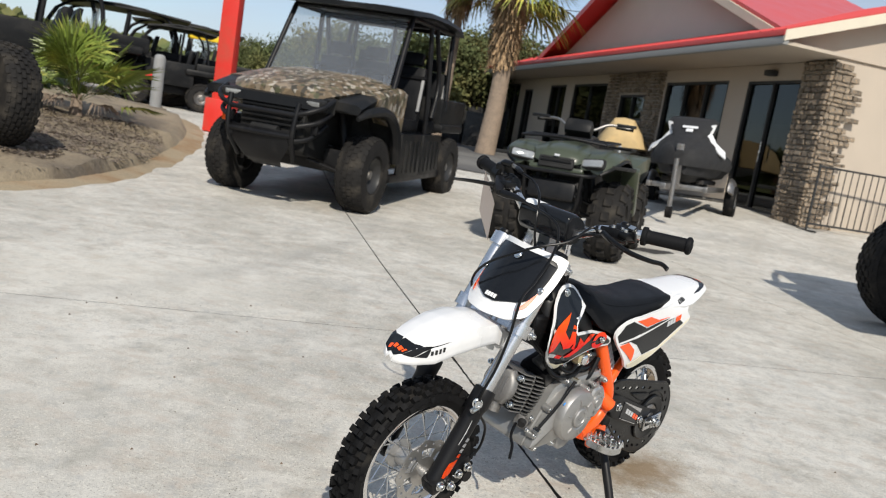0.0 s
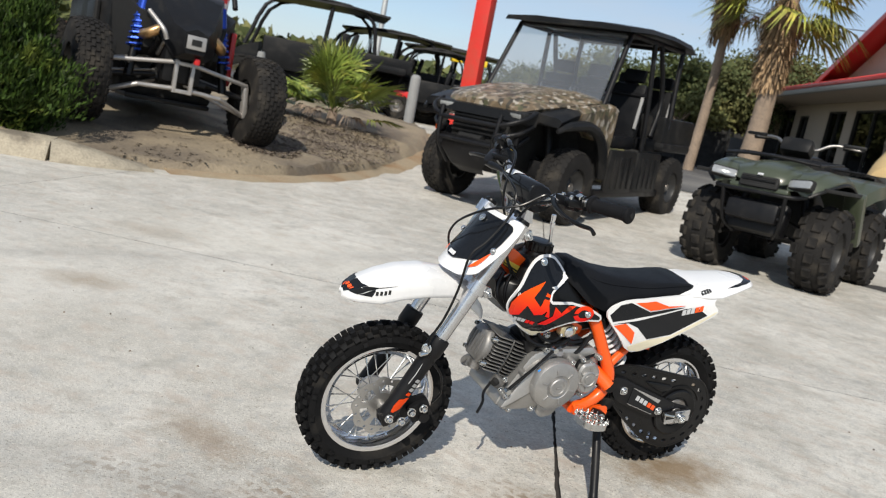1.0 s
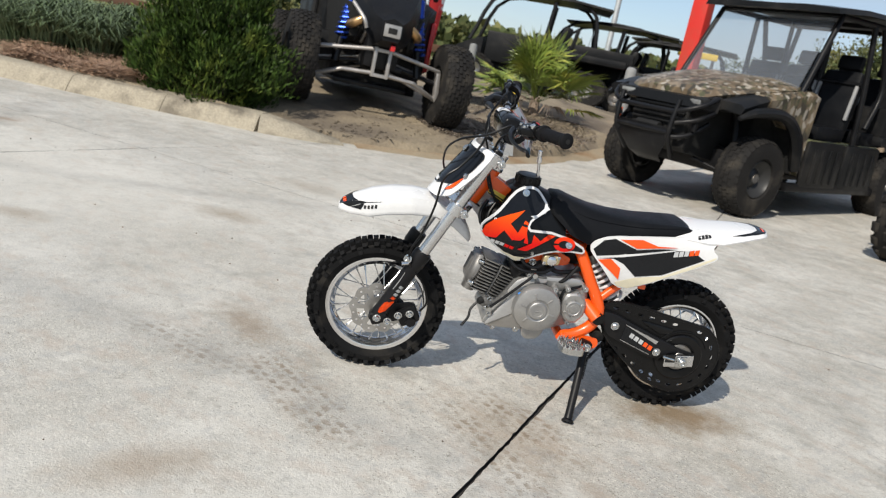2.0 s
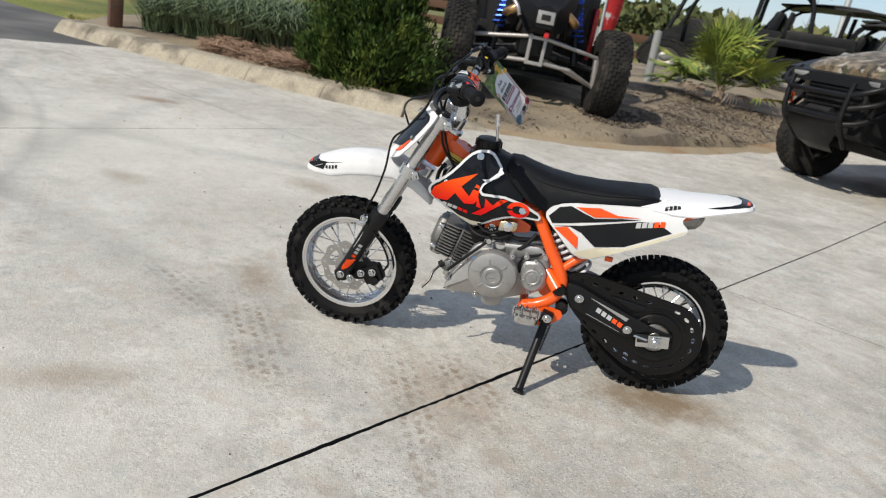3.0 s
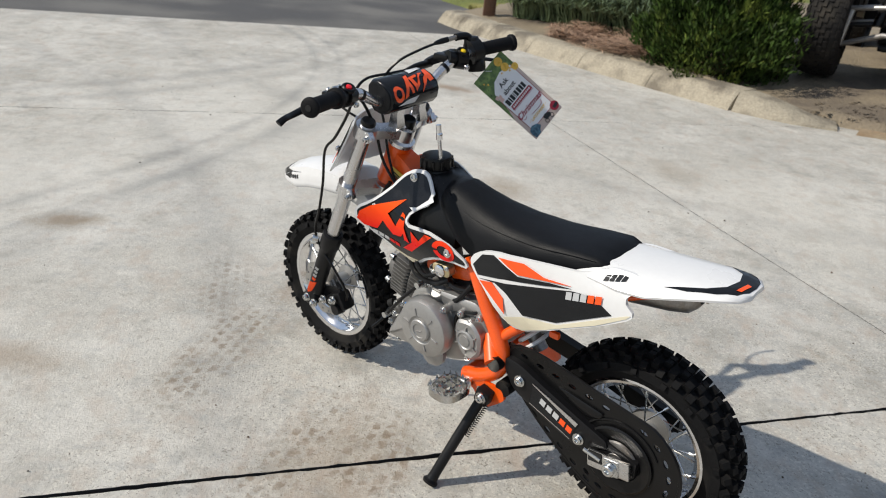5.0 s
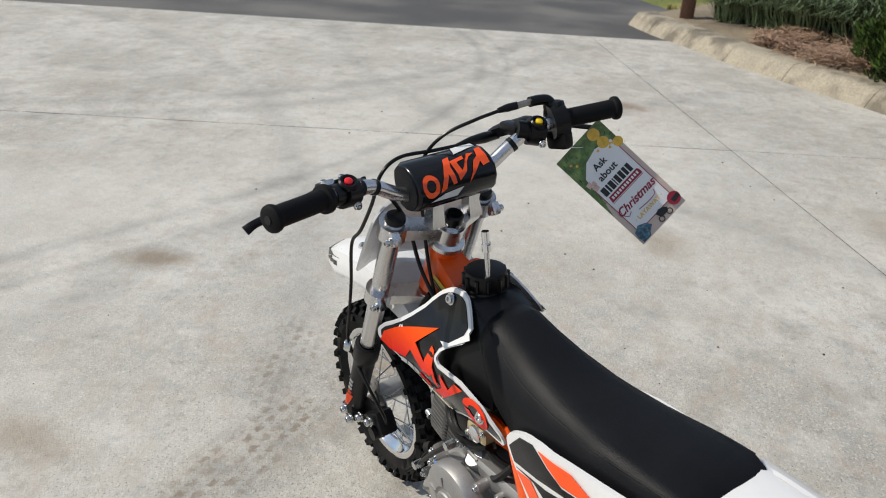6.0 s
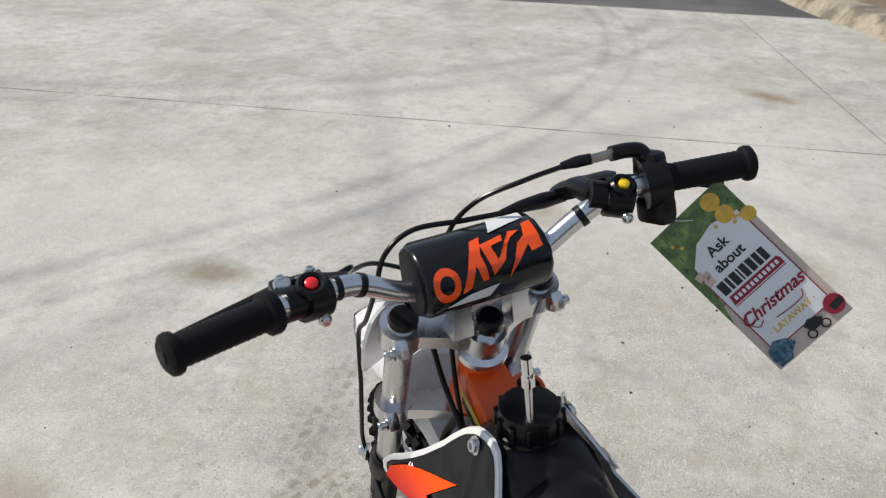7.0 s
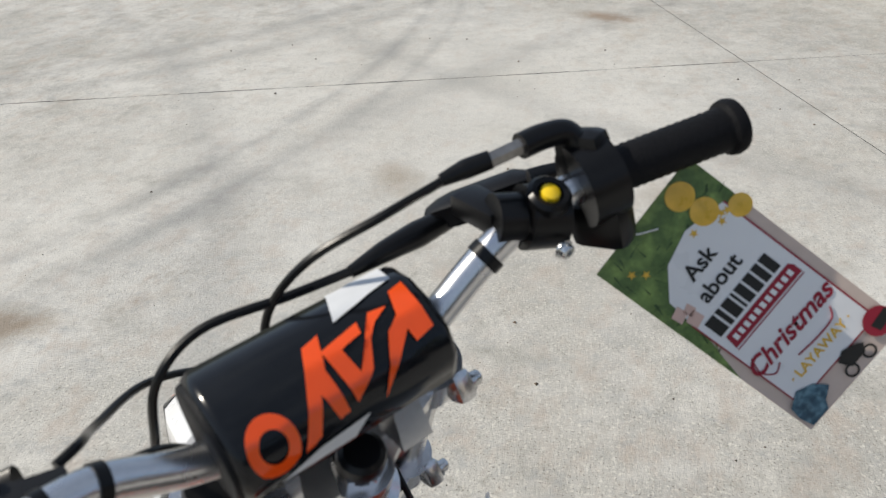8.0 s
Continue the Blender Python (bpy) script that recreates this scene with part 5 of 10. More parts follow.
    gr = part("grille", box(B(), (0.442, 0, 0.775), (0.05, 0.30, 0.10), (0, -20, 0), bevel=0.02), DARK, t, "black grille")
    for k in range(4):
        part("grille_bar", box(B(), (0.462 + 0.006 * k, 0, 0.742 + 0.022 * k), (0.012, 0.26, 0.006), (0, -20, 0), bevel=0.002), UTV_BODY, gr)
    part("emblem", box(B(), (0.462, 0, 0.836), (0.010, 0.045, 0.022), (0, -40, 0), bevel=0.004), GREY_DECAL, t, "plain silver emblem")
    part("winch_cover", box(B(), (0.44, 0, 0.545), (0.12, 0.40, 0.15), (0, -8, 0), bevel=0.03), SATIN, t, "black winch cover behind the bumper")
    part("nose_lip", box(B(), (0.405, 0, 0.722), (0.10, 0.46, 0.045), (0, -12, 0), bevel=0.022), GREEN_ATV, t)
    bars("bumper_bar", [[(0.36, -0.34, 0.72), (0.50, -0.28, 0.70), (0.54, 0, 0.70), (0.50, 0.28, 0.70), (0.36, 0.34, 0.72)], [(0.52, -0.24, 0.70), (0.44, -0.22, 0.45), (0.32, -0.16, 0.36)], [(0.52, 0.24, 0.70), (0.44, 0.22, 0.45), (0.32, 0.16, 0.36)],
                        [(0.46, -0.23, 0.52), (0.46, 0.23, 0.52)]], 0.016, SATIN, t)
    bars("rack_bar", [[(0.30, -0.36, 0.97), (0.36, 0, 0.99), (0.30, 0.36, 0.97)], [(-0.22, -0.40, 1.01), (-0.22, 0.40, 1.01)], [(0.30, -0.36, 0.97), (-0.22, -0.40, 1.01)], [(0.30, 0.36, 0.97), (-0.22, 0.40, 1.01)],
                      [(0.32, -0.15, 0.98), (-0.22, -0.15, 1.01)], [(0.32, 0.15, 0.98), (-0.22, 0.15, 1.01)], [(0.04, -0.38, 0.99), (0.04, 0.38, 0.99)]], 0.011, SATIN, t)
    part("tank", box(B(), (-0.50, 0, 0.95), (0.42, 0.30, 0.22), bevel=0.07), UTV_BODY, t)
    bm = B()
    loft(bm, [[(xx, -w, z - 0.09), (xx, -w * 0.9, z), (xx, 0, z + 0.02), (xx, w * 0.9, z), (xx, w, z - 0.09)] for xx, z, w in ((-0.66, 1.02, 0.12), (-0.80, 0.99, 0.16), (-1.1, 0.98, 0.18), (-1.4, 1.03, 0.19))])
    part("seat", bm, VINYL, t, "black quad seat")
    part("pod", box(B(), (-0.28, 0, 1.10), (0.16, 0.26, 0.14), (0, -25, 0), bevel=0.05), UTV_BODY, t, "grey instrument pod")
    part("handlebar", tube(B(), [(-0.52, -0.44, 1.16), (-0.44, -0.24, 1.17), (-0.38, -0.1, 1.10), (-0.38, 0.1, 1.10), (-0.44, 0.24, 1.17), (-0.52, 0.44, 1.16)], 0.013), STEEL, t)
    for s in (1, -1):
        part("grip", rod(B(), (-0.53, s * 0.45, 1.16), (-0.48, s * 0.30, 1.165), 0.02), GRIP, t)
        part("handguard", box(B(), (-0.42, s * 0.40, 1.18), (0.03, 0.18, 0.03), (0, 0, 12 * s), bevel=0.012), UTV_BODY, t)
    bars("rack_bar", [[(-1.0, -0.4, 0.99), (-1.0, 0.4, 0.99)], [(-1.68, -0.36, 0.99), (-1.68, 0.36, 0.99)], [(-1.0, -0.4, 0.99), (-1.68, -0.36, 0.99)], [(-1.0, 0.4, 0.99), (-1.68, 0.36, 0.99)]], 0.011, SATIN, t)
    part("rear_axle", rod(B(), (-1.28, -0.4, R), (-1.28, 0.4, R), 0.03), SATIN, t)
    return t


ATV_M = Matrix.Translation((0.83, 6.98, grade(0, 6.9))) @ pose(0, 0, 0, 1.0, 0, -107.5) @ Matrix.Diagonal((1.04, 1.04, 1.04, 1))
green_atv(ATV_M)

def covered_ski(m):
    """A personal watercraft under a black and white cover, on its trailer."""
    tr = empty("boat_trailer", m)
    tagged(tr, "galvanised trailer with a jack stand carrying a covered jet ski", "trailer")
    for s in (1, -1):
        off_road_wheel(tr, pose(-1.3, s * 0.62, 0.26, 0, 0, 0 if s > 0 else 180), 0.26, 0.16, 30, 0.006, 0.15, RUBBER, STEEL, 4)
        part("rail", box(B(), (-0.8, s * 0.40, 0.42), (2.6, 0.06, 0.08), bevel=0.01), STEEL, tr)
        part("fender", tube(B(), [(-1.65, s * 0.62, 0.40), (-1.5, s * 0.62, 0.56), (-1.1, s * 0.62, 0.56), (-0.95, s * 0.62, 0.40)], 0.07, flat=0.3), STEEL, tr)
        part("bunk", box(B(), (-0.9, s * 0.25, 0.52), (1.9, 0.10, 0.07), bevel=0.02), JOINT, tr)
    part("tongue", box(B(), (0.9, 0, 0.42), (1.6, 0.08, 0.08), bevel=0.01), STEEL, tr)
    part("crossbeam", box(B(), (0.35, 0, 0.42), (0.08, 0.85, 0.07), bevel=0.01), STEEL, tr)
    part("axle", rod(B(), (-1.3, -0.6, 0.26), (-1.3, 0.6, 0.26), 0.03), STEEL, tr)
    part("jack_post", rod(B(), (1.25, 0.06, 0.06), (1.25, 0.06, 0.80), 0.032), STEEL, tr)
    part("jack_wheel", rod(B(), (1.25, 0.02, 0.08), (1.25, 0.10, 0.08), 0.08), RUBBER, tr)
    part("winch_post", box(B(), (0.62, 0, 0.72), (0.07, 0.10, 0.6), (0, 8, 0), bevel=0.01), STEEL, tr)
    ski = empty("covered_jet_ski", m)
    tagged(ski, "jet ski under a black fabric cover with white side panels", "jet ski")
    bm = B()
    rings = []
    for xx, w, zs, wm, zm, ww, zw, wt, zt in ((0.70, 0.08, 0.88, 0.07, 0.90, 0.06, 0.91, 0.05, 0.92), (0.45, 0.34, 0.92, 0.26, 0.98, 0.20, 1.02, 0.14, 1.05), (0.10, 0.50, 0.94, 0.38, 1.06, 0.28, 1.14, 0.20, 1.20), (-0.15, 0.53, 0.94, 0.37, 1.07, 0.285, 1.20, 0.33, 1.40),
                                              (-0.30, 0.54, 0.94, 0.36, 1.07, 0.285, 1.20, 0.36, 1.46), (-0.45, 0.55, 0.94, 0.38, 1.06, 0.30, 1.18, 0.33, 1.44), (-0.65, 0.55, 0.94, 0.38, 1.04, 0.28, 1.12, 0.22, 1.22), (-1.4, 0.55, 0.92, 0.36, 1.0, 0.27, 1.06, 0.20, 1.12), (-2.0, 0.50, 0.90, 0.30, 0.95, 0.22, 0.98, 0.16, 1.0)):
        half = [(w * 0.93, 0.72), (w, 0.81), (w * 0.93, zs), (wm, zm), (ww, zw), (wt, zt - 0.04), (wt * 0.8, zt)]
        rings.append([(xx, -y, z) for y, z in half] + [(xx, 0, zt + 0.005)] + [(xx, y, z) for y, z in half[::-1]])
    loft(bm, rings)
    part("cover", bm, BLACK_COVER, ski, angle=60)
    part("hull", loft(B(), [[(xx, -w, 0.735), (xx, -w * 0.8, 0.60), (xx, 0, zb), (xx, w * 0.8, 0.60), (xx, w, 0.735)] for xx, w, zb in ((0.60, 0.12, 0.66), (0.3, 0.36, 0.52), (-0.6, 0.48, 0.48), (-2.0, 0.46, 0.50))]), BLACK_COVER, ski)
    for s in (1, -1):
        bm = B()
        loft(bm, [[(-0.11, s * 0.28, 1.36), (-0.125, s * 0.345, 1.37)], [(-0.08, s * 0.235, 1.23), (-0.11, s * 0.305, 1.22)], [(0.0, s * 0.275, 1.13), (-0.06, s * 0.385, 1.09)], [(0.10, s * 0.385, 1.02), (-0.03, s * 0.525, 0.98)], [(0.15, s * 0.475, 0.93), (0.02, s * 0.545, 0.88)]], closed=False)
        bmesh.ops.solidify(bm, geom=bm.faces[:], thickness=0.015)
        part("side_panel", bm, WHITE_TRIM, ski, "white fabric side panel")
    em = part("emblem", box(B(), (0.03, 0, 1.295), (0.05, 0.22, 0.014), (0, 40, 0), bevel=0.004), WHITE_TRIM, ski, "plain white emblem shape")
    part("emblem_foot", box(B(), (0.075, 0, 1.245), (0.07, 0.10, 0.014), (0, 40, 0), bevel=0.004), WHITE_TRIM, em)
    return tr


covered_ski(Matrix.Translation((3.05, 11.5, grade(0, 11.5))) @ pose(0, 0, 0, 2.5, 0, -112))
hidden = empty("covered_boat", Matrix.Translation((2.88, 16.2, grade(0, 16.0))) @ pose(0, 0, 0, 2.5, 0, -100) @ Matrix.Diagonal((0.95, 0.95, 0.96, 1)))
tagged(hidden, "small boat under a tan canvas cover on a trailer", "boat")
bm = B()
rr = random.Random(2)
rings = []
for xx, zt, w in ((1.0, 1.00, 0.40), (0.85, 1.24, 0.46), (0.6, 1.36, 0.50), (-0.2, 1.40, 0.56), (-0.9, 1.34, 0.62), (-1.5, 1.2, 0.6), (-1.8, 1.0, 0.5)):
    rings.append([(xx + rr.uniform(-.03, .03), f * w, 0.74 + (zt - 0.74) * (1 - abs(f) ** 2.6) * (0.94 + 0.1 * rr.random())) for f in (-1, -0.8, -0.4, 0, 0.4, 0.8, 1)])
loft(bm, rings)
part("cover", bm, TAN_COVER, hidden)
part("hull", loft(B(), [[(xx, -w, 0.84), (xx, 0, zb), (xx, w, 0.84)] for xx, zb, w in ((0.9, 0.8, 0.3), (0.3, 0.55, 0.45), (-0.9, 0.5, 0.55), (-1.75, 0.5, 0.5))]), WHITE_TRIM, hidden)
for s in (1, -1):
    off_road_wheel(hidden, pose(-1.0, s * 0.66, 0.26, 0, 0, 0 if s > 0 else 180), 0.26, 0.16, 30, 0.006, 0.15, RUBBER, GALV, 4)
part("tongue", box(B(), (0.4, 0, 0.42), (2.8, 0.08, 0.08), bevel=0.01), GALV, hidden)
part("axle", rod(B(), (-1.0, -0.6, 0.26), (-1.0, 0.6, 0.26), 0.03), STEEL, hidden)
part("hull_post", box(B(), (-0.9, 0, 0.42), (1.2, 0.5, 0.16), bevel=0.01), GALV, hidden)
part("jack_post", rod(B(), (1.5, 0, 0.0), (1.5, 0, 0.75), 0.03), GALV, hidden)


def big_buggy(m, tilt=0.0):
    """A long-travel sport side-by-side seen from its nose: x ahead, origin on the ground under the front axle."""
    t = empty("sport_buggy", m)
    tagged(t, "charcoal sport buggy with long grey control arms and big mud tyres", "buggy")
    R, half, W = 0.44, 0.80, 0.30
    for wx in (0.0, -2.2):
        for s in (1, -1):
            off_road_wheel(t, pose(wx, s * half, R, 0, 0, 0 if s > 0 else 180), R, W, 34, 0.024, 0.19, DUSTY, FENCE_BLACK, 8, "wheel", 7)
    for s in (1, -1):
        part("upper_arm", rod(B(), (0.18, s * 0.08, 0.665), (0.05, s * 0.66, 0.575), 0.020, seg=12), ARM, t)
        part("upper_arm", rod(B(), (-0.20, s * 0.14, 0.68), (0.0, s * 0.66, 0.575), 0.017, seg=12), ARM, t)
        part("lower_arm", rod(B(), (0.19, s * 0.08, 0.425), (0.15, s * 0.38, 0.405), 0.021, seg=12), ARM, t)
        part("lower_arm", rod(B(), (0.15, s * 0.375, 0.406), (0.03, s * 0.66, 0.285), 0.021, seg=12), ARM, t)
        part("lower_arm", rod(B(), (-0.22, s * 0.14, 0.46), (0.0, s * 0.66, 0.285), 0.017, seg=12), ARM, t)
        part("knuckle", box(B(), (0.02, s * 0.67, 0.42), (0.09, 0.05, 0.32), (6 * s, 0, 0), bevel=0.015), ARM, t)
        part("shock", rod(B(), (0.02, s * 0.44, 0.46), (-0.10, s * 0.34, 1.20), 0.040, 0.044), BLACK, t, "black shock body")
        part("reservoir", rod(B(), (-0.05, s * 0.385, 0.86), (-0.10, s * 0.34, 1.24), 0.056, 0.056), BLUE_SHOCK, t, "blue upper shock tube")
        bm = B()
        tube(bm, [((0.0 - 0.10 * k / 60) + 0.062 * math.cos(k * 0.9), s * (0.42 - 0.08 * k / 60) + 0.062 * math.sin(k * 0.9), 0.70 + 0.44 * k / 60) for k in range(61)], 0.011, 6, 1)
        part("spring", bm, BLUE_SHOCK, t, "blue coil spring")
        part("half_shaft", rod(B(), (0.0, s * 0.2, 0.52), (0.0, s * 0.66, 0.44), 0.022), SATIN, t)
        part("tie_rod", rod(B(), (-0.12, s * 0.15, 0.56), (-0.12, s * 0.66, 0.46), 0.012), STEEL, t)
        part("header_pipe", tube(B(), [(0.05, s * 0.10, 0.98), (0.14, s * 0.22, 0.94), (0.10, s * 0.34, 0.86), (-0.1, s * 0.36, 0.84)], 0.045), COPPER, t, "bronze-coloured pipe")
        part("rear_fender", box(B(), (-2.1, s * 0.72, 1.18), (0.9, 0.30, 0.10), (0, -8, 0), bevel=0.04), UTV_BODY, t)
        part("side_panel", box(B(), (-1.1, s * 0.66, 0.80), (1.2, 0.06, 0.55), bevel=0.03), UTV_RED if s > 0 else UTV_BODY, t, "red side panel" if s > 0 else "charcoal side panel")
        bars("cage_tube", [[(-0.45, s * 0.60, 1.30), (-0.95, s * 0.58, 1.98), (-1.9, s * 0.58, 1.98), (-2.4, s * 0.6, 1.3)], [(-1.5, s * 0.60, 0.6), (-1.5, s * 0.58, 1.98)]], 0.028, SATIN, t)
    for q in (-0.075, 0.075):
        part("arm_bracket", box(B(), (0.20, q, 0.54), (0.045, 0.035, 0.30), bevel=0.008), ARM, t, "grey front arm bracket")
    for q in (0.41, 0.66):
        part("arm_bracket", box(B(), (0.20, 0, q), (0.04, 0.16, 0.035), bevel=0.006), ARM, t)
    for k in range(7):
        part("cross_member", box(B(), (0.05 - 0.05 * k, 0.0, 0.50 + 0.06 * (k % 4)), (0.04, 0.5 - 0.05 * k, 0.05), (10 * (k % 3), 0, 6 * k - 18), bevel=0.012), DARK if k % 2 else SATIN, t)
    part("frame", box(B(), (-0.1, 0, 0.72), (0.5, 0.36, 0.5), bevel=0.05), SATIN, t)
    # one near-black block makes the engine bay read dark
    part("bulkhead", loft(B(), [[(x, -w, z0), (x, w, z0), (x, w * 1.15, z1), (x, -w * 1.15, z1)] for x, w, z0, z1 in ((0.02, 0.34, 0.74, 1.05), (-0.25, 0.44, 0.62, 1.15), (-0.6, 0.55, 0.5, 1.2))]), DARK, t, "near-black block filling the shaded engine bay")
    for k in range(9):
        part("hose", tube(B(), [(0.08, -0.30 + 0.07 * k, 0.98 - 0.02 * (k % 3)), (0.12, -0.26 + 0.065 * k, 0.84), (0.02, -0.28 + 0.07 * k, 0.70)], 0.014 + 0.006 * (k % 2), 7, 4), (BLACK, STEEL, DARK)[k % 3], t)
    part("skid_plate", box(B(), (-1.1, 0, 0.28), (1.9, 0.8, 0.05), bevel=0.02), SATIN, t)
    bm = B()
    loft(bm, [[(xx, f * w, z0 + dz) for f, dz in ((-1, 0.06), (-0.7, 0), (0.7, 0), (1, 0.06), (0.9, h), (0, h + 0.04), (-0.9, h))] for xx, z0, w, h in ((0.42, 0.76, 0.11, 0.18), (0.30, 0.70, 0.20, 0.30), (0.05, 0.96, 0.34, 0.30), (-0.5, 1.0, 0.55, 0.36))])
    part("nose", bm, SATIN, t, "black nose panel")
    part("cowl", loft(B(), [[(x, -w, z0), (x, w, z0), (x, w, z1 - 0.06), (x, w * 0.8, z1), (x, -w * 0.8, z1), (x, -w, z1 - 0.06)] for x, w, z0, z1 in ((-0.42, 0.56, 0.62, 1.16), (-0.60, 0.68, 0.52, 1.26), (-1.00, 0.70, 0.46, 1.32))]), UTV_BODY, t, "charcoal cowl behind the front wheels")
    # near-black block added so the underside stays in shade
    part("underside_fill", box(B(), (-1.05, 0, 0.47), (1.6, 0.86, 0.36), bevel=0.05), DARK, t, "near-black block added to darken the underside")
    fl = part("winch_fairlead", box(B(), (0.435, 0.0, 0.86), (0.02, 0.17, 0.12), bevel=0.006), ARM, t, "pale square fairlead with a dark hole")
    # black plate in front stands in for the shaded hole
    part("fairlead_hole", box(B(), (0.447, 0.0, 0.86), (0.004, 0.09, 0.055), bevel=0.0015), DARK, fl)
    part("tow_hook", box(B(), (0.36, 0.05, 0.70), (0.05, 0.05, 0.06), bevel=0.015), UTV_RED, t)
    part("nose_bar", tube(B(), [(0.30, -0.40, 1.05), (0.44, -0.30, 0.92), (0.44, -0.26, 0.84)], 0.02), ARM, t)
    for y in (-0.3, 0.3):
        seat_of(t, -1.2, y, 0.78, 0.46, VINYL)
    part("tub", box(B(), (-1.1, 0, 0.60), (1.5, 1.2, 0.30), bevel=0.05), UTV_BODY, t)
    part("cage_roof", box(B(), (-1.45, 0, 2.0), (1.1, 1.2, 0.05), bevel=0.02), UTV_BODY, t)
    part("rear_box", box(B(), (-2.2, 0, 0.95), (0.7, 1.0, 0.4), bevel=0.05), UTV_BODY, t)
    part("axle", rod(B(), (-2.2, -0.75, R), (-2.2, 0.75, R), 0.035), SATIN, t)
    return t


BUGGY_M = Matrix.Translation((-4.50, 5.59, 0.215)) @ pose(0, 0, 0, -1.5, 0, -32) @ Matrix.Diagonal((1.0, 1.0, 1.0, 1))
buggy = big_buggy(BUGGY_M)
# another one at the edge of the lot, of which a front tyre shows
other = copy_thing(buggy, Matrix.Translation((6.0, 5.02, grade(0, 5.0))) @ Matrix.Diagonal((1.1, 1.1, 1.1, 1)))
tagged(other, "charcoal sport buggy with big black mud tyres on the concrete", "buggy")


# ---- plants, posts and the far side ----
def leafy_bush(name, m, rx, ry, rz, count, leaf, material, label, seed):
    """A shrub: branching stems and thousands of small leaves in uneven clumps."""
    r = random.Random(seed)
    t = empty(name, m)
    tagged(t, label, "bush")
    bm = B()
    tips = []
    for k in range(16):
        a = r.uniform(0, 6.28)
        e = Vector((rx * 0.8 * math.cos(a) * r.uniform(0.2, 1), ry * 0.8 * math.sin(a) * r.uniform(0.2, 1), rz * r.uniform(0.6, 1.3)))
        tube(bm, [(e.x * 0.1, e.y * 0.1, 0), (e.x * 0.5, e.y * 0.5, e.z * 0.5), tuple(e)], [0.014, 0.009, 0.004], 5, 3)
        tips.append(e)
    part("stem", bm, BARK, t)
    clumps = []
    for k in range(64):
        a, c = r.uniform(0, 6.28), r.uniform(-0.1, 1.0)
        s = math.sqrt(max(0, 1 - c * c)) if c > 0 else 1
        q = r.uniform(0.55, 1.14)
        clumps.append((Vector((rx * s * math.cos(a) * q, ry * s * math.sin(a) * q, rz * (0.12 + 0.95 * max(c, 0) * q))), r.uniform(0.07, 0.19) * (rx + rz)))
    vs, fs = [], []
    for _ in range(count):
        c, w = r.choice(clumps)
        p = c + Vector([max(-1.5, min(1.5, r.gauss(0, 1))) * w * 0.45 for _ in range(3)])
        if p.z < 0.02:
            p.z = abs(p.z) + 0.02
        out = (p - Vector((0, 0, rz * 0.2))).normalized()
        d = (out * 0.5 + Vector((r.gauss(0, 0.36), r.gauss(0, 0.36), r.gauss(0.8, 0.4)))).normalized()
        side = d.cross(Vector((r.gauss(0, 1), r.gauss(0, 1), r.gauss(0, 1)))).normalized()
        L, W = leaf * r.uniform(0.6, 1.4), leaf * 0.125 * r.uniform(0.7, 1.3)
        k = len(vs)
        vs += [tuple(p), tuple(p + d * L * 0.5 + side * W), tuple(p + d * L), tuple(p + d * L * 0.5 - side * W)]
        fs.append((k, k + 1, k + 2, k + 3))
    from_lists("foliage", vs, fs, material, t)
    return t


def on_bed(x, y):
    return Matrix.Translation((x, y, island_height(x, y)))


leafy_bush("shrub", on_bed(-5.09, 4.08), 0.58, 0.54, 1.0, 62000, 0.064, GRASSY, "dense dark green shrub with narrow leaves in the island", 21)
leafy_bush("shrub", on_bed(-6.5, 4.75), 0.6, 0.5, 0.62, 20000, 0.062, GRASSY, "smaller green shrub behind the pine straw", 22)


def grass_clump(x, y, h, seed, count=420, rad=0.16):
    r = random.Random(seed)
    vs, fs = [], []
    for _ in range(count):
        a, b = r.uniform(0, 6.28), r.uniform(0, 6.28)
        d = rad * math.sqrt(r.random())
        p = Vector((d * math.cos(a), d * math.sin(a), 0))
        u = Vector((math.cos(b), math.sin(b), 0))
        s = Vector((-u.y, u.x, 0)) * 0.006
        hh, ll = h * r.uniform(0.55, 1.05), h * r.uniform(0.3, 1.25)
        k = len(vs)
        q1, q2, q3 = p + u * ll * 0.25 + Vector((0, 0, hh * 0.6)), p + u * ll * 0.6 + Vector((0, 0, hh * 0.9)), p + u * ll + Vector((0, 0, hh * 0.75))
        vs += [tuple(v) for v in (p - s, p + s, q1 + s, q1 - s, q2 + s, q2 - s, q3)]
        fs += [(k, k + 1, k + 2, k + 3), (k + 3, k + 2, k + 4, k + 5), (k + 5, k + 4, k + 6)]
    ob = from_lists("ornamental_grass", vs, fs, TALL)
    ob.matrix_world = on_bed(x, y)
    return tagged(ob, "clump of long arching dark green grass", "grass", "grass clumps along the bed")


for k, (gx, gy, gh) in enumerate(((-8.0, 2.75, 0.42), (-7.7, 3.05, 0.5), (-7.35, 3.2, 0.52), (-7.0, 3.45, 0.55), (-7.5, 3.55, 0.6), (-6.75, 3.75, 0.5), (-8.15, 3.3, 0.5), (-7.9, 3.8, 0.6), (-7.2, 3.95, 0.6), (-6.9, 4.3, 0.6))):
    grass_clump(gx, gy, gh, 40 + k, 850, 0.22)


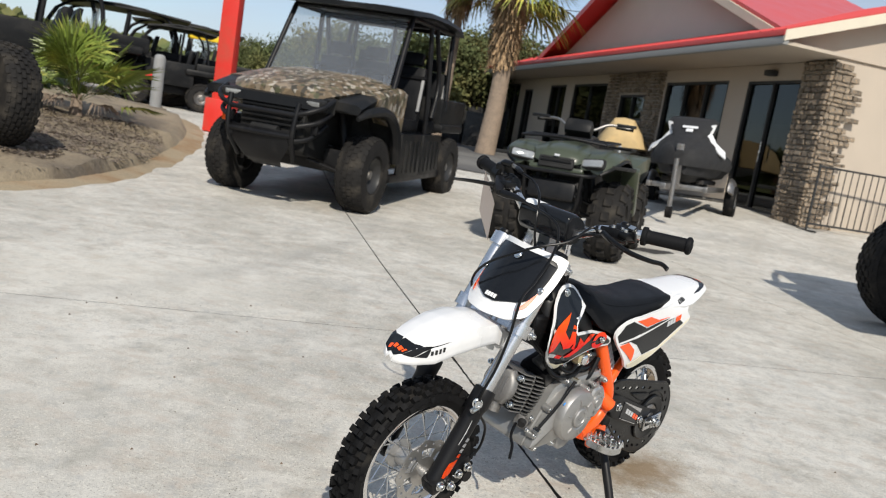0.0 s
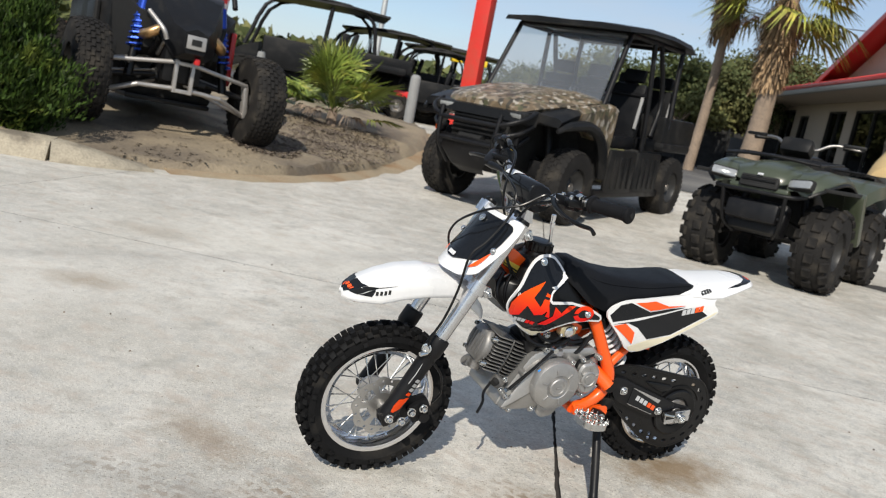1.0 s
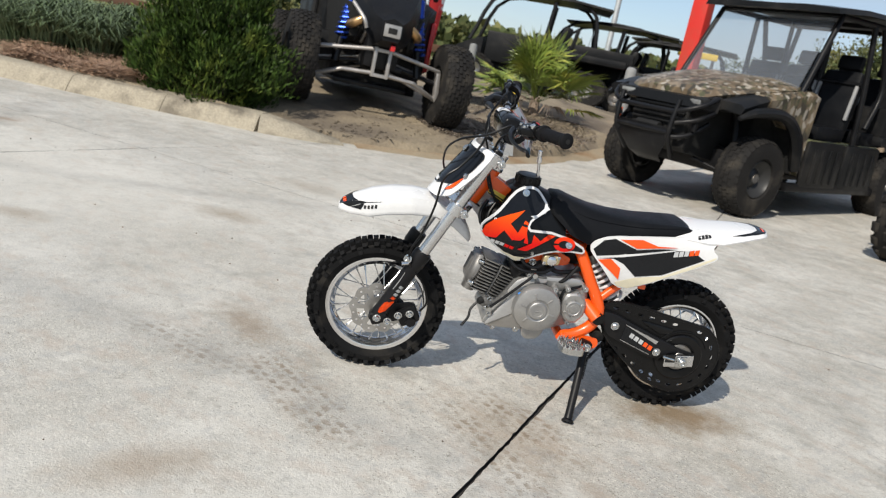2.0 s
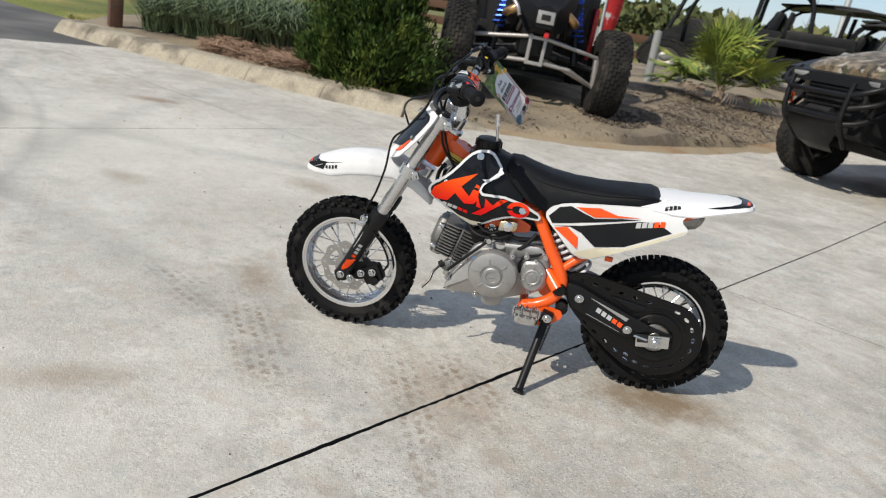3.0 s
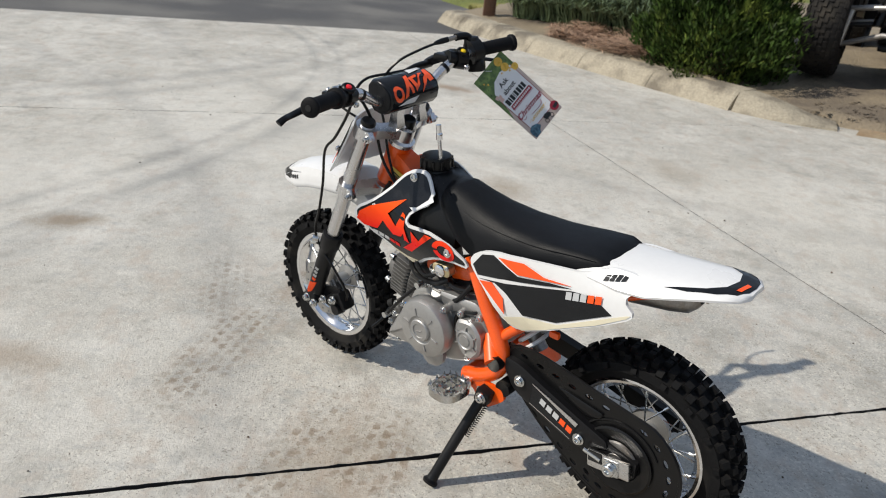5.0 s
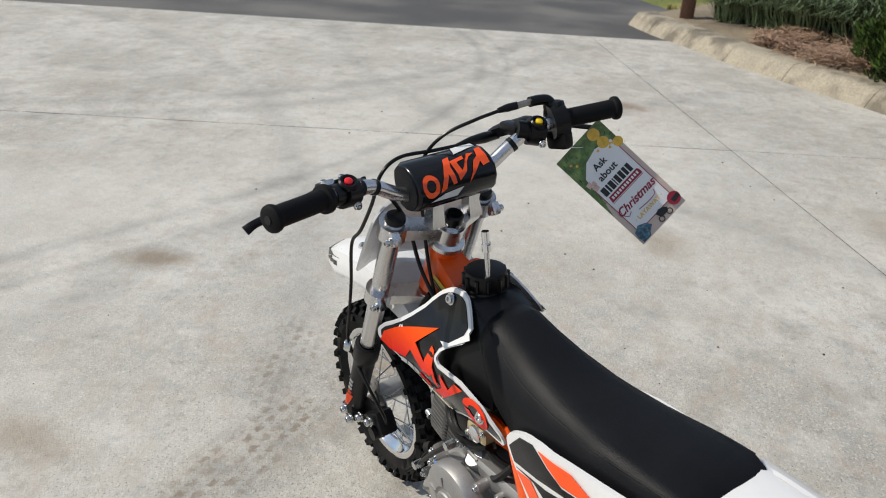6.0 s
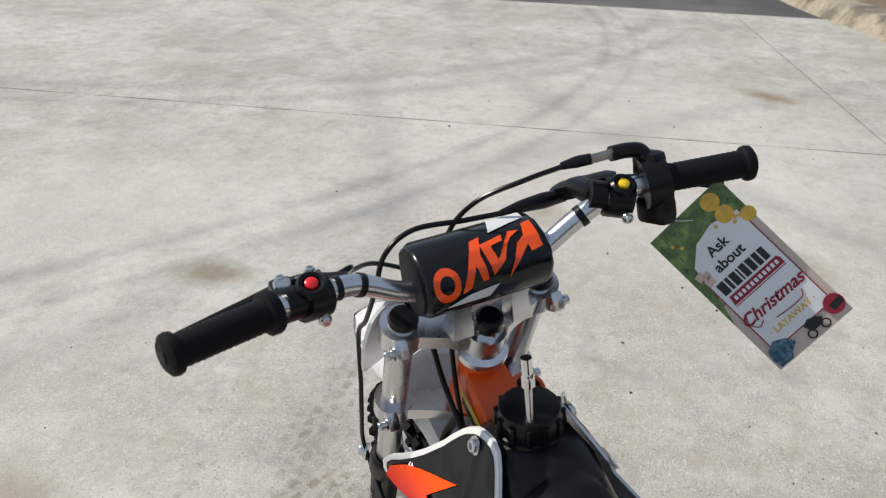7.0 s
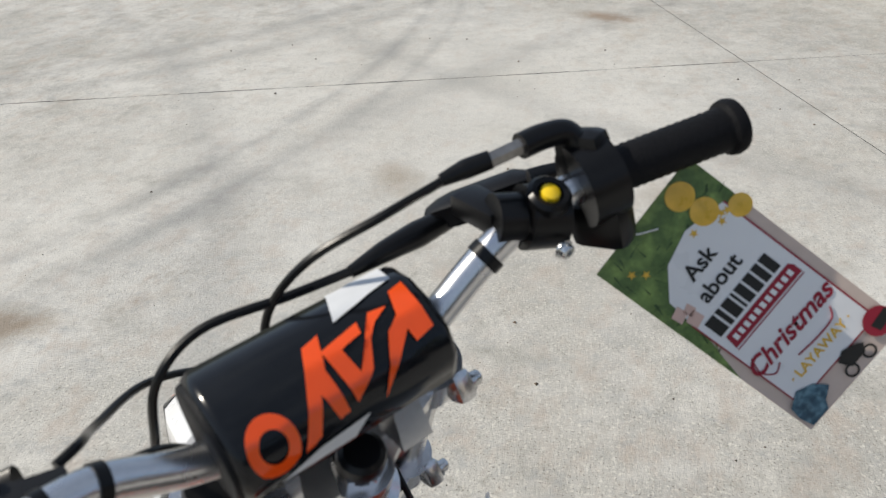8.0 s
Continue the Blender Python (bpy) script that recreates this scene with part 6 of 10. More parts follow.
def fan_leaf(bm, base, out, size, r, droop=0.25):
    """A palmetto fan: a stalk and a ring of pleated fingers."""
    out = Vector(out).normalized()
    side = out.cross(Vector((0, 0, 1)))
    side = side.normalized() if side.length > 0.01 else Vector((1, 0, 0))
    up = side.cross(out)
    hub = Vector(base) + out * size * 0.9
    q = bm.verts.new(Vector(base) + side * 0.008), bm.verts.new(Vector(base) - side * 0.008), bm.verts.new(hub - side * 0.006), bm.verts.new(hub + side * 0.006)
    bm.faces.new(q)
    n = 19
    for k in range(n):
        a = radians(-88 + 176 * k / (n - 1)) + r.gauss(0, 0.03)
        d = out * math.cos(a) + side * math.sin(a) + up * 0.12
        L = size * (0.75 + 0.25 * math.cos(a * 0.8)) * r.uniform(0.85, 1.1)
        tip = hub + d * L - Vector((0, 0, droop * L * (0.4 + 0.6 * abs(math.sin(a)))))
        mid = hub + d * L * 0.55
        w = d.cross(up).normalized() * size * 0.028
        v = [bm.verts.new(p) for p in (hub, mid + w + up * 0.01, tip, mid - w - up * 0.01)]
        bm.faces.new(v)


def palmetto(name, m, size, n, seed, material, label):
    r = random.Random(seed)
    t = empty(name, m)
    tagged(t, label, "palm")
    part("stub", tube(B(), [(0, 0, -0.1), (0, 0, 0.25)], [0.09, 0.06], 8), BARK, t)
    for k in range(n):
        a, e = r.uniform(0, 6.28), (r.uniform(0.0, 0.6) if k % 3 == 0 else r.uniform(0.5, 1.5))
        bm = B()
        fan_leaf(bm, (0, 0, 0.15), (math.cos(a) * math.cos(e), math.sin(a) * math.cos(e), math.sin(e)), size * r.uniform(0.75, 1.1), r)
        part("fan_leaf", bm, material, t, smooth=False)
    for k in range(4):
        a = r.uniform(0, 6.28)
        bm = B()
        fan_leaf(bm, (0, 0, 0.18), (math.cos(a), math.sin(a), r.uniform(-0.15, 0.12)), size * r.uniform(0.4, 0.6), r, 0.6)
        part("dead_leaf", bm, BARK, t, "dry brown leaf hanging at the base", smooth=False)
    return t


palmetto("palmetto", on_bed(-5.0, 9.3), 0.58, 44, 5, PALM, "bright yellow-green fan palmetto growing in the island bed")


def tall_palm(m, h, crown, seed, label, thatch=True, n=34, girth=1.0, skirt=1.0, drop=1.7, low=-0.75):
    r = random.Random(seed)
    t = empty("palm_tree", m)
    tagged(t, label, "palm tree")
    part("trunk", tube(B(), [(0, 0, -0.2), (0.1, 0.05, h * 0.4), (0.05, 0.1, h)], [0.24 * girth, 0.19 * girth, 0.2 * girth], 12, 8), BARK, t)
    top = Vector((0.05, 0.1, h))
    bm = B()
    for k in range(n):
        a, e = r.uniform(0, 6.28), r.uniform(low, 1.3)
        fan_leaf(bm, top, (math.cos(a) * math.cos(e), math.sin(a) * math.cos(e), math.sin(e)), crown * r.uniform(0.8, 1.15), r, 0.5)
    part("crown", bm, PALM_FAR, t, smooth=False)
    if thatch:
        bm = B()
        for k in range(2600):
            a, z = r.uniform(0, 6.28), r.uniform(0.0, drop)
            d = Vector((math.cos(a), math.sin(a), 0))
            p = top + d * 0.2 - Vector((0, 0, z))
            s = Vector((-d.y, d.x, 0)) * r.uniform(0.006, 0.016)
            e = p + d * r.uniform(0.12, 0.5) * skirt * (1 - 0.35 * z) - Vector((0, 0, r.uniform(0.35, 0.8))) + s * r.uniform(-5, 5)
            v = [bm.verts.new(q) for q in (p - s * 0.5, p + s * 0.5, e + s, e - s)]
            bm.faces.new(v)
        part("thatch", bm, THATCH, t, "hanging skirt of dead brown fronds", smooth=False)
    return t


tall_palm(Matrix.Translation((0.10, 19.75, grade(0, 19.7))), 4.35, 1.05, 3, "cabbage palm with yellowing fronds and a thick thatch skirt", n=64, girth=1.15, skirt=0.95, drop=1.6, low=-0.7)
tall_palm(Matrix.Translation((-1.25, 20.7, grade(0, 20.7))), 5.9, 0.8, 4, "slender palm with a skirt of dead brown fronds", n=16, girth=0.6, drop=2.1)


def leaf_tree(m, h, w, seed, label):
    """A far broadleaf: tapered trunk, limbs and a crown of loose leaf clumps."""
    r = random.Random(seed)
    t = empty("tree", m)
    tagged(t, label, "tree", "trees behind the lot")
    bm = B()
    tube(bm, [(0, 0, -0.3), (0.1, 0, h * 0.3), (0, 0.1, h * 0.62)], [0.16, 0.12, 0.06], 7, 4)
    spots = []
    for k in range(7):
        a = r.uniform(0, 6.28)
        e = Vector((w * 0.7 * math.cos(a) * r.uniform(0.4, 1), w * 0.7 * math.sin(a) * r.uniform(0.4, 1), h * r.uniform(0.45, 0.92)))
        tube(bm, [(0.05, 0, h * 0.32), (e.x * 0.5, e.y * 0.5, h * 0.3 + (e.z - h * 0.3) * 0.6), tuple(e)], [0.06, 0.04, 0.015], 5, 3)
        spots.append(e)
    part("trunk", bm, BARK, t)
    clumps = [(e + Vector((r.gauss(0, w * 0.22), r.gauss(0, w * 0.22), r.gauss(0, h * 0.10))), r.uniform(0.14, 0.3) * w) for e in spots for _ in range(6)]
    vs, fs = [], []
    for _ in range(15000):
        c, q = r.choice(clumps)
        p = c + Vector((r.gauss(0, q * 0.5), r.gauss(0, q * 0.5), r.gauss(0, q * 0.42)))
        a, b = Vector((r.gauss(0, 1), r.gauss(0, 1), r.gauss(0, 1))).normalized(), Vector((r.gauss(0, 1), r.gauss(0, 1), r.gauss(0, 1)))
        b = a.cross(b).normalized()
        L = r.uniform(0.04, 0.09)
        k = len(vs)
        vs += [tuple(p - a * L), tuple(p + b * L * 0.6), tuple(p + a * L), tuple(p - b * L * 0.6)]
        fs.append((k, k + 1, k + 2, k + 3))
    from_lists("crown", vs, fs, WOODS, t)
    return t


first_tree = leaf_tree(Matrix.Translation((-2.6, 27.0, grade(0, 27))), 3.3, 2.4, 50, "dark green broadleaf tree behind the lot")
second_tree = leaf_tree(Matrix.Translation((-5.4, 33.0, grade(0, 33))), 3.7, 2.8, 51, "dark green broadleaf tree behind the lot")
rr = random.Random(9)
for k, (tx, ty, sc) in enumerate(((-0.6, 29, 1.0), (-1.6, 31, 1.1), (0.3, 31.5, 1.05), (1.0, 34, 1.25), (2.6, 40, 1.5), (-3.6, 37, 1.1), (-7.5, 38, 1.0), (-9.8, 45, 1.2), (-12, 42, 0.95), (-1.9, 42, 1.3), (0.4, 47, 1.5), (-16, 56, 1.2), (-5.2, 50, 1.3))):
    copy_thing(first_tree if k % 2 else second_tree, Matrix.Translation((tx, ty, grade(tx, ty))) @ pose(0, 0, 0, 0, 0, rr.uniform(0, 360)) @ Matrix.Diagonal((sc, sc, sc * 0.95, 1)))

# far woods all along the horizon
vs, fs = [], []
for _ in range(42000):
    a = rr.uniform(radians(95), radians(235))
    d = rr.uniform(95, 150)
    x, y = d * math.cos(a), d * math.sin(a)
    top = 5.6 + 2.2 * noise.noise((a * 9, 0, 2)) + 1.2 * noise.noise((a * 41, 0, 3))
    z = top * rr.random() ** 0.7
    L = rr.uniform(0.4, 1.0)
    u = Vector((rr.gauss(0, 1), rr.gauss(0, 1), rr.gauss(0, 1))).normalized() * L
    w = u.cross(Vector((rr.gauss(0, 1), rr.gauss(0, 1), rr.gauss(0, 1)))).normalized() * L * 0.7
    p = Vector((x, y, z + 0.3))
    k = len(vs)
    vs += [tuple(p - u), tuple(p + w), tuple(p + u), tuple(p - w)]
    fs.append((k, k + 1, k + 2, k + 3))
tagged(from_lists("far_woods", vs, fs, WOODS), "long line of dark woods on the horizon", "woods", kind="stuff")


# ---- posts, poles, rails ----
def simple_thing(name, bm, mat, label, category, m=None):
    return tagged(part(name, bm, mat, m=m), label, category)


RED_AT = (-4.15, 12.1)
red = empty("sign_post", Matrix.Translation((*RED_AT, island_height(*RED_AT) if inside(*RED_AT, BED) else grade(*RED_AT))))
tagged(red, "tall square red-painted steel sign post with a wider base", "post")
part("column", box(B(), (0, 0, 2.9), (0.26, 0.26, 5.4), bevel=0.015), POST_RED, red)
part("base", box(B(), (0, 0, 0.26), (0.40, 0.40, 0.52), bevel=0.015), POST_RED, red)
banner = empty("feather_flag", Matrix.Translation((-6.64, 8.47, island_height(-6.64, 8.47))))
tagged(banner, "red feather flag with white streaks on a thin pole", "flag")
part("pole", rod(B(), (0, 0, 0), (0, 0, 2.6), 0.018), GALV, banner)
bm = B()
rings = []
for k in range(16):
    f = k / 15
    w = 0.42 * math.sin(min(1, 0.25 + f * 1.1) * 1.57) * (1 if f < 0.8 else 1 - (f - 0.8) * 3)
    rings.append([(0.01, 0.02, 0.55 + 2.0 * f), (0.06 * math.sin(f * 7), 0.02 + w * 0.5, 0.5 + 2.0 * f), (0.03 * math.sin(f * 9 + 1), 0.02 + w, 0.48 + 2.0 * f)])
loft(bm, rings, closed=False)
bmesh.ops.solidify(bm, geom=bm.faces[:], thickness=0.003)
part("cloth", bm, shader("red_flag_cloth", (0.62, 0.03, 0.03), 0.8, vary=0.1, scale=4, fine=60, bump=0.1, other=(0.75, 0.70, 0.68), mix=(0.56, 0.6)), banner, "red and white printed cloth")
simple_thing("bollard", lathe(B(), [(0.0, -0.2), (0.095, -0.2), (0.095, 0.88), (0.085, 0.93), (0.05, 0.96), (0.0, 0.965)], seg=20), POST_GREY, "grey steel bollard at the edge of the lot", "bollard", Matrix.Translation((-5.55, 12.9, island_height(-5.55, 12.9) - 0.1)))
simple_thing("bollard", lathe(B(), [(0.0, -0.2), (0.06, -0.2), (0.06, 0.70), (0.05, 0.74), (0.0, 0.75)], seg=16), POST_GREY, "slim grey steel post beside the palmetto", "bollard", Matrix.Translation((-6.4, 9.4, island_height(-6.4, 9.4))))
simple_thing("timber_post", box(B(), (0, 0, 0.55), (0.15, 0.15, 1.3), bevel=0.012), WOODPOST, "dark brown timber post at the lawn's corner", "post", Matrix.Translation((-8.12, 2.24, 0.02)))
simple_thing("light_pole", tube(B(), [(0, 0, -0.2), (0, 0, 9.0)], [0.10, 0.06], 12), GALV, "tall pale concrete light pole", "pole", Matrix.Translation((-11.15, 21.5, grade(0, 21.5))))
rail = empty("guard_rail", Matrix.Translation((-17.0, 14.0, 0.3)) @ pose(0, 0, 0, 0, 0, 52))
tagged(rail, "timber rail fence beyond the lawn, rails coloured dark for shade, grey posts", "fence")
for k in range(9):
    part("post", box(B(), (-12 + 3 * k, 0, 0.45), (0.14, 0.14, 1.1), bevel=0.01), POST_GREY, rail)
# rails take the dark timber colour to stand in for their shade
for z in (0.42, 0.86):
    part("rail", box(B(), (0, 0, z), (24.6, 0.06, 0.22), bevel=0.01), WOODPOST, rail)
# dark gate and bin by the shop's far end
simple_thing("waste_bin", box(B(), (0, 0, 0.55), (0.8, 0.9, 1.1), bevel=0.04), FENCE_BLACK, "dark waste bin beside the shop", "bin", Matrix.Translation((-0.25, 25.5, grade(0, 25.5))))
screen = empty("screen_fence", Matrix.Translation((-2.6, 26.3, grade(0, 26))))
tagged(screen, "black mesh screen fence across the back drive", "fence")
part("mesh", box(B(), (1.0, 0, 0.65), (4.6, 0.03, 1.3)), BLACK_COVER, screen)
for k in range(4):
    part("post", rod(B(), (-1.2 + 1.5 * k, -0.05, 0), (-1.2 + 1.5 * k, -0.05, 1.4), 0.03), FENCE_BLACK, screen)
# service wire over the lot
simple_thing("overhead_wire", tube(B(), [(-9, 25, 7.2), (0, 27, 5.6), (9, 29, 6.6)], 0.014, 5, 8), FENCE_BLACK, "thin black service wire crossing above the lot", "wire")


# ---- row of side-by-sides parked beyond the island ----
def parked_utv(m, label, roof=True):
    t = empty("parked_buggy", m)
    tagged(t, label, "utility vehicle", "row of parked buggies")
    R = 0.34
    for wx in (0.58, -0.85):
        for s in (1, -1):
            off_road_wheel(t, pose(wx, s * 0.62, R, 0, 0, 0 if s > 0 else 180), R, 0.24, 18, 0.025, 0.17, DUSTY, STEEL, 3, "wheel", 9)
    part("frame", box(B(), (-0.15, 0, 0.45), (1.9, 0.9, 0.22), bevel=0.04), SATIN, t)
    bm = B()
    loft(bm, [[(xx, -w, z0), (xx, w, z0), (xx, w, z1), (xx, 0, z1 + 0.04), (xx, -w, z1)] for xx, w, z0, z1 in ((0.86, 0.45, 0.5, 0.58), (0.80, 0.60, 0.5, 0.70), (0.62, 0.66, 0.55, 0.86), (0.45, 0.68, 0.5, 0.96))])
    part("hood", bm, UTV_BODY, t)
    for s in (1, -1):
        part("door", box(B(), (-0.12, s * 0.68, 0.82), (1.05, 0.05, 0.56), bevel=0.03), UTV_BODY, t)
        part("fender", box(B(), (-0.9, s * 0.62, 0.92), (0.9, 0.30, 0.14), bevel=0.05), UTV_BODY, t)
        bars("cage_tube", [[(0.62, s * 0.64, 0.88), (0.30, s * 0.58, 1.82), (-0.75, s * 0.58, 1.86), (-0.95, s * 0.62, 1.0)], [(-0.30, s * 0.6, 1.0), (-0.35, s * 0.58, 1.84)]], 0.026, SATIN, t)
    part("bulkhead", box(B(), (-0.66, 0, 1.14), (0.05, 1.16, 0.62), (0, -6, 0), bevel=0.015), UTV_BODY, t)
    part("cargo_bed", box(B(), (-1.05, 0, 1.02), (0.75, 1.3, 0.26), bevel=0.04), UTV_BODY, t)
    for y in (-0.3, 0.3):
        seat_of(t, -0.25, y, 0.82, 0.44, VINYL)
    if roof:
        bm = B()
        loft(bm, [[(xx, -0.68, z - 0.04), (xx, -0.66, z), (xx, 0, z + 0.02), (xx, 0.66, z), (xx, 0.68, z - 0.04)] for xx, z in ((0.42, 1.86), (0.1, 1.91), (-0.6, 1.93), (-1.05, 1.88))])
        part("roof", bm, UTV_BODY, t)
    pane = part("rear_window", box(B(), (-0.88, 0, 1.46), (0.012, 1.1, 0.6), (0, -6, 0)), SCREEN, t)
    pane.visible_shadow = False
    return t


PU = parked_utv(Matrix.Translation((-9.05, 14.2, grade(0, 14.2))) @ pose(0, 0, 0, 0, 0, 213) @ Matrix.Diagonal((1.7, 1.1, 1.1, 1)), "long black side-by-side parked beyond the island")
for k, (px, py, rz) in enumerate(((-8.35, 16.2, 205), (-7.9, 18.6, 200))):
    copy_thing(PU, Matrix.Translation((px, py, grade(0, py))) @ pose(0, 0, 0, 0, 0, rz) @ Matrix.Diagonal((1, 1, 0.88, 1)))
RB = parked_utv(Matrix.Translation((-6.75, 15.9, grade(0, 15.9))) @ pose(0, 0, 0, 0, 0, 205) @ Matrix.Diagonal((0.9, 0.95, 0.84, 1)), "black side-by-side with red lower panels parked behind the bollard")
for s in (1, -1):
    part("skirt_panel", box(B(), (0.45, s * 0.72, 0.66), (0.5, 0.04, 0.16), bevel=0.015), UTV_RED, RB, "red lower side panel")
gantry = empty("yellow_beam", Matrix.Translation((-6.41, 17.38, grade(0, 17.4))) @ pose(0, 0, 0, 0, 0, 20))
tagged(gantry, "yellow steel beam on two dark posts behind parked buggies", "beam")
part("beam", box(B(), (0, 0, 1.60), (0.90, 0.10, 0.14), bevel=0.02), shader("yellow_paint", (0.75, 0.52, 0.02), 0.45, vary=0.08), gantry)
for q in (-0.36, 0.36):
    part("post", box(B(), (q, 0, 0.76), (0.07, 0.07, 1.54), bevel=0.01), FENCE_BLACK, gantry)


# ---- the small motorbike: x ahead, y to its left, z up, leaning on its stand ----
BIKE_M = pose(0.5705, 2.1449, 0.0, -6.5, 0, -131.6)
bike = empty("dirt_bike", BIKE_M)
tagged(bike, "small white, black and orange dirt bike leaning on its side stand", "motorbike")


def knobby_wheel(name, c, R, W, rim_r, spokes, seed, hub_r):
    """A spoked wheel: hub with spokes, alloy rim and knobbed tyre, at c, its axle along y."""
    at = Matrix.Translation(c)
    h = W / 2
    hub = part(name, lathe(B(), [(0.0, -0.062), (0.012, -0.062), (0.012, -0.045), (hub_r, -0.042), (hub_r, -0.032), (hub_r * 0.6, -0.026), (hub_r * 0.55, 0.026), (hub_r, 0.032), (hub_r, 0.042), (0.012, 0.045), (0.012, 0.062), (0.0, 0.062)], pose(0, 0, 0, -90), 28), CAST, bike, "cast alloy wheel hub", m=at)
    side = R * 0.965
    prof = [(rim_r - 0.004, -h * 0.62), (rim_r + 0.006, -h * 0.78), (rim_r + (R - rim_r) * 0.35, -h * 1.0), (rim_r + (R - rim_r) * 0.62, -h * 0.97), (side - 0.014, -h * 0.80), (side - 0.006, -h * 0.5), (side - 0.003, 0),
            (side - 0.006, h * 0.5), (side - 0.014, h * 0.80), (rim_r + (R - rim_r) * 0.62, h * 0.97), (rim_r + (R - rim_r) * 0.35, h * 1.0), (rim_r + 0.006, h * 0.78), (rim_r - 0.004, h * 0.62)]
    bm = lathe(B(), prof, pose(0, 0, 0, -90), 72)
    n = 36

    kinds, knobs = {}, []

    def block(a, rad, y, tilt, size, twist=0.0):
        knobs.append((size, pose(0, 0, 0, 0, math.degrees(-a), 0) @ Matrix.Translation((rad, y, 0)) @ pose(0, 0, 0, twist, 0, tilt)))

    for k in range(n):
        a = 2 * math.pi * k / n
        half = math.pi / n
        for s in (1, -1):
            block(a, R - 0.007, s * h * 0.19, 0, (0.016, W * 0.17, 0.014))
            block(a + half, R - 0.009, s * h * 0.54, 14 * s, (0.016, W * 0.18, 0.016))
            block(a, R - 0.016, s * h * 0.86, 38 * s, (0.017, W * 0.19, 0.015), 4 * s)
            if k % 2 == 0:
                block(a + half, R - 0.031, s * h * 1.0, 68 * s, (0.010, 0.012, 0.013))
    part("tyre", bm, RUBBER, hub, "black knobbed off-road tyre", angle=30)
    for size, mm in knobs:
        if size in kinds:
            again(kinds[size], mm)
            continue
        kb = B()
        for v in bmesh.ops.create_cube(kb, size=1.0, matrix=Matrix.Diagonal((*size, 1)))["verts"]:
            if v.co.x > 0:
                v.co = v.co * 0.9 + Vector((0.0005, 0, 0))
        kinds[size] = part("knob", kb, RUBBER, hub, m=mm, smooth=False)
    rp = [(rim_r + 0.004, h * 0.70), (rim_r - 0.003, h * 0.74), (rim_r - 0.010, h * 0.66), (rim_r - 0.013, h * 0.50), (rim_r - 0.024, h * 0.22), (rim_r - 0.026, 0), (rim_r - 0.024, -h * 0.22), (rim_r - 0.013, -h * 0.50), (rim_r - 0.010, -h * 0.66), (rim_r - 0.003, -h * 0.74), (rim_r + 0.004, -h * 0.70), (rim_r - 0.008, 0)]
    part("rim", lathe(B(), rp, pose(0, 0, 0, -90), 72, True), CHROME, hub, "polished alloy rim")
    spoke = None
    for k in range(spokes):
        s = 1 if k % 2 else -1
        a = 2 * math.pi * k / spokes
        cross = (0.55 if (k // 2) % 2 else -0.55)
        p0 = (hub_r * 0.93 * math.cos(a + cross), s * 0.036, hub_r * 0.93 * math.sin(a + cross))
        p1 = ((rim_r - 0.024) * math.cos(a), s * 0.006, (rim_r - 0.024) * math.sin(a))
        bm = rod(B(), p0, p1, 0.0016, seg=6)
        rod(bm, Vector(p1) - (Vector(p1) - Vector(p0)).normalized() * 0.014, p1, 0.003, seg=6)
        part("spoke", bm, ZINC, hub)
    return hub


FC, RC = Vector((0.910, 0, 0.2025)), Vector((-0.011, 0, 0.2075))
fw = knobby_wheel("front_wheel", FC, 0.203, 0.068, 0.146, 28, 1, 0.036)
knobby_wheel("rear_wheel", RC, 0.208, 0.082, 0.143, 28, 2, 0.045)


def bolt(p, axis, r, h, parent=None, mat=None):
    """A bolt head with a washer and a socket."""
    p, axis = Vector(p), Vector(axis).normalized()
    bm = B()
    lathe(bm, [(0.0, 0.0), (r * 1.35, 0.0), (r * 1.35, h * 0.25), (r, h * 0.28), (r, h * 0.85), (r * 0.86, h), (r * 0.5, h), (r * 0.46, h * 0.6), (0.0, h * 0.6)], aim(p, p + axis), 12)
    return part("bolt", bm, mat or ZINC, parent or bike)


# front brake disc, with wavy rim and holes
hs = [ring_of(0.068 * math.cos(a), 0.068 * math.sin(a), 0.0036, 8) for a in [2 * math.pi * k / 18 for k in range(18)]]
for k in range(6):
    a0 = 2 * math.pi * k / 6
    turn = [a0 + 0.16 + 0.73 * j / 5 for j in range(6)]
    hs.append([(0.0575 * math.cos(a), 0.0575 * math.sin(a)) for a in turn] + [(0.036 * math.cos(a), 0.036 * math.sin(a)) for a in turn[::-1]])
wave = [((0.077 + 0.0035 * math.cos(9 * a)) * math.cos(a), (0.077 + 0.0035 * math.cos(9 * a)) * math.sin(a)) for a in [2 * math.pi * k / 72 for k in range(72)]]
part("brake_disc", plate(B(), wave, lambda a, b, d: (a, 0.046 + d, b), 0.003, hs), DISC, fw, "drilled steel brake disc")
part("axle", rod(B(), FC + Vector((0, -0.10, 0)), FC + Vector((0, 0.10, 0)), 0.0075), ZINC, bike)

# fork: chromed upper tubes in black lower legs
FT, FB = Vector((0.679, 0, 0.720)), Vector((0.913, 0, 0.190))
FD = (FB - FT).normalized()


def fork(d, y):
    """A point d metres down the fork's line from its top."""
    p = FT + FD * (d if d < 0.3 else d - 0.018)
    return Vector((p.x, y, p.z))


FY = 0.085
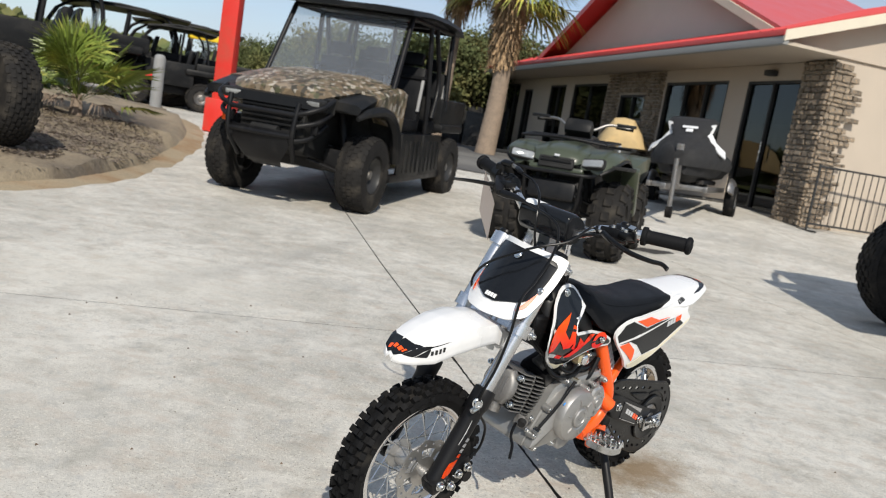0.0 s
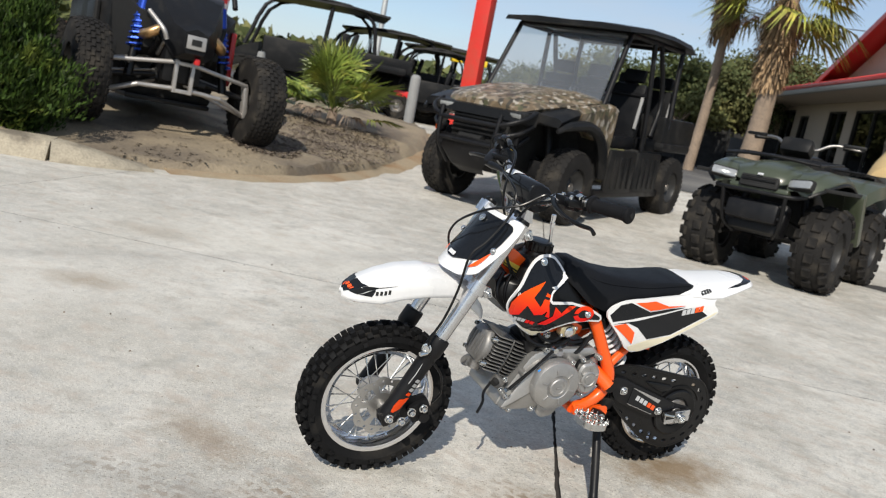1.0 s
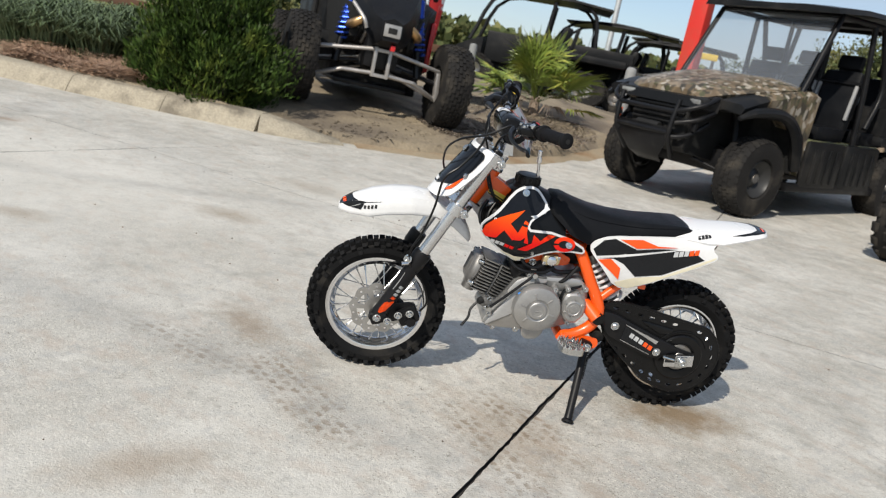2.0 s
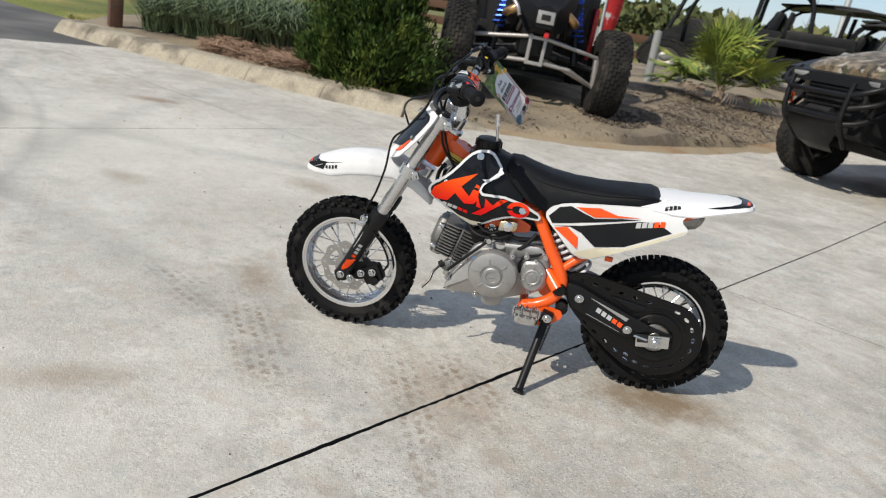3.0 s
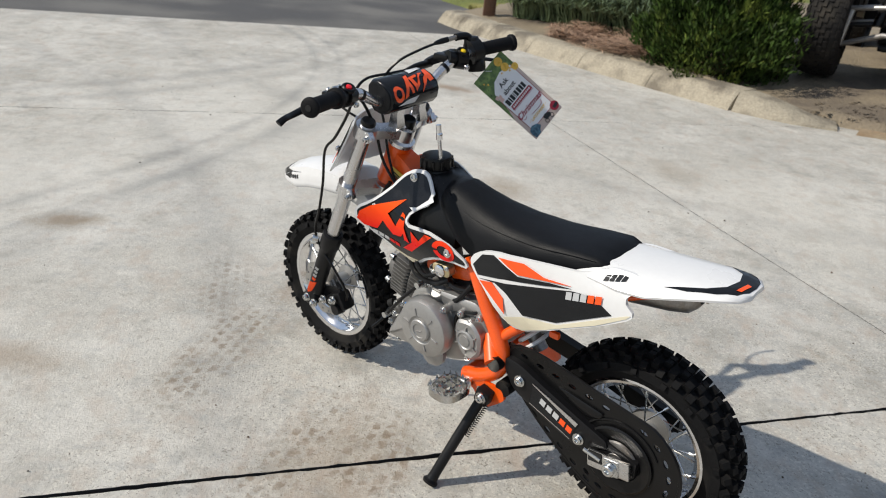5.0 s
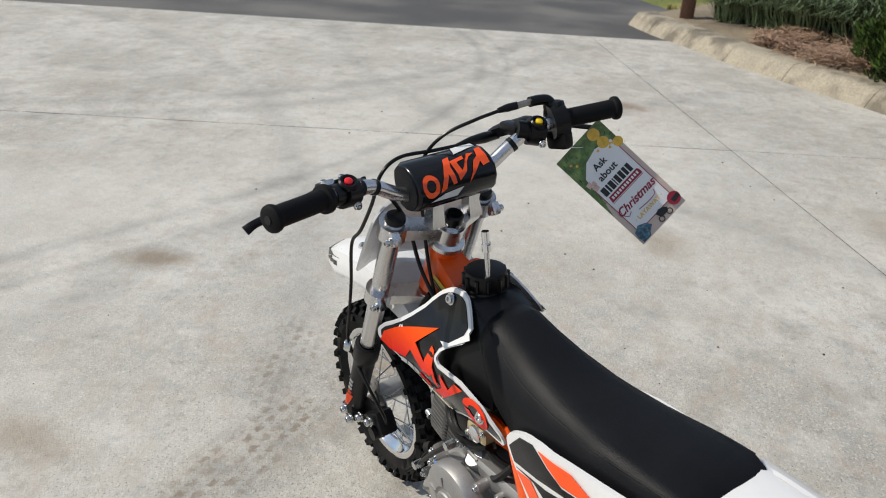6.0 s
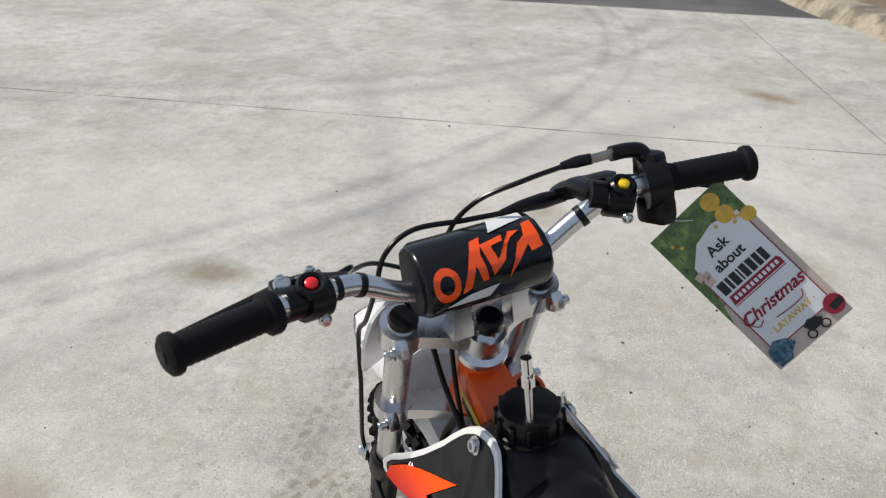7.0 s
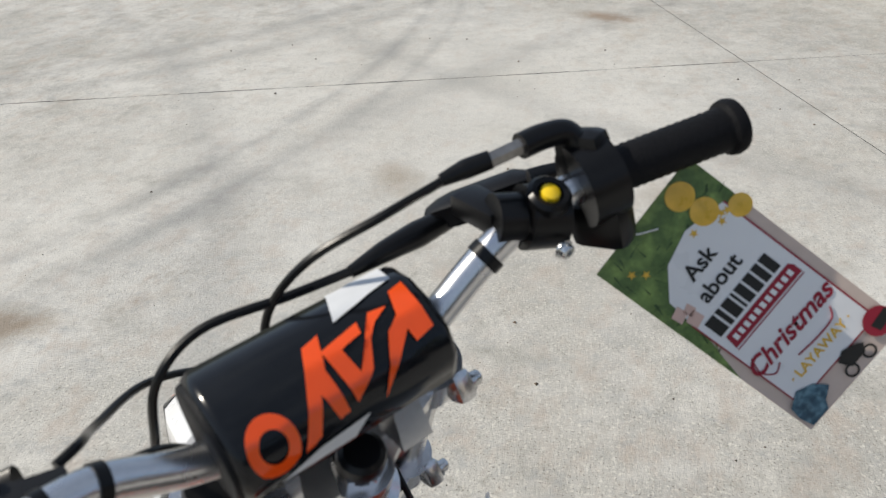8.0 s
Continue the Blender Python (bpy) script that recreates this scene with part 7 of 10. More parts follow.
for s in (1, -1):
    y = s * FY
    part("fork_tube", rod(B(), fork(0.0, y), fork(0.40, y), 0.0165, seg=24), BRUSHED, bike, "bright fork tube")
    bm = B()
    lathe(bm, [(0.0, 0.0), (0.0165, 0.0), (0.0175, -0.004), (0.015, -0.010), (0.0, -0.010)][::-1], aim(fork(0.0, y), fork(0.1, y)), 20)
    part("fork_cap", bm, BLACK, bike, "black fork cap")
    bm = B()
    lathe(bm, [(0.018, 0.337), (0.0245, 0.339), (0.0255, 0.347), (0.0255, 0.380), (0.0225, 0.387), (0.0215, 0.412), (0.0205, 0.532), (0.022, 0.557), (0.022, 0.582), (0.018, 0.588), (0.0, 0.588)], aim(fork(0.0, y), fork(0.1, y)), 24)
    leg = part("fork_leg", bm, SATIN, bike, "black lower fork leg")
    part("axle_lug", box(B(), fork(0.588, y) + Vector((-0.004, 0, 0)), (0.05, 0.040, 0.036), (0, 25, 0), bevel=0.009), SATIN, leg)
for p in ((0.911, 0.104, 0.200), (0.880, 0.108, 0.196), (0.852, 0.098, 0.214), (0.820, 0.094, 0.222)):
    bolt(p, (0, 1, 0), 0.0085, 0.012)
# leg graphics: a white flash, a red-orange patch and plain bars for the model mark
def leg_patch(points, mat, lift=0.0012, label=""):
    def on(a, b, d):
        c = fork(a, 0)
        ang = b / 0.0215
        q = Vector((math.cos(radians(25)), 0, math.sin(radians(25))))
        return c + Vector((0, FY, 0)) + Vector((0, 1, 0)) * (0.0216 + lift + d) * math.cos(ang) + q * (0.0216 + lift + d) * math.sin(ang)
    bm = B()
    vs = [[bm.verts.new(on(a, b, 0)) for b in (b0, (b0 * 2 + b1) / 3, (b0 + b1 * 2) / 3, b1)] for a, b0, b1 in points]
    for r0, r1 in zip(vs, vs[1:]):
        for i in range(3):
            bm.faces.new((r0[i], r0[i + 1], r1[i + 1], r1[i]))
    bmesh.ops.solidify(bm, geom=bm.faces[:], thickness=-0.0006)
    return part("graphic", bm, mat, bike, label)


leg_patch([(0.430, 0.0130, 0.0138), (0.46, 0.0110, 0.0130), (0.49, 0.0125, 0.0138)], WHITE)
leg_patch([(0.520, -0.012, -0.008), (0.535, -0.010, 0.010), (0.555, -0.006, 0.012), (0.570, 0.004, 0.010)], ORANGE_DECAL, 0.0008)
for k in range(4):
    leg_patch([(0.468 + 0.013 * k, -0.008, 0.002), (0.477 + 0.013 * k, -0.006, 0.004)], GREY_DECAL if k < 3 else ORANGE_DECAL, 0.002)
bolt(fork(0.392, FY) + Vector((0.026, 0.018, 0.012)), (0.6, 0.8, 0.2), 0.009, 0.013)
part("hose_guide", tube(B(), [fork(0.40, FY) + Vector((0.02, 0.02, 0.01)), fork(0.41, FY) + Vector((0.035, 0.022, 0.014))], 0.006, 8), ZINC, bike)

# brake caliper behind the left leg
cal = part("brake_caliper", box(B(), (0.822, 0.068, 0.208), (0.060, 0.040, 0.052), (0, 30, 0), bevel=0.010), SATIN, bike, "black brake caliper")
part("caliper_cap", rod(B(), (0.812, 0.075, 0.196), (0.812, 0.098, 0.196), 0.016, 0.014), SATIN, cal)
part("caliper_bracket", plate(B(), rounded([(0.905, 0.195), (0.90, 0.232), (0.86, 0.240), (0.815, 0.25), (0.80, 0.225), (0.84, 0.19), (0.87, 0.178)], 2), lambda a, b, d: (a, 0.070 + d, b), 0.006), SATIN, cal)

# steering head: clamps, stem, bar mounts
def clamp_plate(d, thick, stem_back, rr):
    bm = B()
    for s in (1, -1):
        rod(bm, fork(d - thick / 2, s * FY), fork(d + thick / 2, s * FY), rr, seg=24)
        lug = fork(d, s * (FY + 0.012)) + Vector((-rr * 0.9, 0, -0.008))
        box(bm, lug, (0.022, 0.016, thick * 0.8), (0, 25, 0), bevel=0.005)
    q = fork(d, 0) - Vector((stem_back, 0, stem_back * 0.42))
    rod(bm, q - FD * thick / 2, q + FD * thick / 2, 0.024, seg=24)
    for s in (1, -1):
        rings = []
        for f, w, tt in ((0.12, 0.020, 0.8), (0.5, 0.016, 0.7), (0.88, 0.018, 0.8)):
            c = q.lerp(fork(d, s * FY), f)
            nrm = Vector((FD.z, 0, -FD.x))
            rings.append([c + nrm * w * a + FD * thick * tt * 0.5 * b for a, b in ((1, 1), (1, -1), (-1, -1), (-1, 1))])
        loft(bm, rings)
    return bm


split_part("top_clamp", "clamp_eye", clamp_plate(0.018, 0.030, 0.034, 0.0255), BRUSHED, bike, "polished top fork clamp")
split_part("lower_clamp", "clamp_eye", clamp_plate(0.186, 0.030, 0.034, 0.025), BRUSHED, bike, "polished lower fork clamp")
for d in (0.018, 0.186):
    for s in (1, -1):
        bolt(fork(d, s * (FY + 0.020)) + Vector((-0.024, 0, -0.010)), (0, s, 0), 0.006, 0.010)
SB = Vector((0.040, 0, 0.004))
part("head_tube", rod(B(), fork(0.060, 0) - SB, fork(0.168, 0) - SB, 0.0270, seg=28), ORANGE, bike, "orange steering head")
part("head_bearing", lathe(B(), [(0.0, 0.0), (0.022, 0.0), (0.023, 0.006), (0.030, 0.010), (0.031, 0.018), (0.028, 0.022), (0.0, 0.022)], aim(fork(0.040, 0) - SB, fork(0.1, 0) - SB), 28), BRUSHED, bike)
bm = B()
bmesh.ops.create_cone(bm, cap_ends=True, segments=6, radius1=0.019, radius2=0.018, depth=0.018, matrix=aim(fork(0.020, 0) - SB, fork(0.0, 0) - SB) @ Matrix.Translation((0, 0, 0.008)))
lathe(bm, [(0.012, 0.018), (0.012, 0.022), (0.009, 0.024), (0.009, 0.012), (0.0, 0.012)], aim(fork(0.020, 0) - SB, fork(0.0, 0) - SB), 20)
part("stem_nut", bm, CHROME, bike, "chromed steering stem nut")
part("stem_cap", lathe(B(), [(0.0, 0.030), (0.012, 0.030), (0.0155, 0.027), (0.0165, 0.020), (0.0165, 0.012)], aim(fork(0.020, 0) - SB, fork(0.0, 0) - SB), 24), BLACK, bike)
# tank mount and spine plate behind the steering head
part("frame_spine", loft(B(), [[(x, -w, z - h), (x, w, z - h), (x, w, z), (x, -w, z)] for x, z, w, h in ((0.664, 0.646, 0.022, 0.052), (0.630, 0.630, 0.0252, 0.056), (0.600, 0.611, 0.0252, 0.050), (0.560, 0.580, 0.022, 0.045))]), ORANGE, bike)
TM = aim((0.626, -0.038, 0.612), (0.612, -0.042, 0.650))
part("tank_mount", lathe(B(), [(0.0195, -0.004), (0.0205, 0.0), (0.0205, 0.009), (0.0180, 0.011), (0.0150, 0.009), (0.0150, -0.004)], TM, 28), ORANGE, bike, "orange tank mount ring")
part("mount_rubber", lathe(B(), [(0.0150, 0.004), (0.0140, 0.009), (0.008, 0.009), (0.008, 0.004)], TM, 24), RUBBER, bike)
part("mount_bolt", lathe(B(), [(0.0, 0.011), (0.006, 0.011), (0.0078, 0.009), (0.0078, 0.003)], TM, 16), ZINC, bike)
for s in (1, -1):
    bm = B()
    loft(bm, [[Vector((0.640, s * 0.036, 0.712)) + Vector((a, b, 0)) for a, b in ((-0.014, -0.012), (0.014, -0.012), (0.014, 0.012), (-0.014, 0.012))], [Vector((0.640, s * 0.034, 0.740)) + Vector((a, b, 0)) for a, b in ((-0.010, -0.010), (0.010, -0.010), (0.010, 0.010), (-0.010, 0.010))],
              [Vector((0.638, s * 0.034, 0.772)) + Vector((a, b, 0)) for a, b in ((-0.016, -0.012), (0.016, -0.012), (0.016, 0.012), (-0.016, 0.012))]])
    part("bar_mount", bm, BRUSHED, bike, "polished handlebar riser")

# handlebar, a touch lower on the left
BAR = [(0.573, 0.322, 0.830), (0.598, 0.255, 0.826), (0.618, 0.205, 0.818), (0.632, 0.170, 0.812), (0.640, 0.138, 0.804), (0.643, 0.098, 0.782), (0.643, 0.060, 0.772), (0.643, 0.0, 0.771),
       (0.643, -0.055, 0.777), (0.642, -0.080, 0.790), (0.638, -0.110, 0.811), (0.632, -0.144, 0.830), (0.621, -0.182, 0.841), (0.607, -0.225, 0.847), (0.586, -0.292, 0.852)]
part("handlebar", tube(B(), BAR, 0.0112, 16, 5), BRUSHED, bike, "bent silver handlebar")


def rubber_grip(a, b, name="grip"):
    a, b = Vector(a), Vector(b)
    L = (b - a).length
    prof = [(0.0, -0.004), (0.014, -0.004), (0.0185, -0.001), (0.0195, 0.003), (0.0185, 0.007), (0.0155, 0.009)]
    n = 26
    for k in range(n):
        z = 0.012 + (L - 0.028) * k / (n - 1)
        prof.append((0.0155 if k % 2 else 0.0148, z))
    prof += [(0.016, L - 0.012), (0.0205, L - 0.010), (0.021, L - 0.003), (0.0195, L), (0.0115, L)]
    g = part(name, lathe(B(), prof, aim(a, b), 28), GRIP, bike, "black ribbed rubber grip")
    part("bar_end", rod(B(), a - (b - a).normalized() * 0.0055, a, 0.006), DARK, g)
    return g


rubber_grip(BAR[0], (0.6085, 0.226, 0.8212))
rubber_grip(BAR[-1], (0.6165, -0.196, 0.8435))


def perch(c, s, button, along):
    """Lever perch and switch block at c; s is +1 on the left."""
    c = Vector(c)
    ax = Vector(along).normalized()
    sw = part("switch_housing", rod(B(), c - ax * 0.013, c + ax * 0.013, 0.0215, seg=20), BLACK, bike, "black switch housing")
    up = Vector((-0.45, 0, 0.89))
    part("button_ring", lathe(B(), [(0.0145, 0.0), (0.0145, 0.006), (0.012, 0.0085), (0.0085, 0.0075), (0.0085, 0.0)], aim(c + up * 0.017, c + up * 0.04), 20), BLACK, sw)
    part("button", lathe(B(), [(0.0, 0.010), (0.004, 0.0098), (0.0062, 0.0085), (0.0068, 0.004), (0.0068, 0.0)], aim(c + up * 0.017, c + up * 0.04), 16), button, sw)
    bolt(c + Vector((-0.024, -s * 0.004, -0.012)), (-1, 0, -0.2), 0.005, 0.006, sw)
    pc = c - ax * 0.024 * s
    lv = part("lever_perch", box(B(), pc + Vector((0.022, 0, -0.002)), (0.044, 0.024, 0.018), (0, 0, 0), bevel=0.006), BLACK, bike, "black lever perch")
    part("lever_clamp", rod(B(), pc - ax * 0.009, pc + ax * 0.009, 0.0165, seg=18), BLACK, lv)
    if s < 0:
        return sw
    for dx, dy in ((0.034, 0.0), (0.022, -0.016 * s), (0.036, -0.030 * s)):
        bolt(pc + Vector((dx, dy, 0.007)), (0, 0, 1), 0.0045, 0.005, lv)
    part("perch_body", loft(B(), [[pc + Vector((0.026, 0, -0.004)) + Vector((0.012 * a * w, -s * d, 0.009 * b * w)) for a, b in ((-1, -1), (1, -1), (1.1, 0), (1, 1), (-1, 1), (-1.1, 0))] for d, w in ((-0.006, 0.8), (0.0, 1.1), (0.030, 1.05), (0.046, 0.7), (0.064, 0.45))]), SATIN, lv, "black cast perch body")
    part("clamp_block", box(B(), pc + Vector((0.014, 0.002 * s, 0.014)), (0.014, 0.016, 0.010), (0, 30, 0), bevel=0.003), ZINC, lv, "bright clamp block")
    return sw


perch((0.6275, 0.188, 0.8125), 1, REDB, (0.38, -1, -0.2))
perch((0.6295, -0.155, 0.8275), -1, YELB, (0.35, 1, 0.25))
part("brake_lever", tube(B(), [(0.668, 0.168, 0.806), (0.680, 0.20, 0.799), (0.681, 0.245, 0.790), (0.671, 0.290, 0.787), (0.660, 0.316, 0.788), (0.659, 0.331, 0.782)], [0.010, 0.0095, 0.008, 0.007, 0.0065, 0.0075], 10, 5, flat=0.62), BLACK, bike, "black rear brake lever")
part("brake_lever", tube(B(), [(0.668, -0.140, 0.822), (0.686, -0.19, 0.818), (0.680, -0.25, 0.808), (0.654, -0.305, 0.797), (0.646, -0.318, 0.795)], [0.007, 0.0065, 0.0055, 0.005, 0.006], 10, 5, flat=0.6), SATIN, bike, "black front brake lever")
# master cylinder beside the right perch, with its rubber boot
MA, MB = Vector((0.655, -0.166, 0.838)), Vector((0.703, -0.118, 0.814))
MU = (MB - MA).normalized()
MW = MU.cross(Vector((0, 0, 1))).normalized()
MH = MW.cross(MU)
mc = part("master_cylinder", loft(B(), [[MA + MU * d + MW * a * w + MH * b * h for a, b in ((-1, -1), (1, -1), (1.0, 0.8), (0.6, 1.0), (-0.6, 1.0), (-1.0, 0.8))] for d, w, h in ((-0.004, 0.007, 0.006), (0.006, 0.011, 0.009), (0.052, 0.011, 0.009), (0.062, 0.009, 0.008), (0.072, 0.006, 0.005))]), SATIN, bike, "black front brake master cylinder")
part("boot", tube(B(), [(0.694, -0.128, 0.812), (0.692, -0.100, 0.813), (0.690, -0.072, 0.814), (0.690, -0.045, 0.812)], [0.008, 0.0095, 0.0075, 0.0042], 12), BLACK, mc)
# throttle housing with its curved cable pipe
bm = B()
rod(bm, (0.6215, -0.180, 0.840), (0.6140, -0.204, 0.844), 0.0275, seg=28)
box(bm, (0.612, -0.194, 0.812), (0.040, 0.024, 0.032), (0, 10, 15), bevel=0.008)
box(bm, (0.626, -0.192, 0.860), (0.034, 0.022, 0.03), (0, 10, 15), bevel=0.009)
th = split_part("throttle_housing", "housing_half", bm, BLACK, bike, "black throttle housing")
part("cable_pipe", tube(B(), [(0.624, -0.190, 0.860), (0.632, -0.184, 0.874), (0.636, -0.168, 0.877), (0.638, -0.150, 0.8765)], 0.0085, 12), BLACK, th)
part("cable_nut", rod(B(), (0.638, -0.151, 0.8765), (0.643, -0.128, 0.8735), 0.0056, seg=6), STEEL, th)
part("cable_sleeve", tube(B(), [(0.643, -0.130, 0.874), (0.650, -0.116, 0.871), (0.655, -0.100, 0.868)], [0.0062, 0.0066, 0.0042], 10), BLACK, th)
part("throttle_cable", tube(B(), [(0.654, -0.103, 0.868), (0.660, -0.059, 0.860), (0.684, -0.015, 0.838), (0.706, 0.010, 0.800), (0.708, 0.020, 0.755), (0.690, 0.026, 0.705), (0.664, 0.034, 0.620), (0.60, 0.045, 0.50)], 0.0030, 8, 8), BLACK, bike, "black throttle cable")
part("rear_brake_cable", tube(B(), [(0.664, 0.150, 0.808), (0.674, 0.135, 0.806), (0.725, 0.125, 0.771), (0.774, 0.085, 0.745), (0.799, 0.036, 0.710), (0.801, -0.016, 0.672), (0.791, -0.053, 0.629), (0.763, -0.068, 0.586), (0.70, -0.062, 0.545), (0.61, -0.050, 0.50)], 0.0030, 8, 8), BLACK, bike, "black rear brake cable looped before the plate")
part("brake_hose", tube(B(), [(0.690, -0.050, 0.812), (0.700, -0.005, 0.810), (0.716, 0.050, 0.806), (0.716, 0.085, 0.785), (0.728, 0.098, 0.735), (0.770, 0.102, 0.672), (0.806, 0.104, 0.632), (0.816, 0.108, 0.55), (0.834, 0.110, 0.475), (0.856, 0.108, 0.415), (0.845, 0.104, 0.37), (0.80, 0.10, 0.32), (0.778, 0.085, 0.26), (0.79, 0.075, 0.226)], 0.0032, 8, 8), BLACK, bike, "black front brake hose")
part("wiring", tube(B(), [(0.640, 0.165, 0.800), (0.662, 0.125, 0.788), (0.680, 0.090, 0.760), (0.684, 0.058, 0.70), (0.672, 0.045, 0.62), (0.60, 0.04, 0.54)], 0.0034, 8, 6), BLACK, bike, "black wiring lead")
for p, q in (((0.6395, 0.1405, 0.805), (0.6404, 0.1345, 0.8022)), ((0.6378, -0.1110, 0.8115), (0.6364, -0.1175, 0.8156)), ((0.6336, 0.1660, 0.8112), (0.6350, 0.1600, 0.8100))):
    part("cable_tie", rod(B(), p, q, 0.0124, seg=16), BLACK, bike)

# bar pad: soft block with rounded edges, plain orange shapes and white flashes on it
PADX = [(0.681, 0.794), (0.680, 0.808), (0.670, 0.8185), (0.650, 0.820), (0.628, 0.813), (0.612, 0.800), (0.606, 0.784), (0.610, 0.765), (0.622, 0.753), (0.642, 0.746), (0.662, 0.750), (0.676, 0.764)]
PADC = Vector((0.644, 0, 0.785))


def pad_ring(y, k):
    return [PADC + (Vector((a, 0, b)) - PADC) * k + Vector((0, y, 0)) for a, b in PADX]


pad = part("bar_pad", loft(B(), [pad_ring(0.0805, 0.82), pad_ring(0.079, 0.93), pad_ring(0.074, 1.0), pad_ring(-0.059, 1.0), pad_ring(-0.064, 0.93), pad_ring(-0.0655, 0.82)]), GLOSS, bike, "glossy black foam bar pad", angle=50)
part("end_cap", loft(B(), [pad_ring(0.0798, 0.90), pad_ring(0.0825, 0.88), pad_ring(0.0835, 0.80)]), VINYL, pad)


def on_pad(a, b, d):
    """a across from left (+) to right, b round the pad from its front edge over the top to the back, in metres."""
    pts = [Vector((p, 0, q)) for p, q in PADX[1:9]]
    run = b
    for p, q in zip(pts, pts[1:]):
        L = (q - p).length
        if run <= L or q is pts[-1]:
            t = p + (q - p) * (run / L)
            nrm = Vector((-(q - p).z, 0, (q - p).x)).normalized()
            nrm = nrm if nrm.dot(t - PADC) > 0 else -nrm
            t = t + nrm * (0.0012 + d)
            return (t.x, a, t.z)
        run -= L


def pad_mark(outline, mat, label="", hole=None):
    bm = B()
    if hole:
        o, i = ([bm.verts.new((a, b, 0)) for a, b in q] for q in (outline, hole))
        for k in range(len(o)):
            bm.faces.new((o[k], o[(k + 1) % len(o)], i[(k + 1) % len(o)], i[k]))
    else:
        bm.faces.new([bm.verts.new((a, b, 0)) for a, b in outline])
    bm.normal_update()
    bmesh.ops.triangulate(bm, faces=bm.faces)
    for _ in range(3):
        bmesh.ops.subdivide_edges(bm, edges=[e for e in bm.edges if e.calc_length() > 0.005], cuts=1)
        bmesh.ops.triangulate(bm, faces=[f for f in bm.faces if len(f.verts) > 3])
    for v in bm.verts:
        v.co = Vector(on_pad(v.co.x, v.co.y, 0))
    bmesh.ops.recalc_face_normals(bm, faces=bm.faces)
    if sum(f.normal.dot(f.calc_center_median() - PADC) for f in bm.faces) < 0:
        bmesh.ops.reverse_faces(bm, faces=bm.faces)
    return part("pad_print", bm, mat, pad, label, smooth=True)


pad_mark([(-0.045, 0.039), (-0.056, 0.037), (-0.055, 0.072), (-0.041, 0.075), (-0.040, 0.066), (-0.010, 0.095), (-0.029, 0.062), (-0.039, 0.056)], ORANGE_DECAL, "plain orange slanted shape")
pad_mark([(-0.038, 0.047), (-0.026, 0.045), (-0.010, 0.076), (0.006, 0.088), (0.011, 0.053), (-0.017, 0.047), (-0.015, 0.055), (0.000, 0.058), (-0.003, 0.074), (-0.026, 0.053)], ORANGE_DECAL, "plain orange bent band")
pad_mark([(0.018, 0.045), (0.006, 0.042), (0.014, 0.063), (0.012, 0.090), (0.019, 0.091), (0.023, 0.074), (0.032, 0.094), (0.043, 0.098)], ORANGE_DECAL, "plain orange slash")
turns = [2 * math.pi * k / 28 for k in range(28)]
pad_mark([(0.0575 + 0.0145 * math.cos(a), 0.085 + 0.0185 * math.sin(a)) for a in turns], ORANGE_DECAL, "plain orange ring", [(0.0575 + 0.0080 * math.cos(a), 0.085 + 0.0095 * math.sin(a)) for a in turns])
pad_mark([(-0.020, 0.004), (-0.055, 0.004), (-0.053, 0.030), (-0.006, 0.040)], WHITE_TRIM, "white flash")
pad_mark([(0.001, 0.097), (0.034, 0.101), (0.060, 0.111), (0.012, 0.111)], WHITE_TRIM, "white flash")

# front fender: a long white beak over the wheel, turned a touch to the left with the fork
FENDER = ((1.066, 0.490, 0.012, 0.010), (1.056, 0.503, 0.028, 0.024), (1.03, 0.523, 0.044, 0.044), (0.98, 0.546, 0.057, 0.064), (0.93, 0.560, 0.063, 0.062), (0.87, 0.567, 0.066, 0.058), (0.80, 0.563, 0.060, 0.052), (0.745, 0.536, 0.050, 0.048), (0.705, 0.497, 0.044, 0.038), (0.690, 0.474, 0.038, 0.028), (0.684, 0.462, 0.026, 0.014))


def fender_skin(x, f, lift=0.0):
    """A point on the fender: f from -1 (right edge) over 0 (crown) to 1 (left edge)."""
    for r0, r1 in zip(FENDER, FENDER[1:]):
        if x >= r1[0]:
            break
    k = min(1.0, max(0.0, (x - r0[0]) / (r1[0] - r0[0])))
    z, w, d = (r0[i] + (r1[i] - r0[i]) * k for i in (1, 2, 3))
    a = abs(f)
    prof = ((0, 0), (0.6, -0.006), (0.9, -d * 0.22), (0.99, -d * 0.6), (1.0, -d))
    t = a * 4
    k = min(3, int(t))
    u, v = prof[k][0] + (prof[k + 1][0] - prof[k][0]) * (t - k), prof[k][1] + (prof[k + 1][1] - prof[k][1]) * (t - k)
    s = 1 if f > 0 else -1
    out = Vector((0.5 if x > 1.04 else 0.2, s * a * 1.2, 1.05 - a)).normalized() * lift
    return Vector((x, s * u * w + 0.012 * max(0.0, (x - 0.67) / 0.4), z + v)) + out


xs_f = []
for r0, r1 in zip(FENDER, FENDER[1:]):
    n_x = max(2, int((r0[0] - r1[0]) / 0.006))
    xs_f += [r0[0] + (r1[0] - r0[0]) * k / n_x for k in range(n_x)]
xs_f.append(FENDER[-1][0])
fs_f = [-1 + k / 12 for k in range(25)]
bm = B()
loft(bm, [[fender_skin(x, f) for f in fs_f] + [fender_skin(x, f) + Vector((0, -0.004 * f, -0.004)) for f in fs_f[::-1]] for x in xs_f])
part("front_fender", bm, WHITE, bike, "white plastic front fender", angle=50)


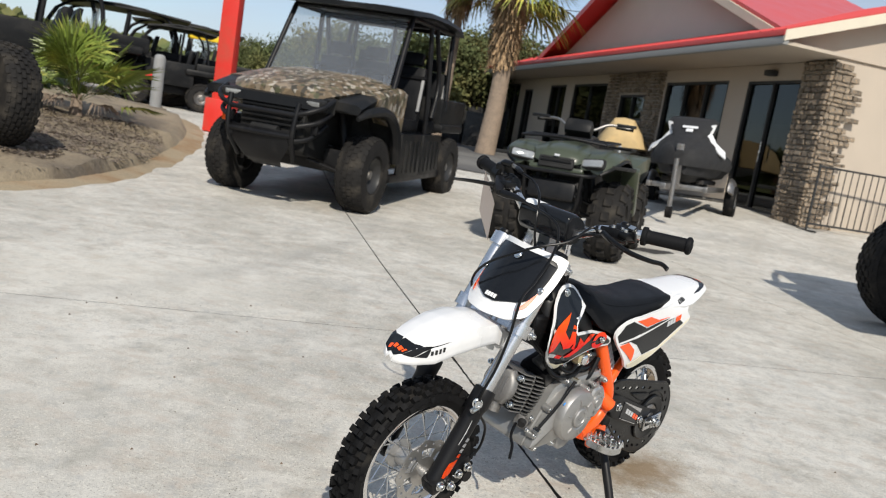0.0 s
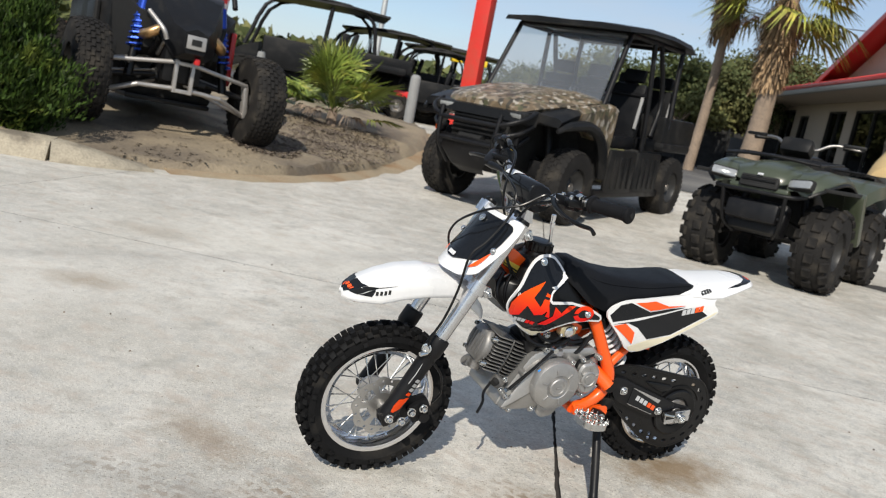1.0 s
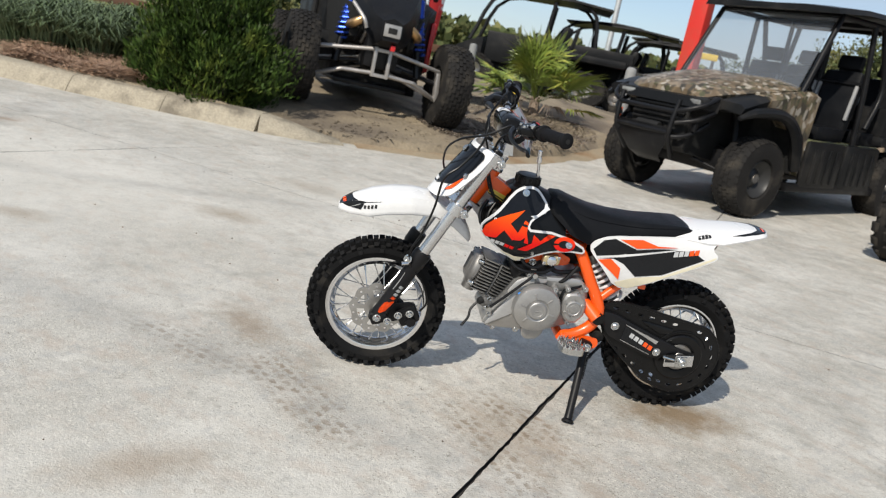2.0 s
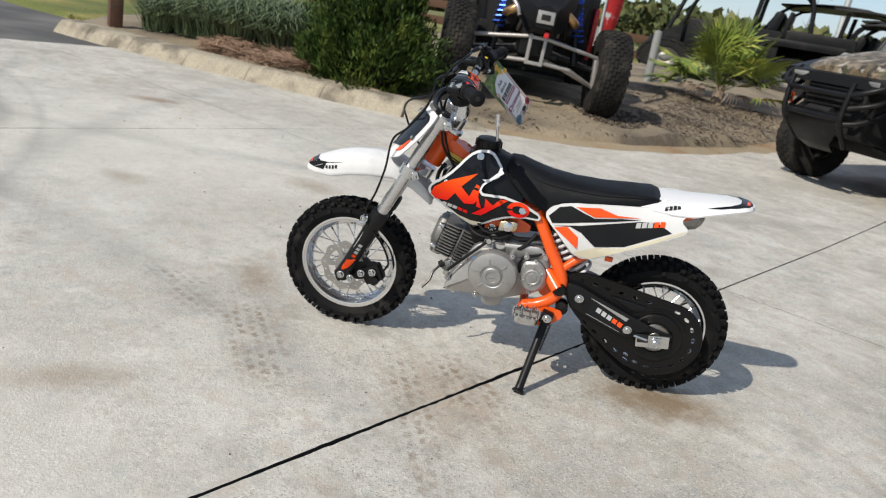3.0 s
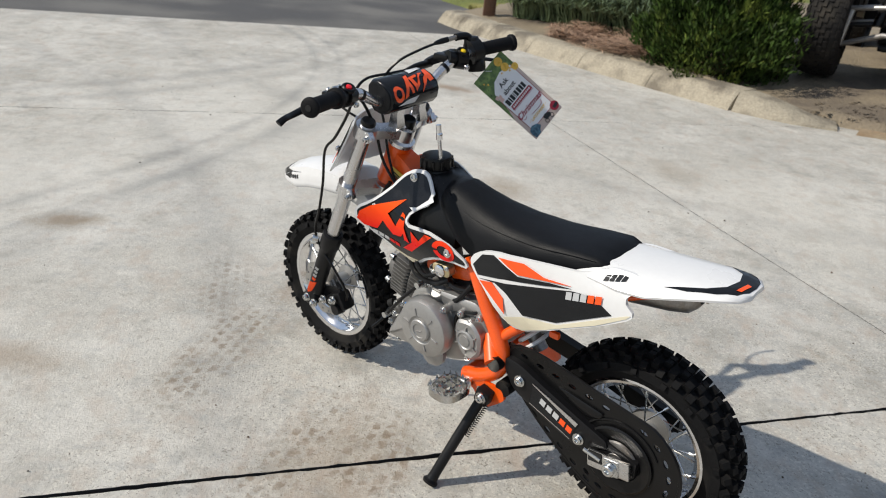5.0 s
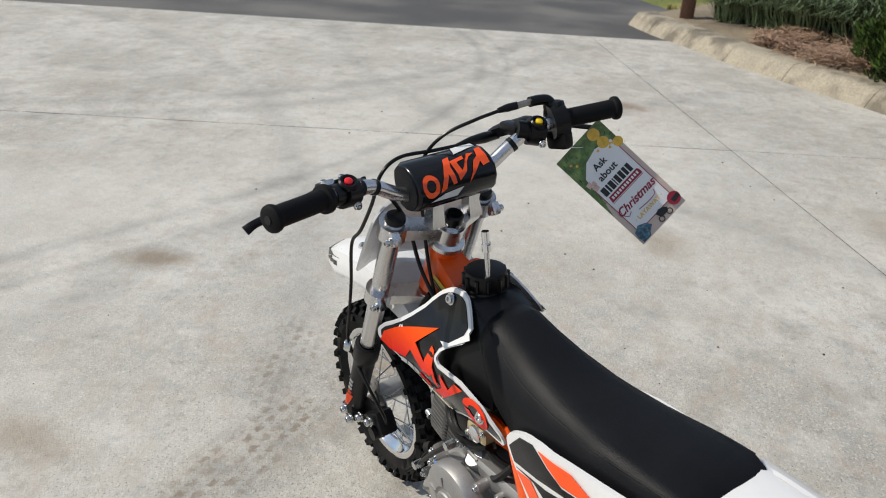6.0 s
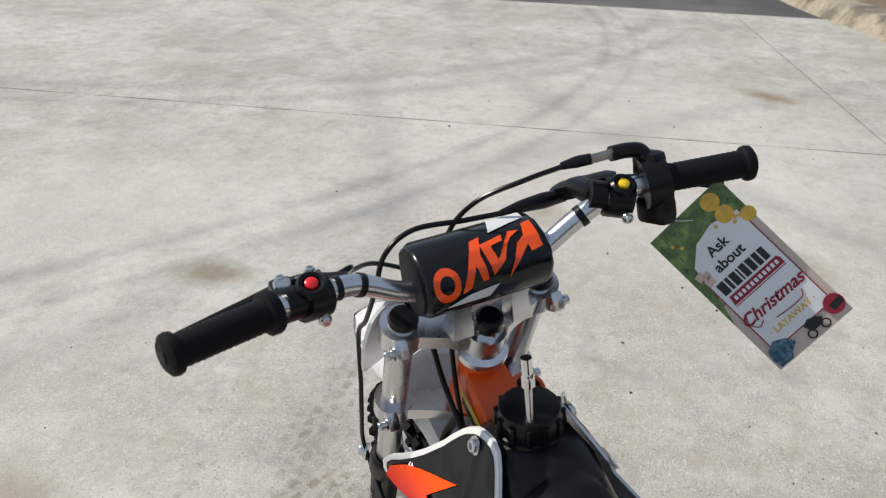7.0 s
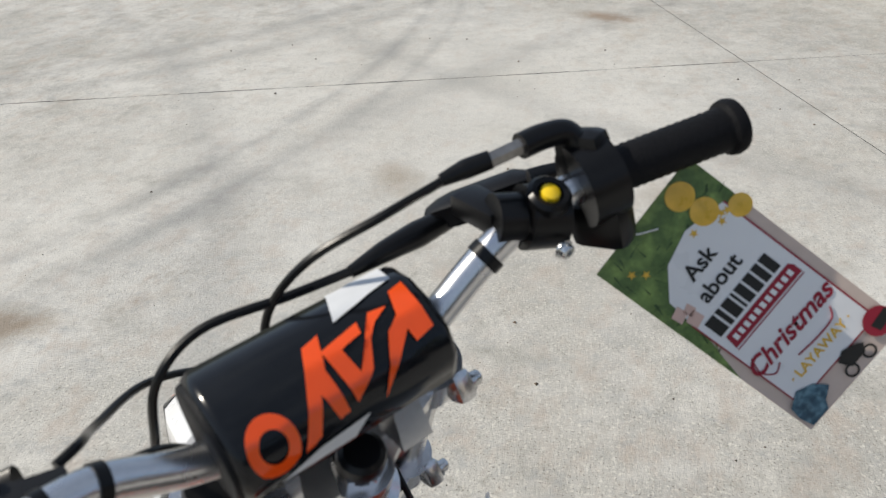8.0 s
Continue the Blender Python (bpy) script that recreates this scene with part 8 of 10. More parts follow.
def fender_mark(rows, mat, label="", lift=0.0012):
    """Rows of x and a span of f, joined into one thin skin."""
    bm = B()
    fine = []
    for (x0, a0, b0), (x1, a1, b1) in zip(rows, rows[1:]):
        n = max(1, int((x0 - x1) / 0.0025))
        fine += [(x0 + (x1 - x0) * k / n, a0 + (a1 - a0) * k / n, b0 + (b1 - b0) * k / n) for k in range(n)]
    fine.append(rows[-1])
    vs = [[bm.verts.new(fender_skin(x, f0 + (f1 - f0) * k / 24, lift)) for k in range(25)] for x, f0, f1 in fine]
    for a, b in zip(vs, vs[1:]):
        for i in range(24):
            bm.faces.new((a[i], a[i + 1], b[i + 1], b[i]))
    bmesh.ops.recalc_face_normals(bm, faces=bm.faces)
    return part("fender_graphic", bm, mat, bike, label)


for s in (1, -1):
    fender_mark([(1.063, 0.001 * s, 0.22 * s), (1.058, 0.001 * s, 0.45 * s), (1.053, 0.001 * s, 0.60 * s), (1.045, 0.001 * s, 0.70 * s), (1.0378, 0.001 * s, 0.75 * s), (1.033, 0.03 * s, 0.733 * s), (1.029, 0.27 * s, 0.715 * s), (1.0166, 0.53 * s, 0.662 * s), (0.993, 0.605 * s, 0.625 * s), (0.950, 0.637 * s, 0.642 * s)], GLOSS, "gloss black tip")
    fender_mark([(1.0345, 0.752 * s, 0.762 * s), (1.020, 0.705 * s, 0.805 * s), (1.006, 0.655 * s, 0.842 * s), (1.000, 0.632 * s, 0.700 * s)], GLOSS)
    for k in range(4):
        fender_mark([(0.9985 - 0.0095 * k, 0.70 * s, 0.80 * s), (0.9925 - 0.0095 * k, 0.71 * s, 0.81 * s)], INK)

for k in range(4):
    fender_mark([(1.0585 - 0.0018 * k, -0.22 + 0.16 * k, -0.10 + 0.16 * k), (1.0505 - 0.0018 * k, -0.20 + 0.16 * k, -0.08 + 0.16 * k)], ORANGE_DECAL, "", 0.0022)

# number plate
PT, PB = Vector((0.708, 0.026, 0.750)), Vector((0.826, 0.026, 0.566))
PU_, PN = (PB - PT), Vector(((PT - PB).z, 0, -(PT - PB).x)).normalized()


def on_plate(a, b, d):
    q = PT + PU_ * b + PN * d
    return (q.x - 5.2 * a * a, q.y + a * 1.08, q.z - 1.9 * a * a)


plate_out = [(-0.050, 0.110), (0.0, 0.135), (0.050, 0.118), (0.076, 0.098), (0.087, 0.110), (0.090, 0.20), (0.091, 0.40), (0.087, 0.62), (0.080, 0.84), (0.054, 0.95), (0.0, 0.985), (-0.054, 0.95), (-0.080, 0.84), (-0.087, 0.62), (-0.091, 0.40), (-0.090, 0.20), (-0.087, 0.110), (-0.076, 0.098)]


def curved_plate(outline, thick, lift, mat, label, name, parent):
    bm = B()
    vs = [bm.verts.new((a, b, 0)) for a, b in rounded(outline, 3)]
    bm.faces.new(vs)
    bm.normal_update()
    bmesh.ops.triangulate(bm, faces=bm.faces)
    for _ in range(2):
        bmesh.ops.subdivide_edges(bm, edges=[e for e in bm.edges if abs(e.verts[0].co.x - e.verts[1].co.x) > 0.02], cuts=1)
        bm.normal_update()
    bmesh.ops.triangulate(bm, faces=bm.faces)
    for v in bm.verts:
        v.co = Vector(on_plate(v.co.x, v.co.y, lift))
    bmesh.ops.recalc_face_normals(bm, faces=bm.faces)
    if sum(f.normal.x for f in bm.faces) < 0:
        bmesh.ops.reverse_faces(bm, faces=bm.faces)
    bmesh.ops.solidify(bm, geom=bm.faces[:], thickness=thick)
    return part(name, bm, mat, parent, label, angle=50)


npl = curved_plate(plate_out, 0.004, 0.012, WHITE, "white plastic number plate", "number_plate", bike)
curved_plate([(-0.074, 0.172), (-0.066, 0.168), (0.0, 0.196), (0.066, 0.178), (0.074, 0.186), (0.079, 0.224), (0.079, 0.440), (0.071, 0.652), (0.058, 0.735), (0.012, 0.832), (-0.012, 0.832), (-0.058, 0.735), (-0.071, 0.652), (-0.079, 0.440), (-0.079, 0.224)], 0.0012, 0.0146, GLOSS, "gloss black panel", "panel", npl)
for s in (1, -1):
    curved_plate([(s * 0.058, 0.835), (s * 0.064, 0.745), (s * 0.073, 0.60), (s * 0.0765, 0.555), (s * 0.0755, 0.66), (s * 0.072, 0.76)], 0.0012, 0.0146, ORANGE_DECAL, "", "flash", npl)
for k in range(4):
    curved_plate([(-0.015 + 0.0075 * k, 0.762), (-0.009 + 0.0075 * k, 0.762), (-0.009 + 0.0075 * k, 0.808), (-0.015 + 0.0075 * k, 0.808)], 0.001, 0.0156, WHITE, "", "mark", npl)
for p in ((0.0, 0.28), (0.077, 0.523), (-0.077, 0.523)):
    q = Vector(on_plate(p[0], p[1], 0.016))
    bolt(q, PN, 0.006 if p[0] else 0.0075, 0.005, npl)

# frame: orange tubes
part("backbone", tube(B(), [(0.652, 0, 0.610), (0.60, 0, 0.565), (0.52, 0, 0.515), (0.42, 0, 0.488), (0.34, 0, 0.480)], 0.021, 14, 5), ORANGE, bike, "orange frame backbone")
for s in (1, -1):
    part("side_tube", tube(B(), [(0.385, s * 0.070, 0.500), (0.360, s * 0.078, 0.462), (0.326, s * 0.085, 0.405), (0.288, s * 0.090, 0.345), (0.276, s * 0.090, 0.308), (0.288, s * 0.090, 0.268), (0.325, s * 0.092, 0.238), (0.372, s * 0.094, 0.222)], 0.0168, 16, 6), ORANGE, bike, "orange frame tube")
    part("rear_stay", tube(B(), [(0.292, s * 0.088, 0.345), (0.255, s * 0.080, 0.382), (0.20, s * 0.070, 0.425), (0.06, s * 0.062, 0.530), (-0.03, s * 0.055, 0.575)], 0.0115, 12, 5), ORANGE, bike, "orange rear stay")
    part("pivot_lug", rod(B(), (0.322, s * 0.074, 0.332), (0.284, s * 0.112, 0.300), 0.0185, seg=18), ORANGE, bike)
    part("pivot_cap", rod(B(), (0.281, s * 0.100, 0.301), (0.281, s * 0.118, 0.301), 0.0185, 0.0175, seg=20), BLACK, bike, "black pivot cap")
    part("peg_bracket", plate(B(), rounded([(0.372, 0.240), (0.340, 0.236), (0.262, 0.236), (0.254, 0.214), (0.272, 0.196), (0.300, 0.172), (0.326, 0.176), (0.338, 0.204), (0.372, 0.208)], 3), lambda a, b, d: (a, s * (0.098 + d), b), 0.008), ORANGE, bike, "orange footpeg bracket")
    # footpeg: serrated open frame
    peg = part("footpeg", box(B(), (0.352, s * 0.116, 0.220), (0.024, 0.034, 0.018), bevel=0.004), ZINC, bike, "serrated silver footpeg")
    loop = [(0.357 + 0.036 * math.copysign(abs(math.cos(a)) ** 0.7, math.cos(a)), 0.166 + 0.044 * math.copysign(abs(math.sin(a)) ** 0.7, math.sin(a))) for a in [2 * math.pi * k / 32 for k in range(32)]]
    tilt = lambda a, b, c: Vector((a, s * b, 0.222 + c + 0.10 * (b - 0.12)))
    bm = B()
    loft(bm, [[tilt(a, b, c) for a, b, c in ((x, y, 0.009), (x, y, -0.010), (0.357 + (x - 0.357) * 0.86, 0.166 + (y - 0.166) * 0.88, -0.010), (0.357 + (x - 0.357) * 0.86, 0.166 + (y - 0.166) * 0.88, 0.009))] for x, y in loop + loop[:1]], caps=False)
    part("peg_loop", bm, ZINC, peg)
    for x in (0.344, 0.370):
        part("peg_bar", loft(B(), [[tilt(x + q, b, c) for q, c in ((-0.002, -0.008), (0.002, -0.008), (0.002, 0.009), (-0.002, 0.009))] for b in (0.126, 0.206)]), ZINC, peg)
    for y in (0.150, 0.182):
        part("peg_bar", loft(B(), [[tilt(a, y + q, c) for q, c in ((-0.002, -0.008), (0.002, -0.008), (0.002, 0.007), (-0.002, 0.007))] for a in (0.323, 0.391)]), ZINC, peg)
    for x, y in loop[::2] + [(q, 0.128 + 0.0155 * k) for q in (0.344, 0.370) for k in range(6)]:
        part("tooth", rod(B(), tilt(x, y, 0.008), tilt(x, y, 0.018), 0.0042, 0.0012, seg=4), ZINC, peg)
bolt((0.318, 0.106, 0.210), (0, 1, 0), 0.008, 0.008)
part("cross_brace", rod(B(), (0.372, -0.095, 0.222), (0.372, 0.095, 0.222), 0.013), ORANGE, bike)
part("warning_label", plate(B(), [(0.664, 0.610), (0.666, 0.597), (0.607, 0.562), (0.598, 0.586)], lambda a, b, d: (a, 0.0262 + d, b), 0.0008), YELLOW, bike, "yellow label with black bars")
for k in range(2):
    part("label_bar", plate(B(), [(0.664, 0.6015 - 0.006 * k), (0.6645, 0.5985 - 0.006 * k), (0.606 + 0.008 * k, 0.570 - 0.003 * k), (0.604 + 0.008 * k, 0.5735 - 0.003 * k)], lambda a, b, d: (a, 0.0272 + d, b), 0.0006), INK, bike)
part("front_scoop", loft(B(), [[(x, -w, z0), (x, -w, z1 - 0.012), (x, -w * 0.7, z1), (x, w * 0.7, z1), (x, w, z1 - 0.012), (x, w, z0)] for x, w, z0, z1 in ((0.668, 0.026, 0.505, 0.548), (0.640, 0.050, 0.485, 0.562), (0.600, 0.066, 0.470, 0.566), (0.545, 0.072, 0.455, 0.560))]), BLACK, bike, "black plastic scoop below the tank")
part("head_hose", tube(B(), [(0.662, 0.036, 0.575), (0.676, 0.046, 0.545), (0.672, 0.058, 0.515), (0.645, 0.066, 0.490), (0.600, 0.060, 0.462), (0.565, 0.050, 0.440)], 0.0055, 8), BLACK, bike, "black hose below the steering head")
part("head_hose", tube(B(), [(0.640, 0.038, 0.572), (0.655, 0.052, 0.540), (0.650, 0.064, 0.505), (0.610, 0.070, 0.470), (0.575, 0.064, 0.430)], 0.004, 8), BLACK, bike, "black hose below the steering head")
part("wire_clip", box(B(), (0.650, 0.034, 0.566), (0.016, 0.008, 0.008), (0, 30, 0), bevel=0.002), ZINC, bike)

# side stand with spring
KS0, KS1 = Vector((0.300, 0.128, 0.205)), Vector((0.335, 0.246, 0.034))
ks = part("side_stand", tube(B(), [KS0, KS0.lerp(KS1, 0.5) + Vector((0, 0.002, 0)), KS1], [0.0115, 0.0115, 0.0115], 14, 5), SATIN, bike, "black tubular side stand")
part("stand_foot", lathe(B(), [(0.0, -0.004), (0.017, -0.004), (0.018, 0.001), (0.0125, 0.006), (0.0115, 0.02)], aim(KS1, KS0), 16), SATIN, ks)
part("stand_pivot", box(B(), (0.299, 0.118, 0.212), (0.034, 0.028, 0.036), (0, -15, 0), bevel=0.006), SATIN, ks)
bolt((0.297, 0.132, 0.214), (0, 1, 0), 0.010, 0.009, ks)
q0, q1 = Vector((0.284, 0.126, 0.198)), Vector((0.300, 0.172, 0.132))
coil = [q0.lerp(q1, k / 110) + 0.0045 * (math.cos(k * 0.9) * Vector((1, 0, 0)) + math.sin(k * 0.9) * Vector((0, 0.83, 0.56))) for k in range(111)]
part("stand_spring", tube(B(), coil, 0.0011, 5, 1), SATIN, ks)

# rear swing arm, chain cover with round holes, axle adjuster
for s in (1, -1):
    part("swing_arm", loft(B(), [[(x, s * y + dy, z + dz) for dy, dz in ((-0.011, -h), (0.011, -h), (0.011, h), (-0.011, h))] for x, y, z, h in ((0.29, 0.060, 0.300, 0.020), (0.18, 0.072, 0.272, 0.020), (0.06, 0.084, 0.232, 0.020), (-0.055, 0.088, 0.210, 0.016))]), SATIN, bike, "black box-section swing arm")
cover = [(0.258, 0.296), (0.258, 0.338), (0.212, 0.352), (0.135, 0.344), (0.060, 0.331), (-0.030, 0.317)]
cover += [(RC.x - 0.004 + 0.124 * math.cos(a), 0.205 + 0.118 * math.sin(a)) for a in [radians(100 + 17.5 * k) for k in range(1, 11)]]
cover += [(0.061, 0.108), (0.130, 0.154), (0.184, 0.196), (0.240, 0.250)]
hole_list = []


def slot_of(cx, cy, lean, a=0.0095, b=0.0048):
    c, q = math.cos(lean), math.sin(lean)
    return [(cx + a * math.cos(t) * c - b * math.sin(t) * q, cy + a * math.cos(t) * q + b * math.sin(t) * c) for t in [2 * math.pi * k / 12 for k in range(12)]]


for k in range(6):
    hole_list.append(slot_of(0.224 - 0.039 * k, 0.332 - 0.0048 * k, 0.12))
for k in range(5):
    hole_list.append(slot_of(0.190 - 0.0345 * k, 0.205 - 0.0220 * k, 0.57))
for k in range(11):
    a = radians(112 + 20 * k)
    hole_list.append(slot_of(RC.x - 0.004 + 0.102 * math.cos(a), 0.205 + 0.097 * math.sin(a), a + math.pi / 2))
for k in range(6):
    a = radians(60 * k + 20)
    hole_list.append(ring_of(RC.x + 0.068 * math.cos(a), 0.205 + 0.066 * math.sin(a), 0.006, 8))
cg = part("chain_cover", plate(B(), cover, lambda a, b, d: (a, 0.082 + d, b), 0.004, hole_list), BLACK, bike, "matt black chain cover pierced with long slots")
bm = B()
rim_line = [Vector((a, 0.083, b)) for a, b in cover]
tube(bm, rim_line + [rim_line[0]], 0.0045, 6, 2, caps=False)
part("cover_rim", bm, BLACK, cg)
part("cover_ring", lathe(B(), [(0.072, 0.0), (0.074, 0.006), (0.070, 0.0085), (0.060, 0.006), (0.052, 0.006), (0.047, 0.004), (0.045, 0.0)], Matrix.Translation((RC.x, 0.085, 0.206)) @ pose(0, 0, 0, -90), 40), BLACK, cg)
part("sprocket_hub", lathe(B(), [(0.0, 0.010), (0.018, 0.010), (0.022, 0.006), (0.040, 0.004), (0.042, 0.0)], Matrix.Translation((RC.x, 0.088, 0.206)) @ pose(0, 0, 0, -90), 32), STEEL, cg)
arm = plate(B(), rounded([(0.262, 0.322), (0.222, 0.318), (0.186, 0.303), (0.072, 0.262), (0.012, 0.243), (0.008, 0.226), (0.040, 0.214), (0.052, 0.196), (0.090, 0.198), (0.192, 0.234), (0.236, 0.250), (0.262, 0.290)], 3), lambda a, b, d: (a, 0.086 + d, b), 0.014, lip=0.004, lift=0.002)
sa = part("arm_cover", arm, SATIN, bike, "raised black arm section of the cover")
part("arm_strip", plate(B(), [(0.187, 0.291), (0.079, 0.245), (0.089, 0.209), (0.191, 0.245)], lambda a, b, d: (a, 0.1025 + d, b), 0.001), GLOSS, sa)
part("arm_edge", plate(B(), [(0.188, 0.2935), (0.074, 0.2545), (0.079, 0.2440), (0.187, 0.2915)], lambda a, b, d: (a, 0.1032 + d, b), 0.002), BRUSHED, sa, "bright wedge along the arm")
part("arm_edge", plate(B(), [(0.192, 0.2435), (0.090, 0.2085), (0.0905, 0.2070), (0.192, 0.2415)], lambda a, b, d: (a, 0.1032 + d, b), 0.001), BRUSHED, sa)
part("cover_ridge", plate(B(), rounded([(0.150, 0.309), (0.030, 0.293), (0.036, 0.278), (0.070, 0.270)], 2), lambda a, b, d: (a, 0.086 + d, b), 0.004, lip=0.003, lift=0.002), BLACK, cg)
part("cover_arc", tube(B(), [(RC.x + 0.088 * math.cos(a), 0.0865, 0.206 + 0.086 * math.sin(a)) for a in [radians(20 + 12 * k) for k in range(12)]], 0.003, 6, 2), BLACK, cg)
for k in range(5):
    u = 0.164 - 0.0165 * k
    part("model_mark", plate(B(), [(u, 0.269 - 0.0074 * k), (u - 0.0125, 0.2635 - 0.0074 * k), (u - 0.0085, 0.250 - 0.0074 * k), (u + 0.004, 0.2555 - 0.0074 * k)], lambda a, b, d: (a, 0.1040 + d, b), 0.0006), GREY_DECAL if k < 3 else ORANGE_DECAL, sa)
bolt((0.220, 0.103, 0.283), (0, 1, 0), 0.0095, 0.009)
bolt((0.070, 0.103, 0.219), (0, 1, 0), 0.0095, 0.009)
adj = part("axle_adjuster", box(B(), (-0.004, 0.108, 0.203), (0.092, 0.010, 0.038), (0, 8, 0), bevel=0.003), BRUSHED, bike, "bright chain adjuster block")
# near-black box drawn in place of the slot's shade
part("slot", box(B(), (0.024, 0.1125, 0.207), (0.030, 0.004, 0.022), (0, 8, 0)), DARK, adj)
part("adjuster_bolt", rod(B(), (0.050, 0.113, 0.212), (0.012, 0.113, 0.206), 0.0045, seg=8), ZINC, adj)
part("adjuster_cap", box(B(), (-0.012, 0.1145, 0.203), (0.034, 0.005, 0.034), (0, 8, 0), bevel=0.002), ZINC, adj)
bolt((-0.012, 0.117, 0.203), (0, 1, 0), 0.0125, 0.012, adj)
part("axle_rear", rod(B(), RC + Vector((0, -0.11, 0)), RC + Vector((0, 0.11, 0)), 0.008), ZINC, bike)
part("chain", tube(B(), [(0.275, 0.066, 0.330), (0.12, 0.068, 0.300), (0.0, 0.070, 0.262), (-0.050, 0.070, 0.213), (0.0, 0.070, 0.165), (0.12, 0.068, 0.225), (0.275, 0.066, 0.275)], 0.0055, 6, 4), STEEL, bike)
part("chain_roller", rod(B(), (0.262, 0.07, 0.240), (0.262, 0.105, 0.240), 0.018, seg=20), RUBBER, bike)

# rear shock with its coil
S0, S1 = Vector((0.330, 0.040, 0.470)), Vector((0.215, 0.040, 0.330))
part("shock_body", rod(B(), S0, S1, 0.016), STEEL, bike)
ax = (S1 - S0).normalized()
e1 = ax.orthogonal().normalized()
e2 = ax.cross(e1)
part("shock_spring", tube(B(), [S0.lerp(S1, 0.1 + 0.8 * k / 84) + 0.030 * (math.cos(k * 0.56) * e1 + math.sin(k * 0.56) * e2) for k in range(85)], 0.0048, 8, 2), WHITE_TRIM, bike, "pale coil spring")

# engine: one casting with two round covers, finned cylinder, head, carburettor
bm = B()
case = rounded([(0.606, 0.222), (0.604, 0.240), (0.560, 0.322), (0.535, 0.372), (0.478, 0.394), (0.425, 0.396), (0.395, 0.398), (0.352, 0.402), (0.328, 0.388), (0.314, 0.340), (0.322, 0.276), (0.365, 0.252), (0.425, 0.226), (0.47, 0.214), (0.52, 0.222)], 3)
plate(bm, case, lambda a, b, d: (a, -0.085 + d, b), 0.165, lip=0.010, lift=0.006)
eng = part("engine", bm, CAST, bike, "grey cast alloy engine case")
# left side cover: long wedge joined to the round flywheel cover
plate_l = rounded([(0.606, 0.226), (0.598, 0.246), (0.545, 0.336), (0.518, 0.366), (0.472, 0.374), (0.425, 0.352), (0.408, 0.308), (0.424, 0.260), (0.470, 0.240), (0.54, 0.226)], 4)
part("side_cover", plate(B(), plate_l, lambda a, b, d: (a, 0.084 + d, b), 0.020, lip=0.009, lift=0.006), CAST, eng)
CO = Matrix.Translation((0.471, 0.112, 0.309)) @ pose(0, 0, 0, -90)
part("flywheel_cover", lathe(B(), [(0.070, -0.006), (0.070, 0.012), (0.066, 0.020), (0.054, 0.0245), (0.034, 0.0265), (0.031, 0.024), (0.027, 0.0235), (0.0265, 0.028), (0.024, 0.0305), (0.017, 0.031), (0.016, 0.029), (0.0, 0.029)], CO, 48), CAST, eng, "round cast cover with a stepped centre")
for k in range(6):
    a = radians(60 * k + 12)
    part("cover_rib", box(B(), (0.471 + 0.043 * math.cos(a), 0.1375, 0.309 + 0.043 * math.sin(a)), (0.018, 0.005, 0.0042), (0, -math.degrees(a), 0), bevel=0.0015), CAST, eng)
part("cover_slot", box(B(), (0.471, 0.1425, 0.309), (0.016, 0.003, 0.003), (0, 12, 0), bevel=0.001), CAST, eng)
part("sprocket_cover", plate(B(), rounded([(0.388, 0.362), (0.349, 0.369), (0.324, 0.342), (0.324, 0.300), (0.345, 0.273), (0.372, 0.276), (0.393, 0.302), (0.396, 0.341)], 3), lambda a, b, d: (a, 0.082 + d, b), 0.024, lip=0.006, lift=0.005), CAST, eng)
C2 = Matrix.Translation((0.361, 0.1105, 0.321)) @ pose(0, 0, 0, -90)
part("small_cover", lathe(B(), [(0.024, 0.0), (0.024, 0.004), (0.020, 0.006), (0.018, 0.004), (0.013, 0.004), (0.012, 0.0065), (0.0, 0.007)], C2, 32), CAST, eng)
for k in range(6):
    a = radians(60 * k + 30)
    part("cover_rib", box(B(), (0.361 + 0.027 * math.cos(a), 0.113, 0.321 + 0.027 * math.sin(a)), (0.010, 0.004, 0.0032), (0, -math.degrees(a), 0), bevel=0.001), CAST, eng)
oc = part("oil_cap", lathe(B(), [(0.019, -0.012), (0.019, 0.006), (0.016, 0.010), (0.0, 0.010)], Matrix.Translation((0.467, 0.082, 0.383)) @ pose(0, 0, 0, -38), 20), CAST, eng, "round screw cap with a raised slot")
part("cap_slot", box(B(), (0.467, 0.0885, 0.3915), (0.026, 0.006, 0.006), (-38, 0, 0), bevel=0.002), IRON, oc)
part("sump_lip", plate(B(), rounded([(0.496, 0.244), (0.428, 0.252), (0.432, 0.222), (0.448, 0.206), (0.476, 0.202), (0.490, 0.212)], 4), lambda a, b, d: (a, 0.096 + d, b), 0.010, lip=0.003, lift=0.002), CAST, eng)
for p, y in (((0.598, 0.262), 0.104), ((0.558, 0.326), 0.104), ((0.504, 0.392), 0.092), ((0.490, 0.398), 0.086), ((0.427, 0.368), 0.112), ((0.577, 0.222), 0.100), ((0.510, 0.226), 0.104)):
    lug = part("bolt_lug", rod(B(), (p[0], y - 0.022, p[1]), (p[0], y, p[1]), 0.0095, 0.0085, 14), CAST, eng)
    bolt((p[0], y, p[1]), (0, 1, 0), 0.0050, 0.006, lug)
for p in ((0.387, 0.372), (0.359, 0.362), (0.336, 0.380), (0.362, 0.270)):
    lug = part("bolt_lug", rod(B(), (p[0], 0.078, p[1]), (p[0], 0.102, p[1]), 0.009, 0.008, 14), CAST, eng)
    bolt((p[0], 0.102, p[1]), (0, 1, 0), 0.0050, 0.006, lug)
